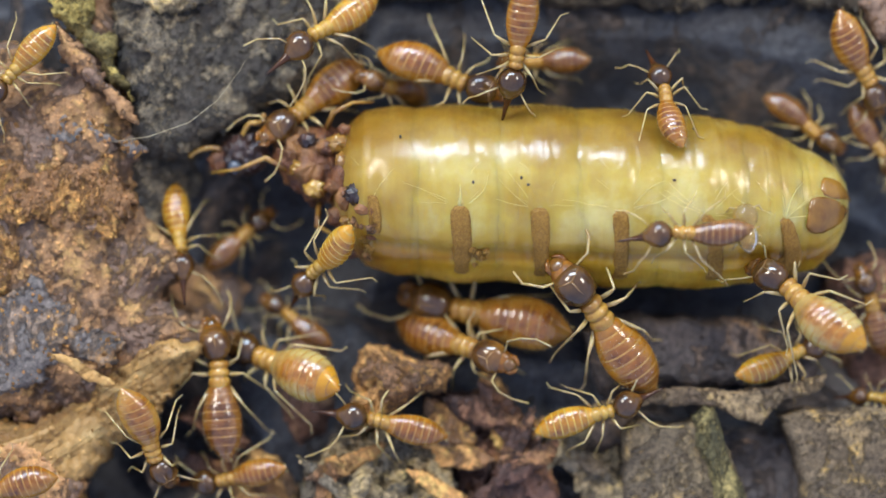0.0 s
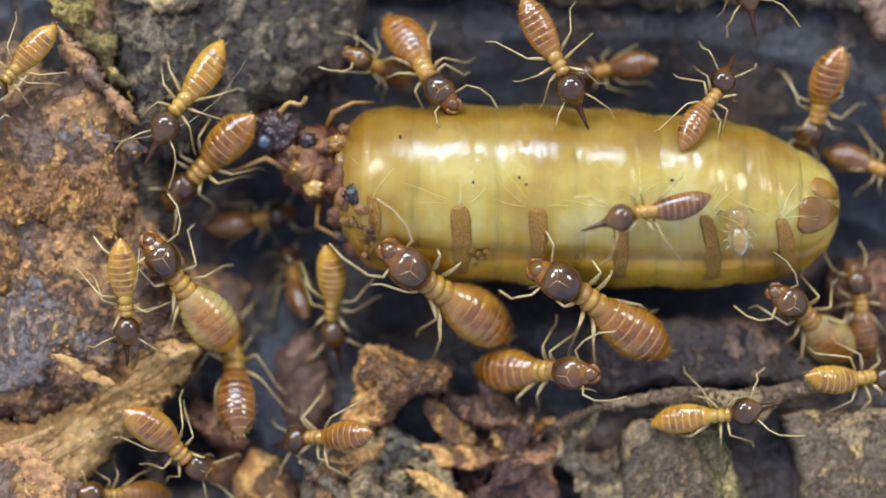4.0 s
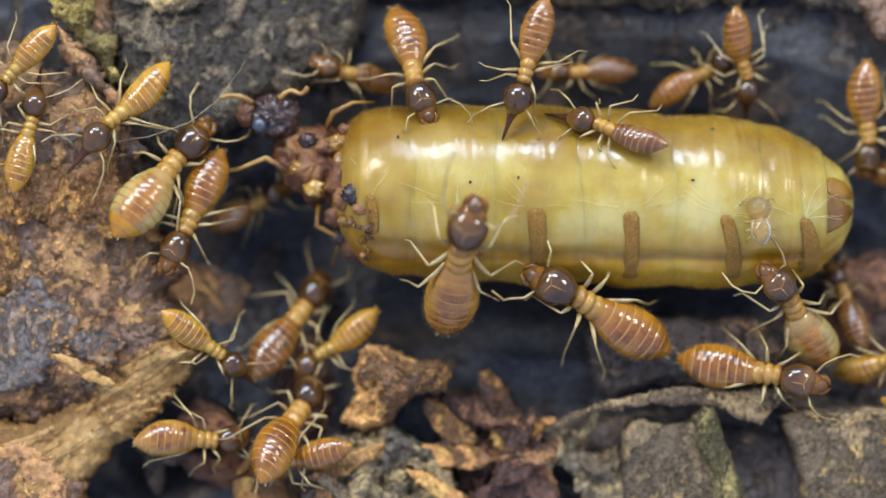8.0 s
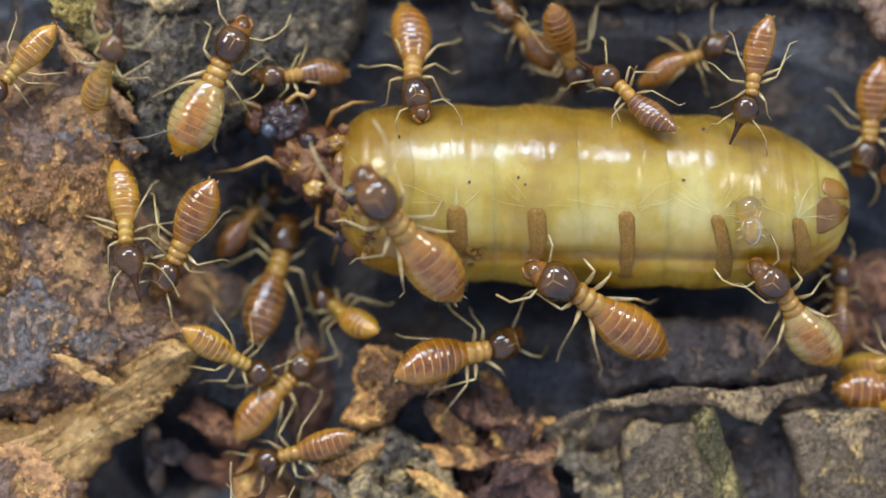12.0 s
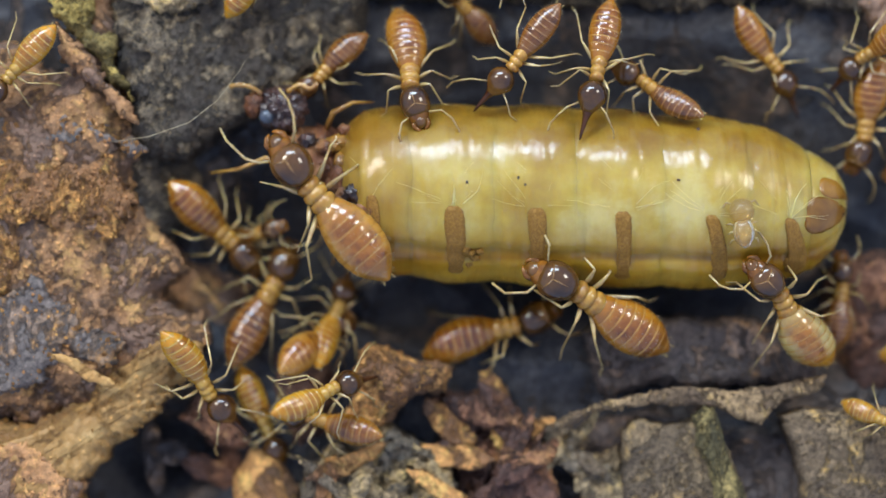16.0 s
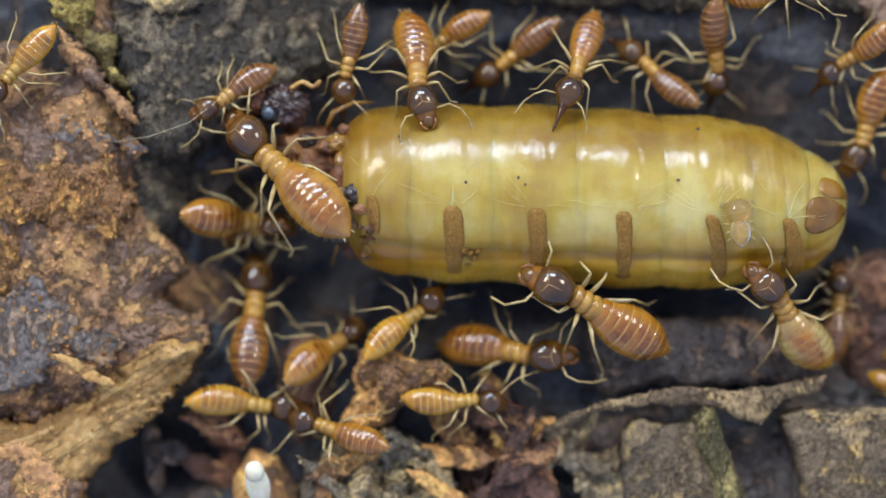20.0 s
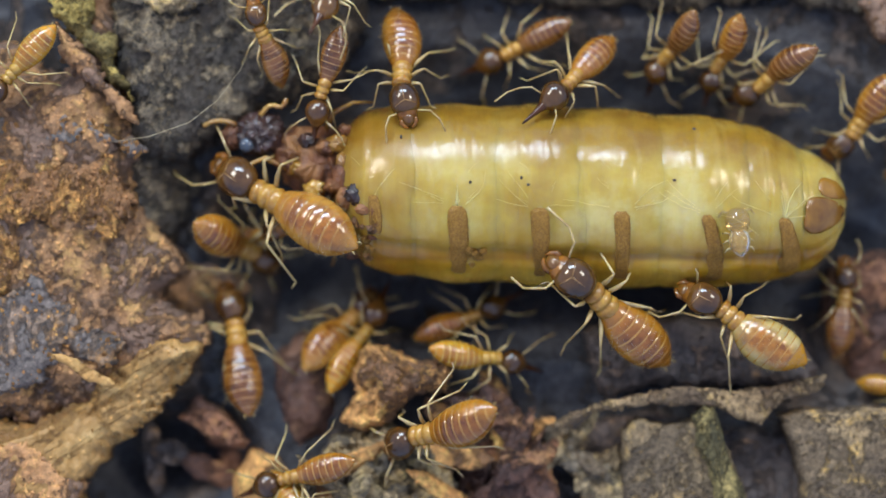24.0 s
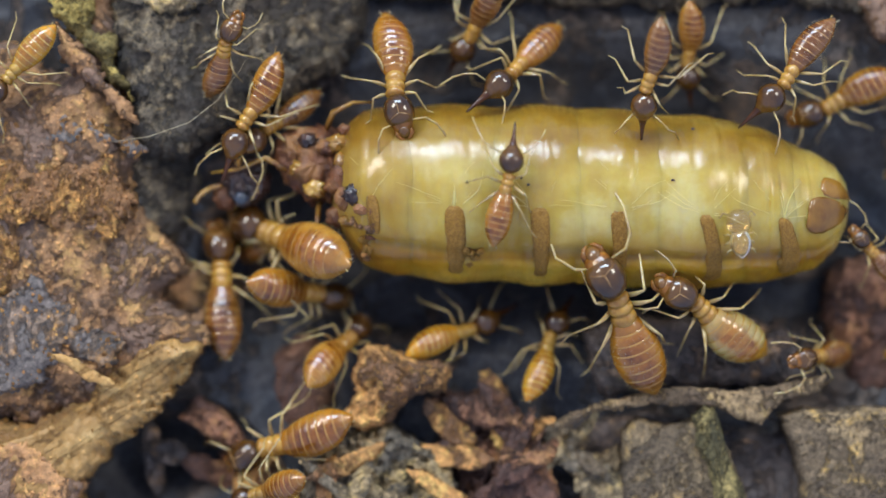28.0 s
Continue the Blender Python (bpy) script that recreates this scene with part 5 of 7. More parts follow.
def motions():
    walk(a1, [(0, at(-18.10, 8.34, 1.28, -131, -4)), (28, at(-18.10, 8.34, 1.28, -131, -4))])
    walk(a2, [(0, at(-4.76, 9.91, -0.29, -151, 19)), (1, at(-5.67, 9.18, 0.22, -136, 25)), (2, at(-6.58, 9.07, 0.40, -127, 25)), (3, at(-8.48, 7.54, 0.07, -129, 0)), (3.5, at(-10.19, 7.02, 0.13, -128, 2)), (5.5, at(-11.34, 7.42, 0.40, -148, 12)), (6, at(-11.24, 6.95, 0.21, -138, 4)), (7, at(-12.01, 6.57, 0.23, -139, 3)), (8, at(-13.50, 6.29, 1.02, -141, 9)), (9, at(-13.90, 5.01, 1.29, -117, 2)), (10, at(-13.76, 2.83, 0.82, -88, 21)), (11, at(-13.58, 1.76, 0.25, -84, 5)), (12, at(-13.85, 1.53, 0.58, -88, 14)), (12.5, at(-14.06, 1.07, 1.06, -88, 18)), (14.5, at(-12.87, -3.05, 1.04, -52, 14)), (15, at(-11.88, -4.65, 0.74, -77, -20)), (16, at(-11.02, -4.91, 0.51, -63, -24)), (17, at(-10.16, -5.69, -0.24, -45, -32)), (18, at(-9.45, -5.84, -0.98, -26, -21)), (19, at(-9.47, -5.33, -0.50, -4, -29)), (20, at(-9.48, -6.69, -1.43, -12, -18)), (21, at(-8.16, -7.06, -0.80, 21, -34)), (21.5, at(-7.38, -6.96, -0.54, 29, -39)), (22.75, at(-6.84, -9.28, -0.26, -15, 4)), (24, at(-6.31, -11.61, 0.02, -59, 48)), (28, at(-6.30, -12.38, -0.04, -63, 43))])
    walk(a3, [(0, at(-5.62, 6.72, -1.80, -139, 18)), (1, at(-6.86, 6.39, -1.32, -156, 22)), (2, at(-6.70, 6.19, -1.05, -126, 7)), (3, at(-8.56, 4.78, -0.59, -144, -1)), (3.5, at(-9.29, 4.67, -0.63, -139, -15)), (5.5, at(-10.35, 3.91, -0.87, -125, -22)), (6, at(-10.11, 3.96, -0.81, -117, -22)), (7, at(-10.62, 3.40, -1.13, -106, -22)), (8, at(-10.83, 2.07, -0.48, -112, 10)), (9, at(-10.60, 1.31, -2.28, -90, -22)), (10, at(-11.31, 0.70, -2.49, -74, -7)), (11, at(-11.49, 0.70, -2.36, -75, -4)), (12, at(-10.96, 1.14, 0.68, -116, -15)), (12.5, at(-11.00, 0.96, 0.40, -109, -17)), (14.5, at(-10.69, 1.16, -1.97, -80, -30)), (15, at(-10.22, 1.71, -2.36, -78, -22)), (16, at(-10.78, 1.54, -2.25, -44, -19)), (17, at(-10.99, 2.10, -1.83, -23, -32)), (18, at(-10.63, 1.73, -1.93, 2, -34)), (19, at(-10.51, 1.41, -2.04, 7, -33)), (20, at(-10.13, 1.35, -2.04, -5, -34)), (21, at(-10.17, 1.35, -1.70, -7, -48)), (21.5, at(-10.27, 1.19, -1.72, -17, -48)), (23.5, at(-10.14, 0.71, -1.71, -29, -48)), (24, at(-10.15, 0.65, -1.71, -27, -48)), (25, at(-9.94, -0.12, -1.70, -25, -48)), (26, at(-8.66, -0.75, -1.66, -30, -48)), (27, at(-7.97, -1.42, -1.83, -17, -40)), (28, at(-7.40, -1.74, -1.82, -8, -40))])
    walk(a4, [(0, at(-6.20, -5.48, -1.00, 161, -33)), (1, at(-6.76, -6.01, -1.73, 135, -17)), (2, at(-8.20, -5.25, -2.20, 122, -12)), (3, at(-9.43, -3.59, -2.49, 117, -7)), (3.5, at(-10.15, -2.92, -1.36, 127, 22)), (5.5, at(-12.63, -0.15, 0.85, 128, 22)), (6, at(-12.31, 0.09, 0.95, 112, 26)), (7, at(-12.89, 0.64, 0.16, 85, -40)), (8, at(-12.82, 2.40, 0.39, 54, -16)), (9, at(-11.62, 3.92, -0.07, 35, -4)), (10, at(-10.52, 5.85, 1.00, 59, 30)), (11, at(-10.89, 6.89, 1.03, 87, 25)), (12, at(-10.40, 6.57, 0.30, 65, 4)), (12.5, at(-10.01, 7.32, 0.42, 57, -2)), (15, at(-8.99, 12.69, 1.78, 63, 45)), (16, at(-7.90, 15.02, 1.65, 62, 40)), (28, at(-7.89, 15.74, 1.72, 62, 40))])
    walk(a5, [(0, at(-0.47, 8.05, -1.37, -27, 3)), (1, at(0.10, 8.10, -1.50, -43, 31)), (2, at(0.13, 7.83, -1.08, -43, 30)), (3, at(0.07, 8.01, -1.10, -45, 30)), (3.5, at(-0.43, 8.34, -1.10, -56, 32)), (5.5, at(-1.58, 8.20, -0.55, -72, 27)), (6, at(-1.34, 8.43, -0.61, -81, 28)), (7, at(-1.21, 8.17, -0.50, -84, 30)), (8, at(-1.37, 8.28, -0.59, -82, 27)), (9, at(-1.15, 8.23, -0.52, -84, 30)), (10, at(-1.18, 8.37, -0.60, -91, 27)), (11, at(-1.26, 8.40, -0.67, -91, 30)), (12, at(-1.31, 8.38, -0.64, -91, 30)), (15, at(-1.38, 8.22, -0.54, -89, 30)), (16, at(-1.46, 8.10, -0.27, -88, 27)), (17, at(-1.21, 8.26, -0.55, -88, 30)), (18, at(-1.32, 8.20, -0.64, -93, 32)), (19, at(-1.44, 8.07, -0.56, -95, 32)), (20, at(-1.13, 8.03, -0.24, -88, 30)), (21, at(-1.30, 8.13, -0.49, -88, 30)), (23.5, at(-1.59, 8.13, -0.47, -89, 30)), (24, at(-1.77, 8.14, -0.46, -93, 30)), (25, at(-1.59, 8.18, -0.51, -91, 30)), (26, at(-1.79, 8.25, -0.58, -99, 27)), (27, at(-2.27, 7.96, -0.04, -94, 24)), (28, at(-2.08, 7.81, 0.19, -90, 24))])
    walk(a6, [(0, at(3.35, 9.63, 2.03, -97, -19)), (1, at(3.35, 9.14, 2.41, -84, -14)), (2, at(4.19, 9.15, 2.26, -73, -16)), (3, at(4.37, 9.05, 1.66, -62, -8)), (3.5, at(4.48, 8.99, 1.36, -60, -2)), (5.5, at(4.39, 8.98, 1.76, -65, -7)), (6, at(4.42, 9.03, 2.41, -73, -14)), (7, at(3.80, 8.83, -0.55, -96, 28)), (8, at(3.86, 8.77, 2.02, -104, -4)), (9, at(4.29, 10.39, -1.20, -109, -46)), (10, at(4.51, 11.68, -0.58, -105, -34)), (11, at(4.63, 10.66, -1.05, -82, -44)), (12, at(5.08, 9.87, -1.32, -66, -46)), (12.5, at(5.48, 9.71, -1.41, -63, -45)), (14.5, at(7.74, 9.37, 2.35, -96, -17)), (15, at(7.16, 9.35, 1.90, -99, -10)), (16, at(6.88, 8.62, 0.87, -100, 13)), (17, at(7.30, 8.30, -0.33, -103, 29)), (18, at(6.84, 8.39, -0.13, -103, 25)), (19, at(6.60, 8.35, -0.39, -106, 27)), (20, at(6.03, 8.34, -0.40, -107, 29)), (21, at(6.82, 8.16, -0.48, -107, 32)), (21.5, at(7.15, 7.91, -0.25, -108, 30)), (23.5, at(6.01, 7.42, -0.21, -136, 27)), (24, at(5.96, 7.74, -0.52, -133, 30)), (25, at(4.64, 8.33, -0.67, -127, 26)), (26, at(4.09, 7.92, -0.68, -134, 30)), (27, at(3.76, 8.02, -0.54, -123, 30)), (28, at(3.57, 8.32, -0.97, -133, 29))])
    walk(a7, [(0, at(7.07, 14.86, 0.35, -141, 41)), (12, at(6.32, 14.35, 0.50, -135, 48)), (14.5, at(4.57, 9.62, -1.98, -113, -40)), (15, at(4.51, 10.32, -1.99, -121, -31)), (16, at(3.87, 9.10, 1.04, -126, -8)), (17, at(4.13, 8.92, -0.65, -141, 1)), (18, at(4.01, 8.32, -0.43, -132, 21)), (19, at(3.62, 8.53, 0.33, -134, 7)), (20, at(3.83, 9.25, -2.45, -141, -19)), (21, at(3.65, 9.35, -1.89, -135, -13)), (21.5, at(3.47, 8.46, 0.77, -127, 9)), (23.5, at(4.27, 9.72, -2.34, -153, -17)), (24, at(4.18, 9.46, -2.29, -152, -20)), (25, at(3.16, 10.44, -1.86, -164, -16)), (26, at(2.49, 9.69, -2.06, -151, -25)), (27, at(1.38, 9.91, -1.34, -144, -33)), (28, at(1.93, 10.86, -1.07, -117, -40))])
    walk(a8, [(0, at(5.15, 8.51, -2.95, -178, -18)), (1, at(6.05, 8.45, -3.13, -172, -6)), (2, at(7.89, 8.33, -3.22, -169, -7)), (3, at(8.18, 8.33, -3.11, -167, -21)), (3.5, at(8.31, 8.25, -2.86, -168, -28)), (5.5, at(8.06, 8.33, -3.17, -172, -5)), (6, at(7.71, 8.26, -3.17, -174, -3)), (7, at(7.07, 7.97, -3.50, -176, -1)), (8, at(6.98, 8.06, -3.34, -177, -1)), (9, at(5.29, 7.85, -3.56, -176, 0)), (10, at(3.77, 8.17, -3.55, -182, 3)), (11, at(3.42, 8.66, -3.33, -195, 9)), (12, at(3.91, 9.46, -2.93, -226, 16)), (12.5, at(3.71, 9.55, -2.54, -228, 33)), (14.5, at(2.10, 10.48, -2.12, -225, 27)), (15, at(1.57, 10.68, -2.09, -215, 27)), (16, at(1.10, 10.65, -2.05, -226, 32)), (17, at(0.36, 12.42, -0.65, -217, 16)), (28, at(-0.59, 14.27, -0.74, -207, -16))])
    walk(a9, [(0, at(9.82, 5.55, 1.27, 95, -33)), (1, at(10.20, 5.44, 1.37, 90, -34)), (2, at(10.51, 5.34, 1.78, 78, -22)), (3, at(10.85, 5.40, 1.66, 63, -22)), (3.5, at(10.97, 5.44, 1.66, 60, -22)), (5.5, at(11.24, 6.87, -1.98, 13, -14)), (6, at(11.66, 6.94, -1.95, 14, -12)), (7, at(11.46, 7.51, -2.93, 22, 13)), (8, at(11.07, 7.62, -2.97, 24, 11)), (9, at(10.88, 7.93, -2.98, 0, 9)), (10, at(10.26, 8.30, -2.86, 0, 7)), (11, at(10.41, 8.51, -2.24, 9, 32)), (12, at(10.66, 8.43, -2.75, 19, 16)), (12.5, at(11.16, 8.88, -2.11, 17, 29)), (13.17, at(13.88, 8.91, -1.50, -39, 6)), (13.83, at(16.60, 8.93, -0.89, -96, -17)), (14.5, at(19.32, 8.96, -0.27, -152, -40)), (16, at(19.73, 9.26, -0.27, -146, -38)), (18, at(19.22, 9.57, -0.21, -149, -40)), (19, at(19.25, 9.48, -0.24, -145, -38)), (20, at(18.99, 9.01, -0.77, -149, -33)), (21, at(18.17, 9.01, -1.09, -148, -30)), (21.5, at(18.07, 8.95, -1.27, -152, -28)), (24, at(12.98, 9.33, -1.48, -121, -41)), (25, at(13.09, 9.45, -1.35, -128, -43)), (26, at(12.38, 9.61, -1.75, -113, -33)), (27, at(11.68, 9.85, -1.68, -102, -38)), (28, at(11.18, 9.76, -1.99, -97, -32))])
    walk(a10, [(0, at(11.30, 0.63, 3.24, 176, -6)), (1, at(10.50, 1.52, 3.41, 155, -14)), (2, at(10.49, 1.49, 3.92, 175, -21)), (3, at(9.55, 1.26, 2.86, 186, 0)), (3.5, at(9.59, 1.45, 2.89, 186, 1)), (5.5, at(8.60, 1.95, 3.38, 176, 20)), (6, at(8.36, 1.98, 2.95, 172, 1)), (7, at(7.93, 3.88, 2.64, 167, -2)), (8, at(8.06, 4.78, 1.96, 154, -21)), (9, at(8.06, 6.23, 0.59, 143, -22)), (10, at(7.94, 6.48, 0.62, 134, -22)), (11, at(7.98, 6.47, 0.62, 132, -22)), (12, at(8.75, 6.02, 0.99, 132, -22)), (12.5, at(8.95, 6.13, 0.80, 137, -22)), (14.5, at(8.94, 6.54, -0.74, 133, -43)), (15, at(9.77, 6.90, -1.44, 142, -27)), (16, at(9.90, 6.48, 0.15, 140, -22)), (17, at(10.11, 6.66, 0.07, 134, -25)), (18, at(9.56, 6.46, 0.26, 126, -33)), (19, at(9.80, 7.04, -1.08, 129, -29)), (20, at(9.97, 7.31, -1.71, 132, -18)), (21, at(11.42, 7.91, -1.97, 166, -20)), (21.5, at(11.89, 7.66, -1.23, 165, -36)), (24, at(10.85, 9.60, -1.37, 229, -46)), (24.5, at(10.66, 8.95, -1.78, 295, -6)), (25, at(10.47, 8.31, -2.19, 362, 34)), (26, at(9.69, 8.74, -1.99, 360, 34)), (26.5, at(9.59, 8.72, 0.15, 305, 7)), (27, at(9.50, 8.69, 2.29, 251, -20)), (28, at(9.20, 8.31, 2.82, 252, -25))])
    walk(a11, [(0, at(13.44, 15.34, 0.69, -53, 48)), (3, at(13.47, 14.58, 0.63, -59, 45)), (5.5, at(11.31, 9.94, -0.73, -69, -48)), (6, at(12.98, 9.76, -0.49, -59, -43)), (7, at(13.19, 9.17, -1.50, -63, -19)), (8, at(13.06, 9.19, -1.36, -70, -26)), (9, at(13.45, 8.28, 0.82, -79, 0)), (10, at(13.11, 7.70, -0.59, -92, 30)), (11, at(13.37, 7.90, 0.30, -84, 17)), (12, at(13.50, 8.19, 1.95, -96, -8)), (12.5, at(12.67, 8.25, 1.54, -107, -1)), (14.5, at(12.91, 8.39, 0.96, -77, -3)), (15, at(12.78, 8.70, 0.42, -71, -1)), (16, at(14.00, 9.13, -1.52, -49, -10)), (17, at(14.00, 9.20, -1.52, -28, -2)), (18, at(14.55, 9.48, -1.01, -9, 23)), (19, at(15.50, 9.72, -1.60, -11, -3)), (20, at(14.55, 11.32, -0.04, 12, 30)), (21, at(14.50, 12.77, 0.32, 12, 30)), (28, at(14.49, 14.49, 0.40, 4, 32))])
    walk(a12, [(0, at(9.54, 16.59, 0.36, -82, 37)), (17, at(10.04, 14.61, 0.36, -82, 37)), (18, at(10.74, 10.62, -1.20, -81, -28)), (19, at(10.75, 10.43, -1.26, -73, -28)), (20, at(11.95, 9.76, -1.39, -78, -34)), (21, at(12.97, 9.69, -1.32, -82, -32)), (21.5, at(12.89, 9.44, -1.37, -81, -31)), (23.5, at(16.40, 9.22, -0.80, -127, -40)), (24, at(15.36, 8.39, -1.09, -136, -42)), (25, at(16.43, 9.17, -1.71, -125, -18)), (26, at(15.50, 9.21, -1.72, -142, -12)), (27, at(15.73, 8.99, -1.76, -138, -14)), (28, at(15.58, 8.37, 0.83, -121, -0))])
    walk(a13, [(0, at(18.16, 8.81, -1.37, -56, -19)), (1, at(17.95, 8.86, -1.21, -56, -25)), (2, at(17.14, 9.40, -0.85, -73, -41)), (3, at(16.87, 9.04, -1.12, -108, -35)), (3.5, at(16.80, 7.99, -1.21, -101, -34)), (5.5, at(18.06, 7.04, -2.08, -97, -10)), (6, at(18.15, 6.95, -2.06, -98, -10)), (7, at(18.54, 6.63, -2.15, -88, -11)), (8, at(18.83, 6.41, -2.15, -80, -11)), (9, at(19.10, 6.41, -2.08, -83, -10)), (10, at(19.10, 6.53, -2.08, -83, -10)), (11, at(19.08, 6.62, -2.08, -84, -9)), (12, at(19.17, 6.50, -2.10, -92, -10)), (15, at(19.10, 6.49, -2.10, -96, -11)), (16, at(19.04, 6.55, -2.10, -95, -11)), (17, at(18.95, 6.52, -1.81, -96, -22)), (18, at(18.95, 6.32, -1.76, -96, -26)), (19, at(19.04, 6.55, -1.70, -97, -24)), (20, at(19.16, 6.34, -2.04, -102, -14)), (21, at(19.12, 6.38, -1.65, -103, -27)), (23.5, at(19.30, 6.68, -1.40, -120, -33)), (24, at(19.23, 6.57, -1.70, -121, -24)), (25, at(18.85, 7.34, -0.99, -156, -40)), (26, at(19.01, 7.29, -1.17, -173, 29)), (27, at(18.40, 7.14, -1.65, -153, -21)), (28, at(18.47, 7.07, -2.02, -149, -8))])
    walk(a14, [(0, at(16.02, 5.97, -2.95, -43, -2)), (1, at(16.28, 5.55, -2.45, -40, 24)), (2, at(16.91, 5.10, -2.42, -39, 27)), (3, at(17.75, 4.56, -3.01, -32, -3)), (6, at(20.77, 3.19, -2.07, -18, 48)), (28, at(21.71, 3.18, -1.70, -18, 48))])
    walk(a15, [(0, at(19.19, 5.12, -2.74, -50, -4)), (1, at(18.89, 5.37, -2.78, -48, -7)), (2, at(19.37, 5.06, -2.72, -47, -3)), (3, at(20.30, 4.97, -2.20, -45, 16)), (6, at(21.84, 4.94, -1.62, -17, 38)), (28, at(22.87, 5.23, -2.03, -17, -26))])
    walk(a16, [(0, at(7.29, -3.65, -0.03, 124, 18)), (1, at(7.38, -3.74, -0.07, 123, 17)), (2, at(7.58, -3.20, 0.25, 122, 19)), (3, at(7.53, -3.30, -0.09, 136, 19)), (3.5, at(7.39, -3.08, -0.12, 140, 19)), (5.5, at(6.99, -2.62, -0.16, 150, 20)), (6, at(7.07, -2.76, -0.22, 149, 18)), (7, at(7.19, -2.81, -0.20, 148, 18)), (8, at(7.14, -2.92, -0.19, 147, 18)), (9, at(7.18, -2.85, -0.13, 145, 19)), (10, at(7.23, -2.67, -0.16, 149, 20)), (11, at(7.13, -2.69, -0.16, 147, 20)), (12, at(7.10, -2.82, -0.16, 144, 19)), (15, at(7.15, -2.75, -0.12, 146, 20)), (16, at(7.13, -2.73, -0.16, 145, 19)), (17, at(7.13, -2.73, -0.16, 145, 19)), (18, at(7.13, -2.73, -0.16, 145, 19)), (19, at(7.08, -2.90, -0.21, 147, 18)), (20, at(7.08, -2.92, -0.19, 147, 17)), (21, at(7.05, -2.92, -0.19, 146, 17)), (23.5, at(7.36, -2.68, 0.19, 134, 22)), (24, at(7.50, -2.88, 0.06, 135, 23)), (25, at(7.40, -2.68, 0.55, 126, 29)), (26, at(8.07, -3.12, 0.16, 130, 25)), (27, at(8.07, -3.11, 0.62, 115, 27)), (28, at(8.00, -3.36, 0.42, 111, 25))])
    walk(a17, [(0, at(16.25, -3.12, 2.32, 132, -26)), (1, at(16.36, -2.99, 2.20, 138, -25)), (2, at(16.37, -3.07, 1.98, 141, -20)), (3, at(16.54, -3.17, -1.45, 137, 44)), (3.5, at(16.44, -3.24, -1.73, 131, 42)), (5.5, at(16.01, -3.19, -1.23, 137, 27)), (6, at(15.43, -3.06, -0.73, 131, 27)), (7, at(14.94, -3.18, -0.36, 129, 23)), (8, at(15.61, -2.96, -0.62, 119, 31)), (9, at(15.74, -2.82, -0.20, 121, 24)), (10, at(15.60, -2.89, -0.29, 120, 27)), (11, at(15.73, -2.89, -0.29, 120, 27)), (12, at(15.55, -3.03, -0.14, 123, 22)), (12.5, at(15.61, -2.85, 0.12, 123, 22)), (15, at(15.18, -3.09, -0.07, 120, 21)), (16, at(15.28, -3.00, -0.07, 121, 22)), (17, at(15.24, -2.98, -0.07, 122, 22)), (18, at(15.03, -2.89, -0.02, 123, 24)), (19, at(15.16, -3.04, -0.39, 123, 27)), (20, at(15.27, -3.15, -0.35, 121, 25)), (21, at(14.93, -3.22, -0.08, 120, 21)), (23.5, at(13.63, -3.70, 0.13, 142, -0)), (24, at(13.55, -3.75, 0.30, 140, -2)), (25, at(12.44, -4.58, -0.62, 172, 0)), (26, at(11.90, -3.42, -0.55, 149, 3)), (27, at(13.04, -3.30, -0.21, 144, 11)), (28, at(11.93, -3.19, -0.30, 137, 21))])
    walk(a20, [(0, at(14.51, -5.19, -0.73, 27, -20)), (1, at(15.08, -5.51, 0.00, 26, -22)), (2, at(14.19, -5.44, -0.13, 30, -33)), (3, at(15.74, -5.44, -0.39, 22, -22)), (3.5, at(16.88, -5.73, -0.03, 8, -22)), (5.5, at(17.98, -5.85, -0.66, 5, -28)), (6, at(18.73, -5.49, -0.88, 17, -25)), (7, at(19.58, -5.89, -1.53, 15, 44)), (8, at(19.62, -5.01, -1.72, 28, 38)), (9, at(20.17, -5.14, -1.63, 32, 38)), (10, at(20.39, -4.75, -1.47, 29, 41)), (11, at(19.64, -4.88, -1.48, 15, 46)), (12, at(19.90, -5.01, -1.52, 20, 45)), (15, at(21.58, -4.49, -1.11, 20, 45)), (28, at(21.96, -4.49, -1.13, 18, 40))])
    walk(a21, [(0, at(6.07, -7.41, 0.21, 14, 2)), (1, at(7.90, -6.81, 0.85, 13, 25)), (2, at(9.56, -6.43, 0.28, 20, 5)), (3, at(10.93, -6.66, 0.23, 10, 8)), (3.5, at(10.94, -6.96, 0.24, 12, 9)), (5.5, at(14.77, -9.25, -0.35, -36, 33)), (6, at(15.72, -9.80, 0.40, 10, 33)), (7, at(18.96, -8.40, 1.70, 14, 43)), (8, at(21.40, -8.04, 1.69, 9, 44)), (28, at(22.48, -8.20, 1.18, 14, -43))])
    walk(a22, [(0, at(0.59, -4.20, -2.21, -17, 34)), (1, at(1.56, -4.23, -2.88, -17, 12)), (2, at(2.93, -4.33, -2.20, -1, 17)), (3, at(3.03, -5.12, -1.44, -6, 30)), (3.5, at(3.52, -5.29, -1.07, 2, 39)), (5.5, at(6.64, -5.47, -0.98, 3, 30)), (6, at(7.81, -5.34, -0.76, 16, 12)), (7, at(10.75, -5.27, -0.80, 1, -1)), (8, at(13.19, -5.33, -0.55, -8, 11)), (9, at(14.20, -5.40, -0.83, -6, -2)), (10, at(15.44, -5.51, -0.38, -4, -21)), (11, at(17.57, -5.81, -0.20, -3, -22)), (12, at(19.84, -6.41, -2.14, -3, -9)), (15, at(22.95, -6.61, -1.34, -3, 25)), (28, at(23.77, -6.86, -1.26, -3, -25))])
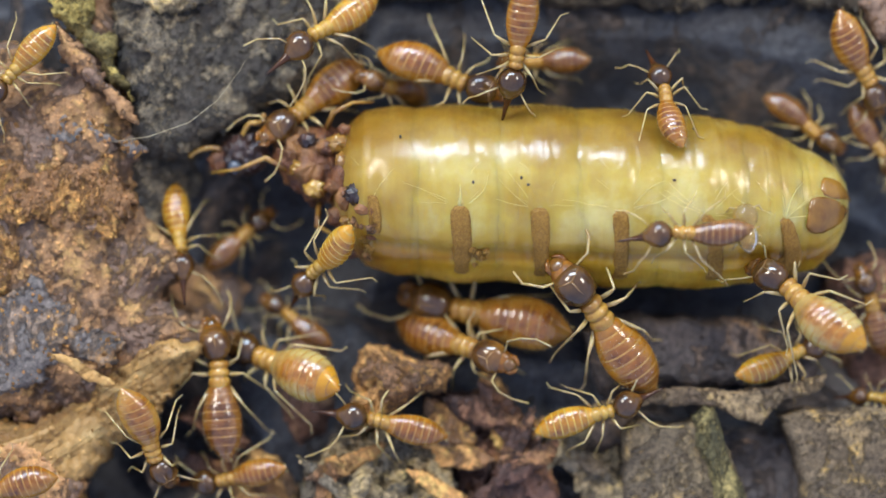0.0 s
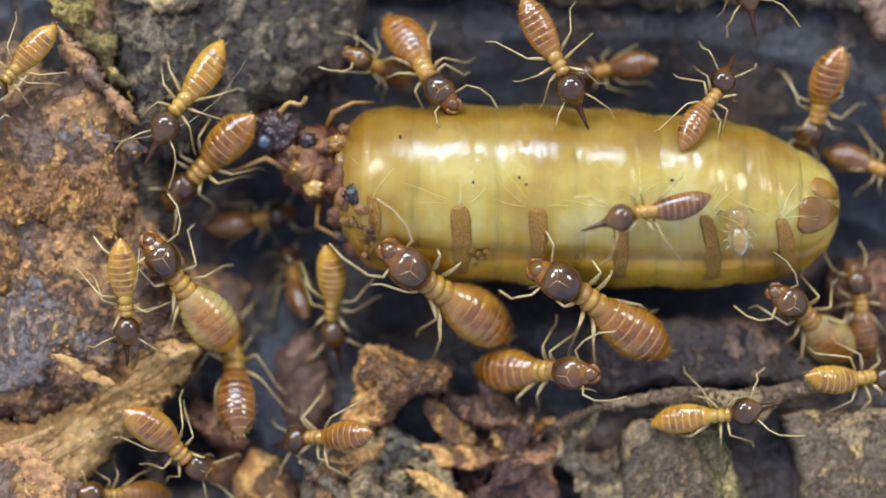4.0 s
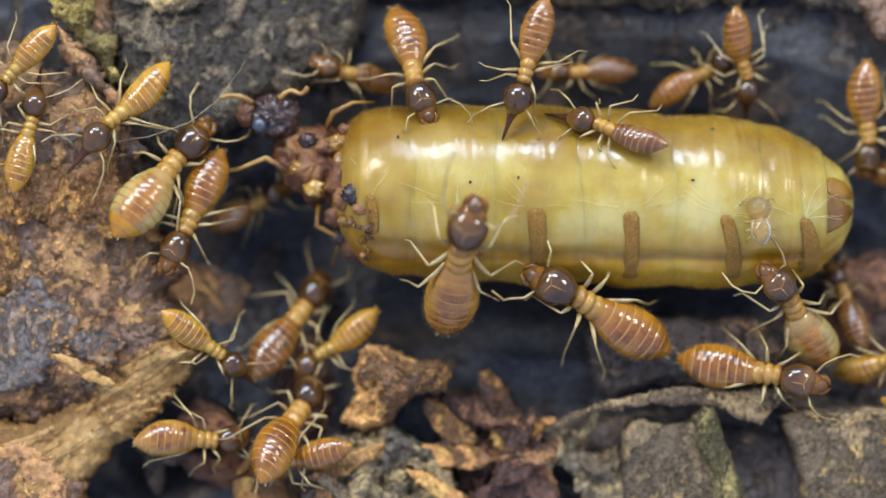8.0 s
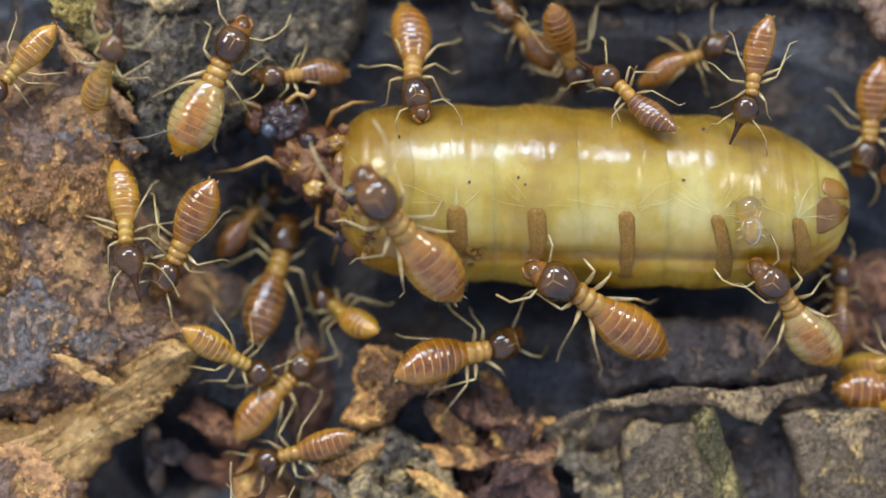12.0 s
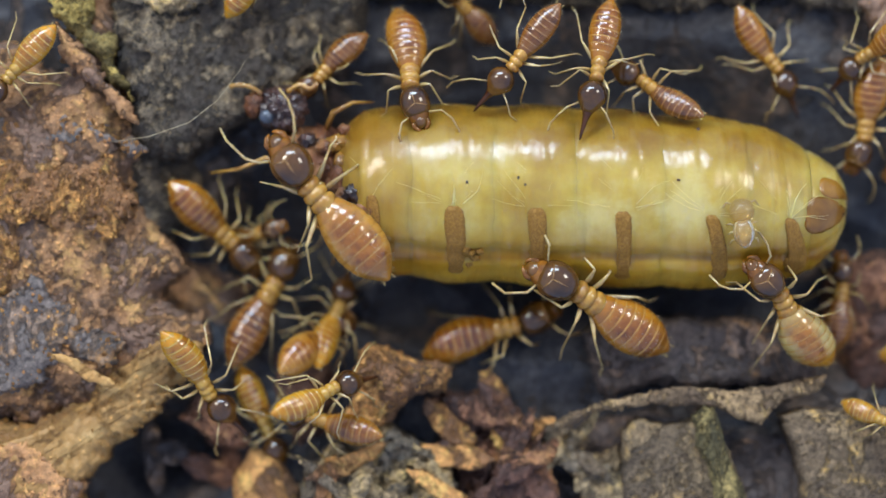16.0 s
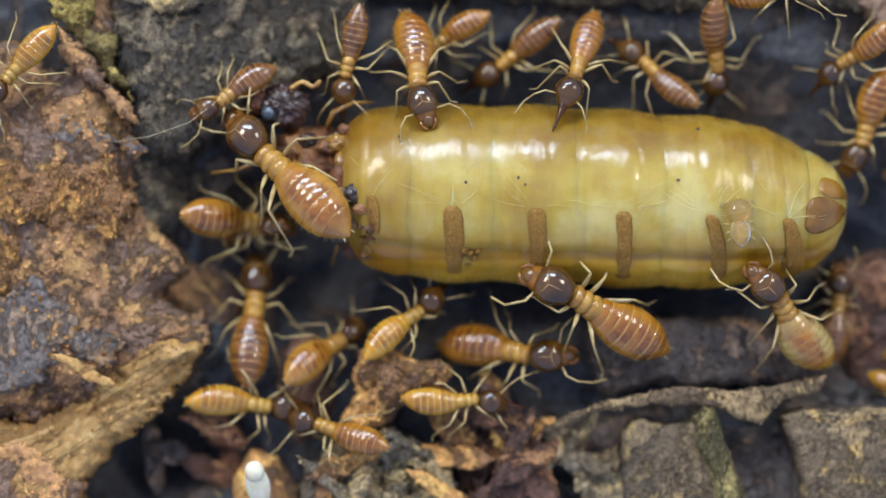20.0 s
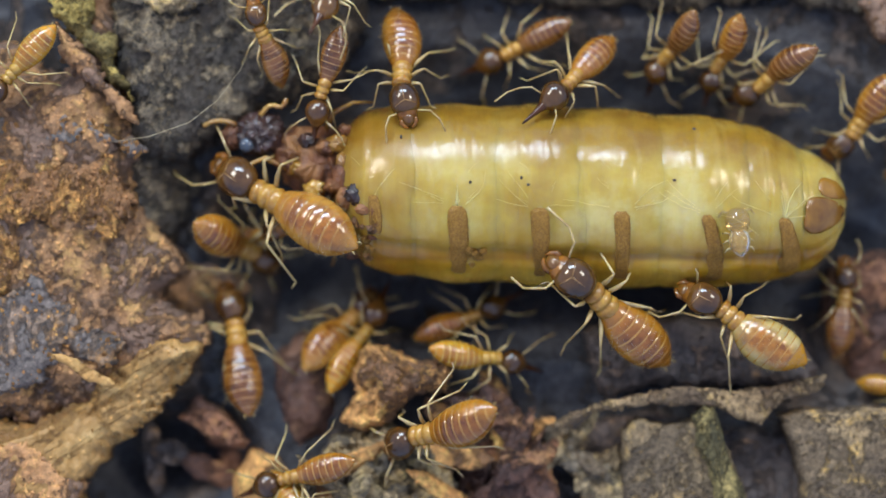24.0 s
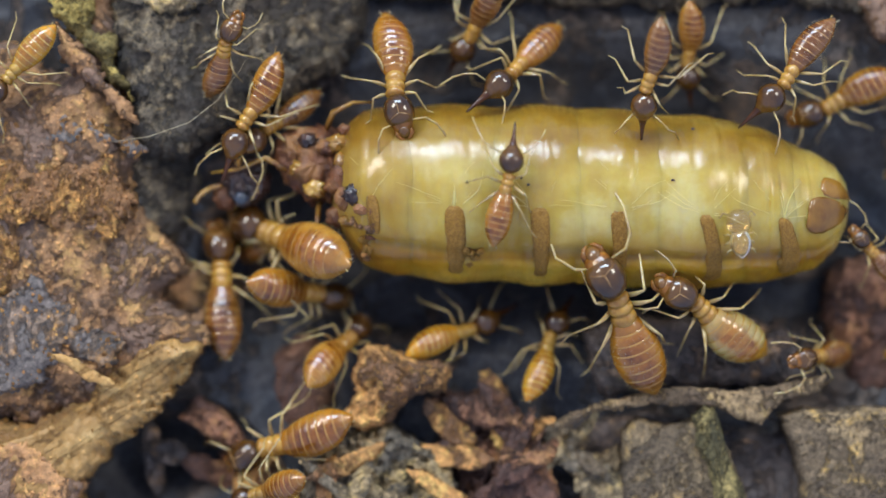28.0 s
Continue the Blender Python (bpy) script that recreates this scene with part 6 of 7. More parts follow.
    walk(a23, [(0, at(2.87, -3.12, -2.58, 170, -12)), (1, at(2.29, -2.14, -0.90, 158, 22)), (2, at(1.15, -1.99, -2.44, 169, 17)), (3, at(0.90, -1.72, -0.75, 161, 23)), (3.5, at(0.52, -2.21, -0.75, 152, 26)), (5.5, at(0.05, -1.14, 0.95, 136, 38)), (6, at(0.12, -1.08, 1.17, 126, 38)), (7, at(0.98, -1.38, 1.36, 94, 48)), (8, at(0.69, -0.56, 1.56, 80, 42)), (9, at(-0.10, 0.15, 2.08, 105, 26)), (10, at(-0.43, 0.02, 1.70, 124, 23)), (11, at(-0.84, 0.80, 2.24, 113, 22)), (12, at(-1.43, 0.45, 2.25, 131, 29)), (12.5, at(-2.16, 0.27, 2.02, 148, 21)), (14.5, at(-3.21, 0.76, 1.83, 143, 3)), (15, at(-3.55, 0.75, 1.69, 142, 3)), (16, at(-4.51, 1.26, 1.38, 132, 6)), (17, at(-4.94, 1.52, 0.91, 138, -9)), (18, at(-5.47, 2.17, 0.75, 140, -16)), (19, at(-5.71, 2.42, 0.64, 140, -19)), (20, at(-6.05, 2.52, 0.42, 138, -16)), (21, at(-6.08, 2.28, 0.03, 138, -11)), (21.5, at(-5.94, 2.35, 0.17, 134, -13)), (23.5, at(-6.08, 1.64, -0.16, 145, -11)), (24, at(-5.99, 1.39, -0.00, 152, -20)), (25, at(-5.76, 1.01, 0.42, 163, -24)), (26, at(-5.95, 0.46, -1.28, 159, -28)), (27, at(-5.63, 0.15, -0.62, 166, -40)), (28, at(-5.60, -0.04, -1.28, 161, -40))])
    walk(a24, [(0, at(-11.83, 0.88, -1.84, -79, 21)), (1, at(-11.67, 0.72, -2.08, -61, -21)), (2, at(-11.63, -0.41, 0.05, -68, -19)), (3, at(-13.65, -0.32, 1.78, -79, -26)), (3.5, at(-14.13, -0.56, 1.83, -90, -18)), (5.5, at(-12.04, -3.50, 0.79, -48, -17)), (6, at(-11.91, -3.10, 0.47, -36, -19)), (7, at(-11.65, -2.59, -0.29, -18, -22)), (8, at(-11.01, -3.72, 0.26, -37, -22)), (9, at(-10.95, -3.75, 0.01, -49, -22)), (10, at(-10.79, -3.53, -0.37, -42, -22)), (11, at(-10.40, -4.08, -0.15, -35, -22)), (12, at(-10.02, -4.34, -0.25, -30, -22)), (12.5, at(-10.20, -4.14, -0.09, -24, -22)), (14.5, at(-9.06, -6.44, -1.46, -29, -20)), (15, at(-8.70, -7.01, -1.36, -24, -27)), (16, at(-8.36, -7.17, -2.80, -65, 0)), (17, at(-8.64, -8.33, -3.40, -82, 0)), (18, at(-8.65, -10.51, -3.00, -85, 0)), (28, at(-8.66, -12.38, -3.00, -85, 0))])
    walk(a25, [(0, at(-13.04, -7.59, 0.82, -75, -22)), (1, at(-13.01, -7.11, 0.91, -62, -22)), (2, at(-12.83, -7.13, 0.80, -56, -22)), (3, at(-12.57, -7.38, 0.80, -44, -22)), (3.5, at(-12.39, -7.78, 0.65, -47, -22)), (5.5, at(-12.48, -8.10, 0.44, -50, -22)), (6, at(-12.03, -8.01, 0.35, -34, -24)), (7, at(-11.59, -7.65, 0.23, -17, -22)), (8, at(-11.70, -8.23, 0.04, -8, -20)), (9, at(-11.66, -8.52, -1.51, 3, -2)), (10, at(-10.75, -8.12, -1.28, 9, 2)), (11, at(-9.77, -8.10, -1.30, 17, -4)), (12, at(-7.93, -6.81, -1.67, 41, -8)), (12.5, at(-7.40, -6.35, -2.12, 54, -10)), (14.5, at(-6.43, -4.65, -2.21, 45, -29)), (15, at(-6.31, -4.22, -2.32, 38, -30)), (16, at(-6.37, -4.53, -1.74, 28, -38)), (17, at(-6.16, -4.77, -1.73, 39, -41)), (18, at(-6.00, -4.78, -1.47, 32, -43)), (19, at(-5.66, -4.40, -2.11, 30, -38)), (20, at(-6.03, -4.89, -1.84, 28, -34)), (21, at(-5.68, -4.41, -2.39, 33, -20)), (21.5, at(-5.43, -4.16, -2.59, 27, -28)), (23.5, at(-5.12, -3.97, -2.60, 38, -15)), (24, at(-5.25, -4.04, -2.70, 39, -25)), (25, at(-5.91, -4.64, -2.23, 47, -13)), (26, at(-6.23, -5.34, -2.14, 45, -8)), (27, at(-5.78, -4.77, -1.61, 42, -45)), (28, at(-5.40, -5.02, -1.60, 39, -41))])
    walk(a26, [(0, at(-4.56, -0.04, 0.65, -140, -38)), (1, at(-4.50, -0.53, 0.03, -118, -45)), (2, at(-4.60, -0.71, -0.44, -113, -48)), (3, at(-4.62, -1.20, -0.93, -106, -31)), (3.5, at(-5.00, -1.42, -1.52, -94, -21)), (5.5, at(-4.29, -2.04, -1.33, -101, -25)), (6, at(-4.64, -3.17, -0.26, -118, -33)), (7, at(-4.21, -3.37, -0.68, -148, -30)), (8, at(-4.30, -4.00, -1.91, -149, -11)), (9, at(-4.34, -4.01, -2.07, -158, -9)), (10, at(-4.04, -3.32, -1.98, -178, -37)), (11, at(-4.01, -3.10, -2.06, -202, -48)), (12, at(-3.75, -3.50, -2.06, -219, -48)), (12.5, at(-3.74, -3.48, -2.03, -204, -48)), (13.5, at(-4.11, -3.83, -1.91, -258, -46)), (14.5, at(-4.48, -4.17, -1.79, -313, -43)), (15, at(-4.95, -4.24, -1.69, -310, -40)), (16, at(-5.36, -3.97, -2.37, -297, -33)), (17, at(-4.65, -3.58, 1.63, -298, -8)), (18, at(-4.47, -4.55, -1.82, -303, -40)), (19, at(-3.95, -3.68, 1.22, -299, -0)), (20, at(-2.33, -3.62, -0.78, -327, -22)), (21, at(-1.55, -2.99, 0.21, -328, 7)), (21.5, at(-1.42, -3.09, 1.00, -328, -4)), (23.5, at(-5.14, -5.77, -2.20, -301, -10)), (24, at(-4.33, -4.79, -2.55, -308, -16)), (25, at(-3.36, -4.28, -0.22, -309, -11)), (26, at(-2.83, -4.21, -0.04, -322, -10)), (27, at(-1.79, -4.28, -0.19, -338, -22)), (28, at(-0.19, -3.98, -2.27, -346, -22))])
    walk(a28, [(0, at(-1.98, -7.80, -0.30, 164, 7)), (1, at(-2.20, -7.84, 0.16, 163, 26)), (2, at(-2.71, -8.00, -0.33, 172, -6)), (3, at(-2.96, -8.19, -0.38, 177, -8)), (3.5, at(-3.63, -8.21, 0.21, 182, -39)), (5.5, at(-5.08, -8.82, -0.47, 187, -22)), (6, at(-5.04, -9.24, 0.49, 200, -31)), (7, at(-5.94, -9.32, -0.31, 199, -12)), (8, at(-5.76, -9.12, -0.31, 192, -15)), (9, at(-5.77, -9.12, -0.34, 195, -13)), (10, at(-5.53, -9.24, -0.28, 198, -14)), (11, at(-5.43, -8.41, -0.78, 182, -13)), (12, at(-5.62, -8.78, -0.63, 195, -15)), (12.5, at(-5.56, -8.60, -0.69, 189, -15)), (14.5, at(-4.45, -8.31, -0.35, 172, -35)), (15, at(-4.57, -8.38, -0.42, 174, -33)), (16, at(-4.35, -7.89, -0.63, 164, -20)), (17, at(-4.38, -7.95, -0.62, 167, -20)), (18, at(-4.39, -8.13, -0.61, 168, -22)), (19, at(-3.40, -8.24, -0.31, 153, -22)), (20, at(-3.98, -8.29, -0.41, 161, -22)), (21, at(-4.26, -8.38, -0.51, 168, -22)), (21.5, at(-4.58, -8.75, -0.35, 178, -23)), (23.5, at(-5.16, -9.15, 0.03, 188, -24)), (24, at(-5.54, -9.75, 0.26, 194, -18)), (25, at(-4.65, -9.89, 1.60, 204, -48)), (26, at(-4.90, -9.99, 1.44, 215, -48)), (27, at(-5.76, -10.00, 1.01, 204, -40)), (28, at(-6.87, -10.36, 0.23, 200, -43))])
    walk(a30, [(0, at(-9.15, -15.34, 0.14, 76, 40)), (10, at(-8.85, -14.31, 0.75, 85, -37)), (12, at(-8.55, -11.97, 0.11, 76, 48)), (13.25, at(-8.02, -9.32, -0.49, 21, 48)), (14.5, at(-7.48, -6.67, -1.09, -34, 48)), (15, at(-7.19, -6.50, -1.03, -21, 48)), (16, at(-6.02, -6.76, 1.82, 30, -30)), (17, at(-4.80, -6.32, -1.11, 47, 40)), (18, at(-3.81, -6.87, 0.07, 11, 22)), (19, at(-1.94, -6.41, 0.43, -14, -3)), (20, at(0.06, -6.76, -0.45, 5, -6)), (21, at(-0.16, -6.02, 0.09, 16, -22)), (21.5, at(-0.22, -5.37, 0.07, 6, -29)), (23.5, at(0.69, -4.61, -1.53, 10, -22)), (24, at(0.98, -4.80, -1.09, -2, -20)), (25, at(2.14, -4.83, -1.49, 25, -30)), (26, at(2.95, -5.54, -1.36, 31, -19)), (27, at(3.90, -6.16, -0.85, 41, -11)), (28, at(4.45, -5.34, -1.76, 76, -22))])
    walk(a31, [(0, at(-8.59, -15.38, 2.20, 82, 46)), (3, at(-8.73, -14.60, 0.66, 82, -38)), (6, at(-8.73, -13.23, 0.53, 82, -38)), (7, at(-7.98, -10.16, 0.03, 66, -48)), (8, at(-7.49, -8.69, -0.16, 53, -40)), (9, at(-6.51, -7.88, -0.64, 45, -46)), (10, at(-5.33, -6.82, -0.61, 37, 46)), (11, at(-2.56, -5.59, 0.37, 29, -4)), (12, at(-0.10, -4.74, -0.21, 7, -22)), (12.5, at(0.40, -4.63, -0.55, 12, -22)), (14.5, at(1.16, -4.08, -2.26, 13, -18)), (15, at(1.54, -3.95, -2.17, 13, -19)), (16, at(1.62, -3.78, -2.86, 11, 0)), (17, at(1.65, -4.14, -2.46, 8, -8)), (18, at(1.82, -4.09, -2.65, 9, -2)), (19, at(2.05, -4.21, -2.26, -7, 22)), (20, at(2.61, -4.45, -2.14, -13, 23)), (21, at(2.07, -5.80, -0.16, -34, 42)), (21.5, at(2.56, -6.11, -0.56, -57, 48)), (22.5, at(2.06, -6.72, -0.16, -101, 44)), (23.5, at(1.57, -7.32, 0.25, -145, 40)), (24, at(0.78, -7.73, 1.20, -167, -33)), (25, at(-0.60, -8.23, -0.25, -190, 20)), (26, at(-1.86, -8.06, -0.50, -185, -5)), (27, at(-4.18, -8.24, -0.44, -174, -5)), (28, at(-6.09, -8.41, -1.09, -167, -16))])
    walk(a32, [(0, at(-8.55, -9.98, -1.23, -166, -18)), (1, at(-9.98, -10.44, -1.66, -169, -22)), (2, at(-10.95, -10.56, -1.73, -180, -11)), (3, at(-11.84, -10.44, 0.94, -188, -6)), (3.5, at(-13.09, -11.01, -1.77, -182, 36)), (5.5, at(-16.30, -9.85, 1.26, -182, 22)), (6, at(-16.63, -9.58, 1.53, -174, 22)), (7, at(-19.23, -10.15, 1.97, -178, 21)), (8, at(-21.74, -10.08, 2.12, -176, -24)), (28, at(-22.75, -10.09, 2.03, -176, 29))])
    walk(a33, [(0, at(-9.86, -6.83, -1.21, 93, -2)), (1, at(-10.34, -6.71, -0.73, 85, 19)), (2, at(-10.40, -6.80, -0.22, 103, 35)), (3, at(-9.84, -6.96, 0.91, 102, -24)), (3.5, at(-9.55, -6.56, -1.22, 101, -30)), (5.5, at(-8.51, -6.53, -1.98, 71, -26)), (6, at(-8.50, -6.07, -2.18, 74, -23)), (7, at(-8.38, -5.19, -2.38, 75, -17)), (8, at(-7.44, -4.15, -2.44, 51, -25)), (9, at(-7.50, -2.63, -2.37, 53, -27)), (10, at(-7.41, -2.12, -1.96, 43, 40)), (11, at(-7.65, -2.26, -2.69, 62, -16)), (12, at(-7.90, -2.13, -2.60, 71, -19)), (12.5, at(-7.89, -2.00, -2.47, 67, -23)), (14.5, at(-8.29, -2.55, -2.92, 64, -10)), (15, at(-8.48, -2.70, -2.85, 62, -10)), (16, at(-8.46, -3.11, -2.74, 60, -10)), (17, at(-8.16, -2.33, -2.94, 76, -9)), (18, at(-8.29, -2.28, -2.94, 76, -9)), (19, at(-8.10, -2.35, -2.94, 72, -9)), (20, at(-8.65, -4.03, -2.53, 83, -18)), (21, at(-8.83, -3.83, -2.42, 96, -23)), (21.5, at(-8.85, -4.09, -2.39, 99, -21)), (23.5, at(-8.54, -5.59, -2.36, 100, -16)), (24, at(-9.08, -5.25, -2.32, 98, -16)), (25, at(-9.53, -4.54, -2.43, 114, -8)), (26, at(-9.85, -3.89, -2.24, 111, -17)), (27, at(-10.27, -3.23, -2.20, 105, -7)), (28, at(-9.94, -2.56, -2.72, 91, -10))])
    walk(a34, [(0, at(-9.58, 0.15, -3.58, 43, -2)), (1, at(-9.66, 0.47, -2.81, 40, 31)), (2, at(-9.91, 0.67, -3.53, 23, -23)), (3, at(-9.13, 0.92, -3.77, 14, -22)), (6, at(-9.66, 1.56, -2.96, 17, -8)), (8, at(-9.22, 1.62, -3.57, 31, -13)), (10, at(-9.25, 1.33, -3.65, 44, -0)), (12, at(-9.16, 0.93, -3.85, 52, 0)), (15, at(-8.42, 0.67, -3.34, 29, 41)), (20, at(-8.54, 0.86, -3.18, 14, 41)), (28, at(-7.91, 0.15, -3.30, 18, 46))])
    walk(a35, [(0, at(-6.34, -3.59, -3.19, 137, -9)), (1, at(-6.36, -3.26, -3.37, 136, -9)), (2, at(-6.44, -3.24, -3.41, 124, -26)), (3, at(-7.04, -2.78, -3.58, 113, -12)), (3.5, at(-7.04, -2.54, -3.76, 112, -33)), (4.75, at(-5.21, -1.15, -3.98, 63, -17)), (6, at(-3.37, 0.24, -4.20, 14, 0)), (10, at(-2.96, 0.40, -4.40, 6, 0)), (28, at(-2.96, 0.40, -4.40, 6, 0))])
    walk(a36, [(0, at(-22.09, 5.40, 1.68, 56, 27)), (3, at(-21.11, 4.91, 1.73, 56, 27)), (6, at(-19.72, 4.24, 1.65, 59, 26)), (7, at(-18.52, 3.66, 1.89, 78, -23)), (8, at(-18.25, 4.33, 1.15, 74, -4)), (9, at(-18.18, 4.54, 1.15, 73, -4)), (10, at(-16.91, 5.25, 1.19, 61, -0)), (11, at(-14.90, 6.24, 2.03, 52, 31)), (12, at(-14.49, 7.67, 2.36, 57, 43)), (12.5, at(-13.64, 8.22, 2.11, 33, -38)), (14.5, at(-10.18, 10.28, 0.41, 54, -6)), (15, at(-9.20, 10.79, 0.31, 54, -3)), (16, at(-8.25, 11.88, 0.57, 50, 16)), (17, at(-7.62, 13.83, 0.76, 53, 23)), (28, at(-7.17, 14.76, 0.17, 55, -3))])
    walk(a37, [(0, at(-2.39, 7.26, -2.44, 174, 46)), (1, at(-2.03, 7.33, -2.44, 183, 48)), (2, at(-1.94, 7.64, -2.40, 191, 42)), (3, at(-2.38, 8.19, -1.65, 215, 48)), (3.5, at(-2.78, 8.12, -1.92, 193, 48)), (4.5, at(-3.24, 8.22, -1.91, 153, 48)), (5.5, at(-3.69, 8.33, -1.90, 114, 48)), (6, at(-3.19, 8.61, -1.85, 93, 46)), (7, at(-3.32, 8.75, -1.95, 93, 40)), (7.5, at(-3.65, 8.28, -2.11, 133, 36)), (8, at(-3.98, 7.82, -2.27, 173, 32)), (9, at(-4.26, 7.51, -2.30, 176, 30)), (10, at(-3.80, 7.31, -2.19, 188, 41)), (11, at(-4.76, 7.65, -1.66, 202, 34)), (12, at(-6.13, 7.77, -0.79, 192, 20)), (12.5, at(-5.99, 7.42, -1.06, 198, 29)), (14.5, at(-5.32, 7.70, -1.84, 212, 15)), (15, at(-5.30, 7.59, -1.82, 205, 20)), (16, at(-4.76, 8.46, -1.06, 229, -4)), (17, at(-5.92, 8.33, -0.49, 213, 11)), (18, at(-6.81, 8.94, -0.28, 204, 8)), (19, at(-7.56, 8.66, -0.04, 194, 7)), (20, at(-8.94, 7.15, 0.04, 219, 3)), (21, at(-9.79, 6.98, -0.08, 208, 1)), (21.5, at(-9.76, 6.92, 0.01, 211, 2)), (23.5, at(-7.79, 8.83, 0.12, 144, 19)), (24, at(-7.66, 8.95, 0.19, 117, 21)), (25, at(-8.39, 8.99, 0.39, 77, -24)), (26, at(-8.67, 9.87, -0.05, 79, -2)), (27, at(-8.84, 10.36, -0.08, 82, -3)), (28, at(-9.60, 8.41, 0.73, 76, 31))])
    walk(a38, [(0, at(-3.34, 16.70, -0.32, -113, 16)), (15, at(-3.33, 15.20, -0.23, -113, 16)), (17, at(-2.96, 13.57, -0.12, -111, 28)), (18, at(-3.20, 11.93, 0.07, -113, 35)), (19, at(-3.77, 9.72, -0.13, -119, 44)), (20, at(-3.96, 9.03, -0.24, -104, -10)), (21, at(-3.98, 8.63, 0.90, -92, -4)), (21.5, at(-4.16, 8.54, 0.88, -94, -7)), (23.5, at(-4.91, 8.30, 0.68, -101, -10)), (24, at(-4.91, 8.00, 0.56, -109, -10)), (25, at(-5.62, 6.72, -0.65, -115, 17)), (26, at(-5.79, 6.65, -0.82, -120, 18)), (27, at(-6.45, 6.60, -1.16, -135, 6)), (28, at(-7.14, 5.74, -1.35, -145, 22))])
    walk(a39, [(0, at(-2.08, 17.07, 0.42, -140, 28)), (21, at(-2.07, 14.83, 0.54, -146, 35)), (24, at(-4.59, 11.22, 0.88, -133, 45)), (25, at(-4.12, 9.93, 0.17, -151, 36)), (26, at(-4.86, 9.05, 0.35, -126, -24)), (27, at(-6.63, 7.59, -0.12, -134, -3)), (28, at(-7.99, 6.62, 0.12, -124, -5))])
    walk(a40, [(0, at(3.63, 16.68, -0.18, -113, 3)), (15, at(3.61, 15.59, 0.55, -121, 39)), (16, at(2.74, 13.86, 0.54, -113, 30)), (17, at(2.27, 11.76, -0.58, -117, -42)), (18, at(2.10, 10.14, -1.35, -124, -40)), (19, at(1.28, 9.97, -1.50, -144, -25)), (20, at(0.56, 9.78, -1.80, -143, -11)), (21, at(-0.15, 10.67, -1.62, -170, -3)), (21.5, at(-0.49, 10.57, -1.21, -169, 2)), (24, at(-2.03, 13.34, 0.82, -171, -28)), (28, at(-3.07, 15.12, 0.38, -171, 36))])
    walk(a41, [(0, at(21.71, -7.00, -0.81, -22, 32)), (12, at(20.83, -7.16, 0.42, -10, 22)), (15, at(19.89, -7.50, 0.82, -17, 30)), (16, at(18.99, -7.39, 0.70, -23, 31)), (17, at(19.28, -7.59, 0.47, -17, 11)), (18, at(18.91, -7.28, 0.50, -25, 20)), (19, at(19.76, -8.04, 0.39, -23, 8)), (20, at(20.58, -6.26, -2.24, -22, 15)), (21, at(19.56, -5.82, -2.58, 19, 9)), (23.5, at(20.23, -6.13, -2.39, 2, 14)), (24, at(20.23, -6.20, -2.38, -5, 14)), (25, at(21.74, -6.29, -1.73, 0, 24)), (28, at(22.24, -6.29, -1.69, 0, 24))])
    walk(a42, [(0, at(-18.57, -10.22, 1.94, -158, -0)), (1, at(-20.64, -11.22, 1.87, -159, -3)), (2, at(-23.18, -11.94, 1.84, -158, -0)), (28, at(-23.68, -12.44, 1.79, -158, -1))])
    walk(a43, [(0, at(19.35, -3.02, -2.27, 104, 15)), (3, at(19.00, -3.01, -2.09, 94, 20)), (6, at(18.43, -3.42, -2.45, 107, -19)), (8, at(18.30, -3.06, -2.36, 104, -24)), (12, at(17.83, -2.98, -2.66, 86, 2)), (15, at(17.84, -2.73, -2.66, 83, 1)), (20, at(17.75, -3.32, -2.93, 83, 1)), (23.5, at(17.27, -2.56, -1.93, 102, 38)), (24, at(17.96, -2.98, -2.66, 83, 5)), (25, at(17.49, -3.66, -2.54, 98, 42)), (26, at(17.63, -3.53, -2.65, 97, 36)), (27, at(17.79, -4.42, -2.77, 124, -43)), (28, at(16.71, -4.77, -1.72, 180, 48))])
    walk(a45, [(0, at(20.09, -6.75, -1.09, 170, -22)), (1, at(20.31, -6.80, -0.80, 172, -16)), (2, at(21.15, -5.81, -2.25, 159, -10)), (3, at(22.41, -5.54, -1.86, 158, -16)), (6, at(25.44, -5.54, -1.83, 158, 16)), (28, at(25.44, -5.54, -1.83, 158, 16))])
    walk(a46, [(0, at(24.99, -0.99, -2.12, 158, 26)), (24, at(24.45, -0.99, -2.00, 158, 26)), (26, at(21.00, -0.74, -2.48, 149, -11)), (27, at(19.44, -0.80, -0.73, 151, 0)), (28, at(19.29, -0.39, -0.88, 137, 19))])
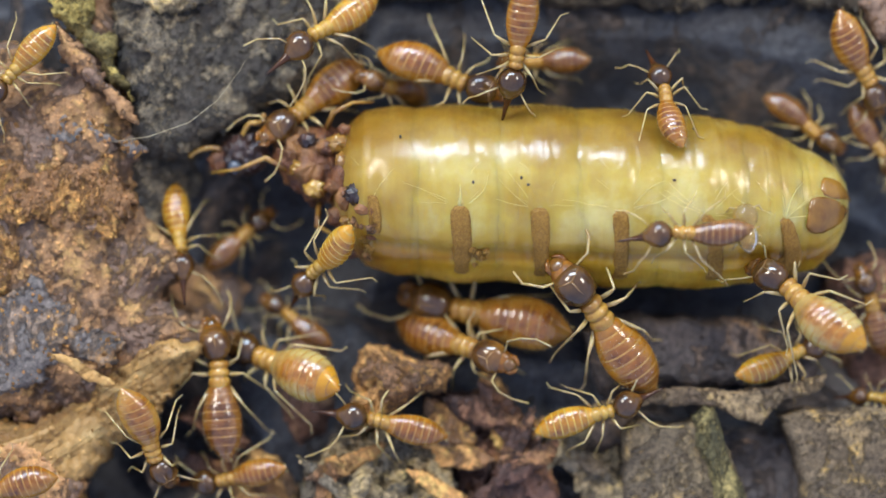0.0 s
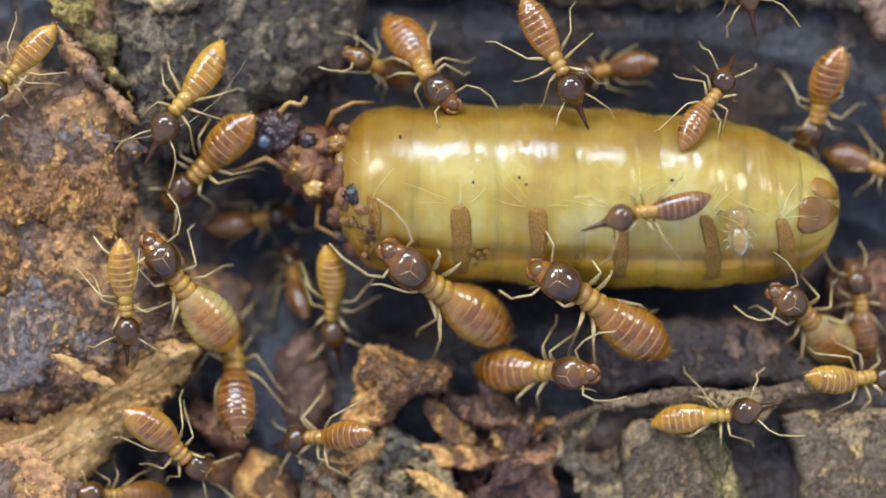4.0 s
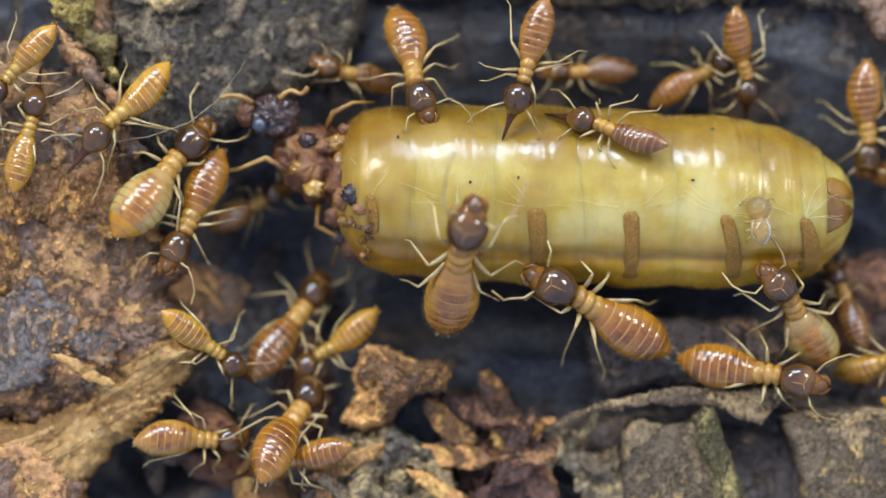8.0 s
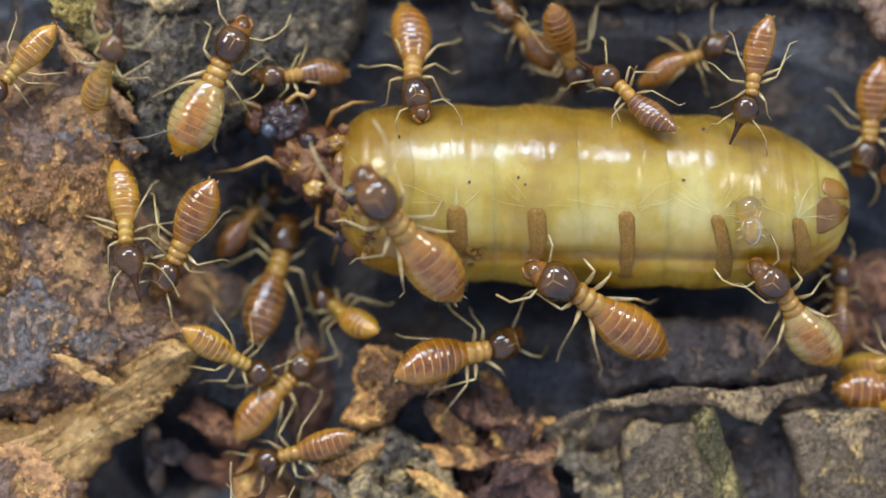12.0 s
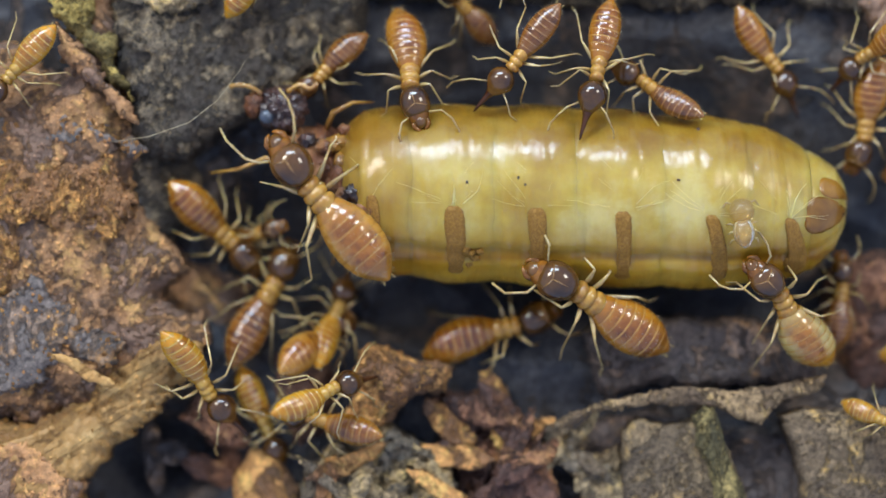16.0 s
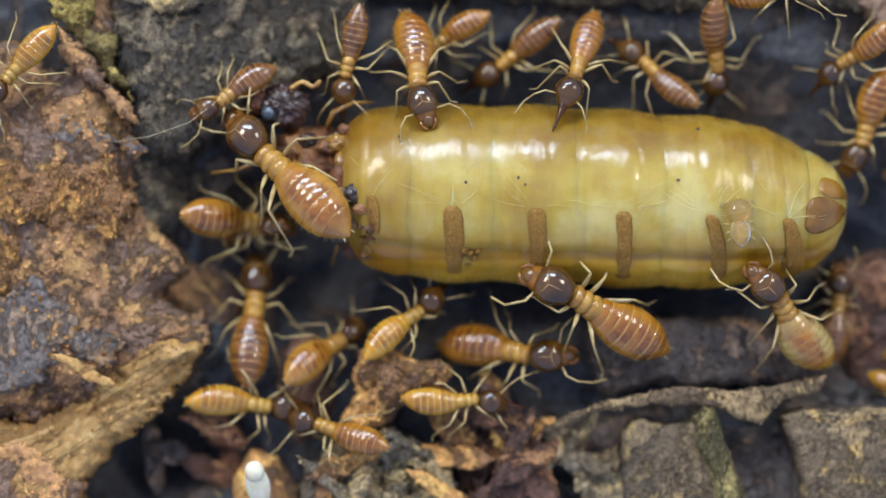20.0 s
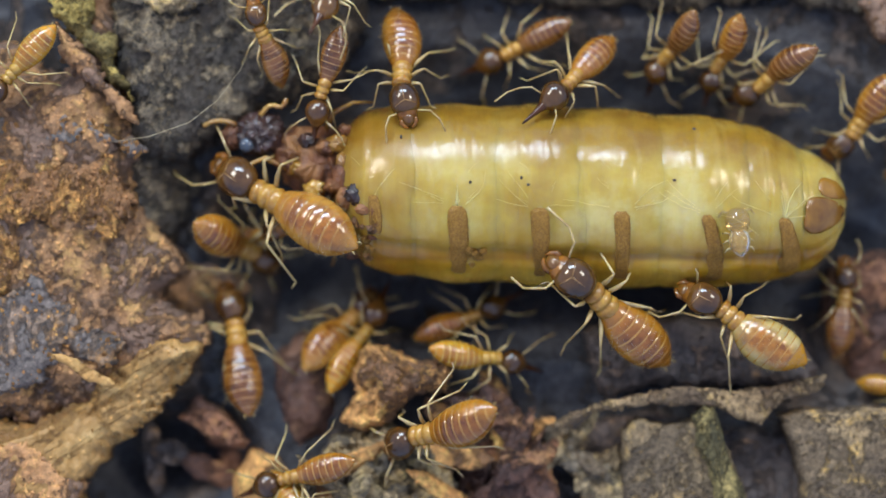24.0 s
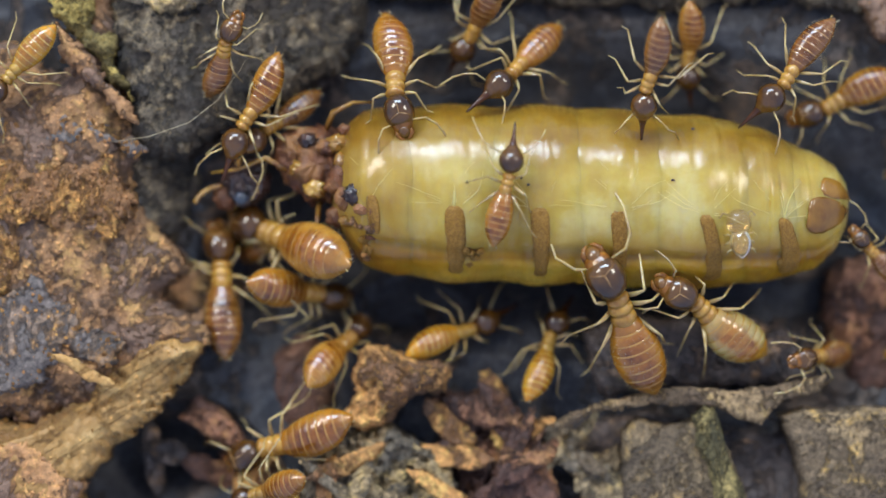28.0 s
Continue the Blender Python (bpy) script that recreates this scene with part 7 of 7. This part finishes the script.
    walk(a47, [(0, at(1.50, 0.54, -4.40, 0, 0)), (18, at(1.50, 0.54, -4.40, 0, 0)), (21, at(1.32, 0.03, -4.00, 0, 0)), (22.5, at(0.71, -2.27, -2.60, 9, 0)), (23.5, at(-0.22, -3.11, -2.31, 24, -11)), (24, at(0.47, -3.34, -3.05, 19, 0)), (25, at(1.39, -3.22, -3.05, 16, 0)), (25.5, at(1.44, -2.21, -1.05, 54, 24)), (26, at(1.48, -1.21, 0.94, 91, 48)), (27, at(2.26, -0.22, 1.83, 66, 31)), (28, at(2.54, 2.01, 2.85, 75, 6))])
    for seg, rows in zip(segments, SHIFTS):
        walk(seg, [(t, at(dx, 0, 0, 0)) for t, dx in rows])
    walk(queen_head, [(t, at(x, y, z, turn)) for t, x, y, z, turn in HEAD_WAY])
    walk(larva, [(0, at(13.09, 0.46, 2.72, 95, -14)), (1, at(12.94, 0.41, 2.72, 95, -14)), (3, at(12.77, 0.36, 2.72, 95, -14)), (6, at(12.65, 0.36, 2.72, 95, -14)), (7, at(12.77, 0.41, 2.72, 95, -14)), (8, at(13.67, 0.78, 2.72, 95, -14)), (9, at(13.77, 0.78, 2.72, 95, -14)), (10, at(13.57, 0.73, 2.72, 95, -14)), (12, at(13.26, 0.78, 2.72, 95, -14)), (15, at(13.04, 0.66, 2.72, 95, -14)), (18, at(12.80, 0.71, 2.72, 95, -14)), (21, at(12.80, 0.61, 2.72, 95, -14)), (24, at(12.75, 0.29, 2.72, 95, -14)), (26, at(12.70, 0.29, 2.72, 95, -14)), (28, at(12.80, 0.22, 2.72, 95, -14))])
    walk(white_larva, [(0, at(-8.52, -16.33, 0.8, 100, 25)), (18, at(-8.52, -15.09, 0.8, 100, 25)), (19.5, at(-8.52, -11.37, 0.8, 100, 25)), (20, at(-8.15, -10.13, 0.8, 100, 25)), (21, at(-6.79, -9.59, 0.8, 80, 25)), (21.5, at(-6.24, -9.44, 0.8, 80, 25)), (22.5, at(-5.55, -11.37, 0.8, 80, 25)), (24, at(-5.55, -16.33, 0.8, 80, 25)), (28, at(-5.55, -17.57, 0.8, 80, 25))])
    for ob in COLONY:
        gait(ob)


motions()
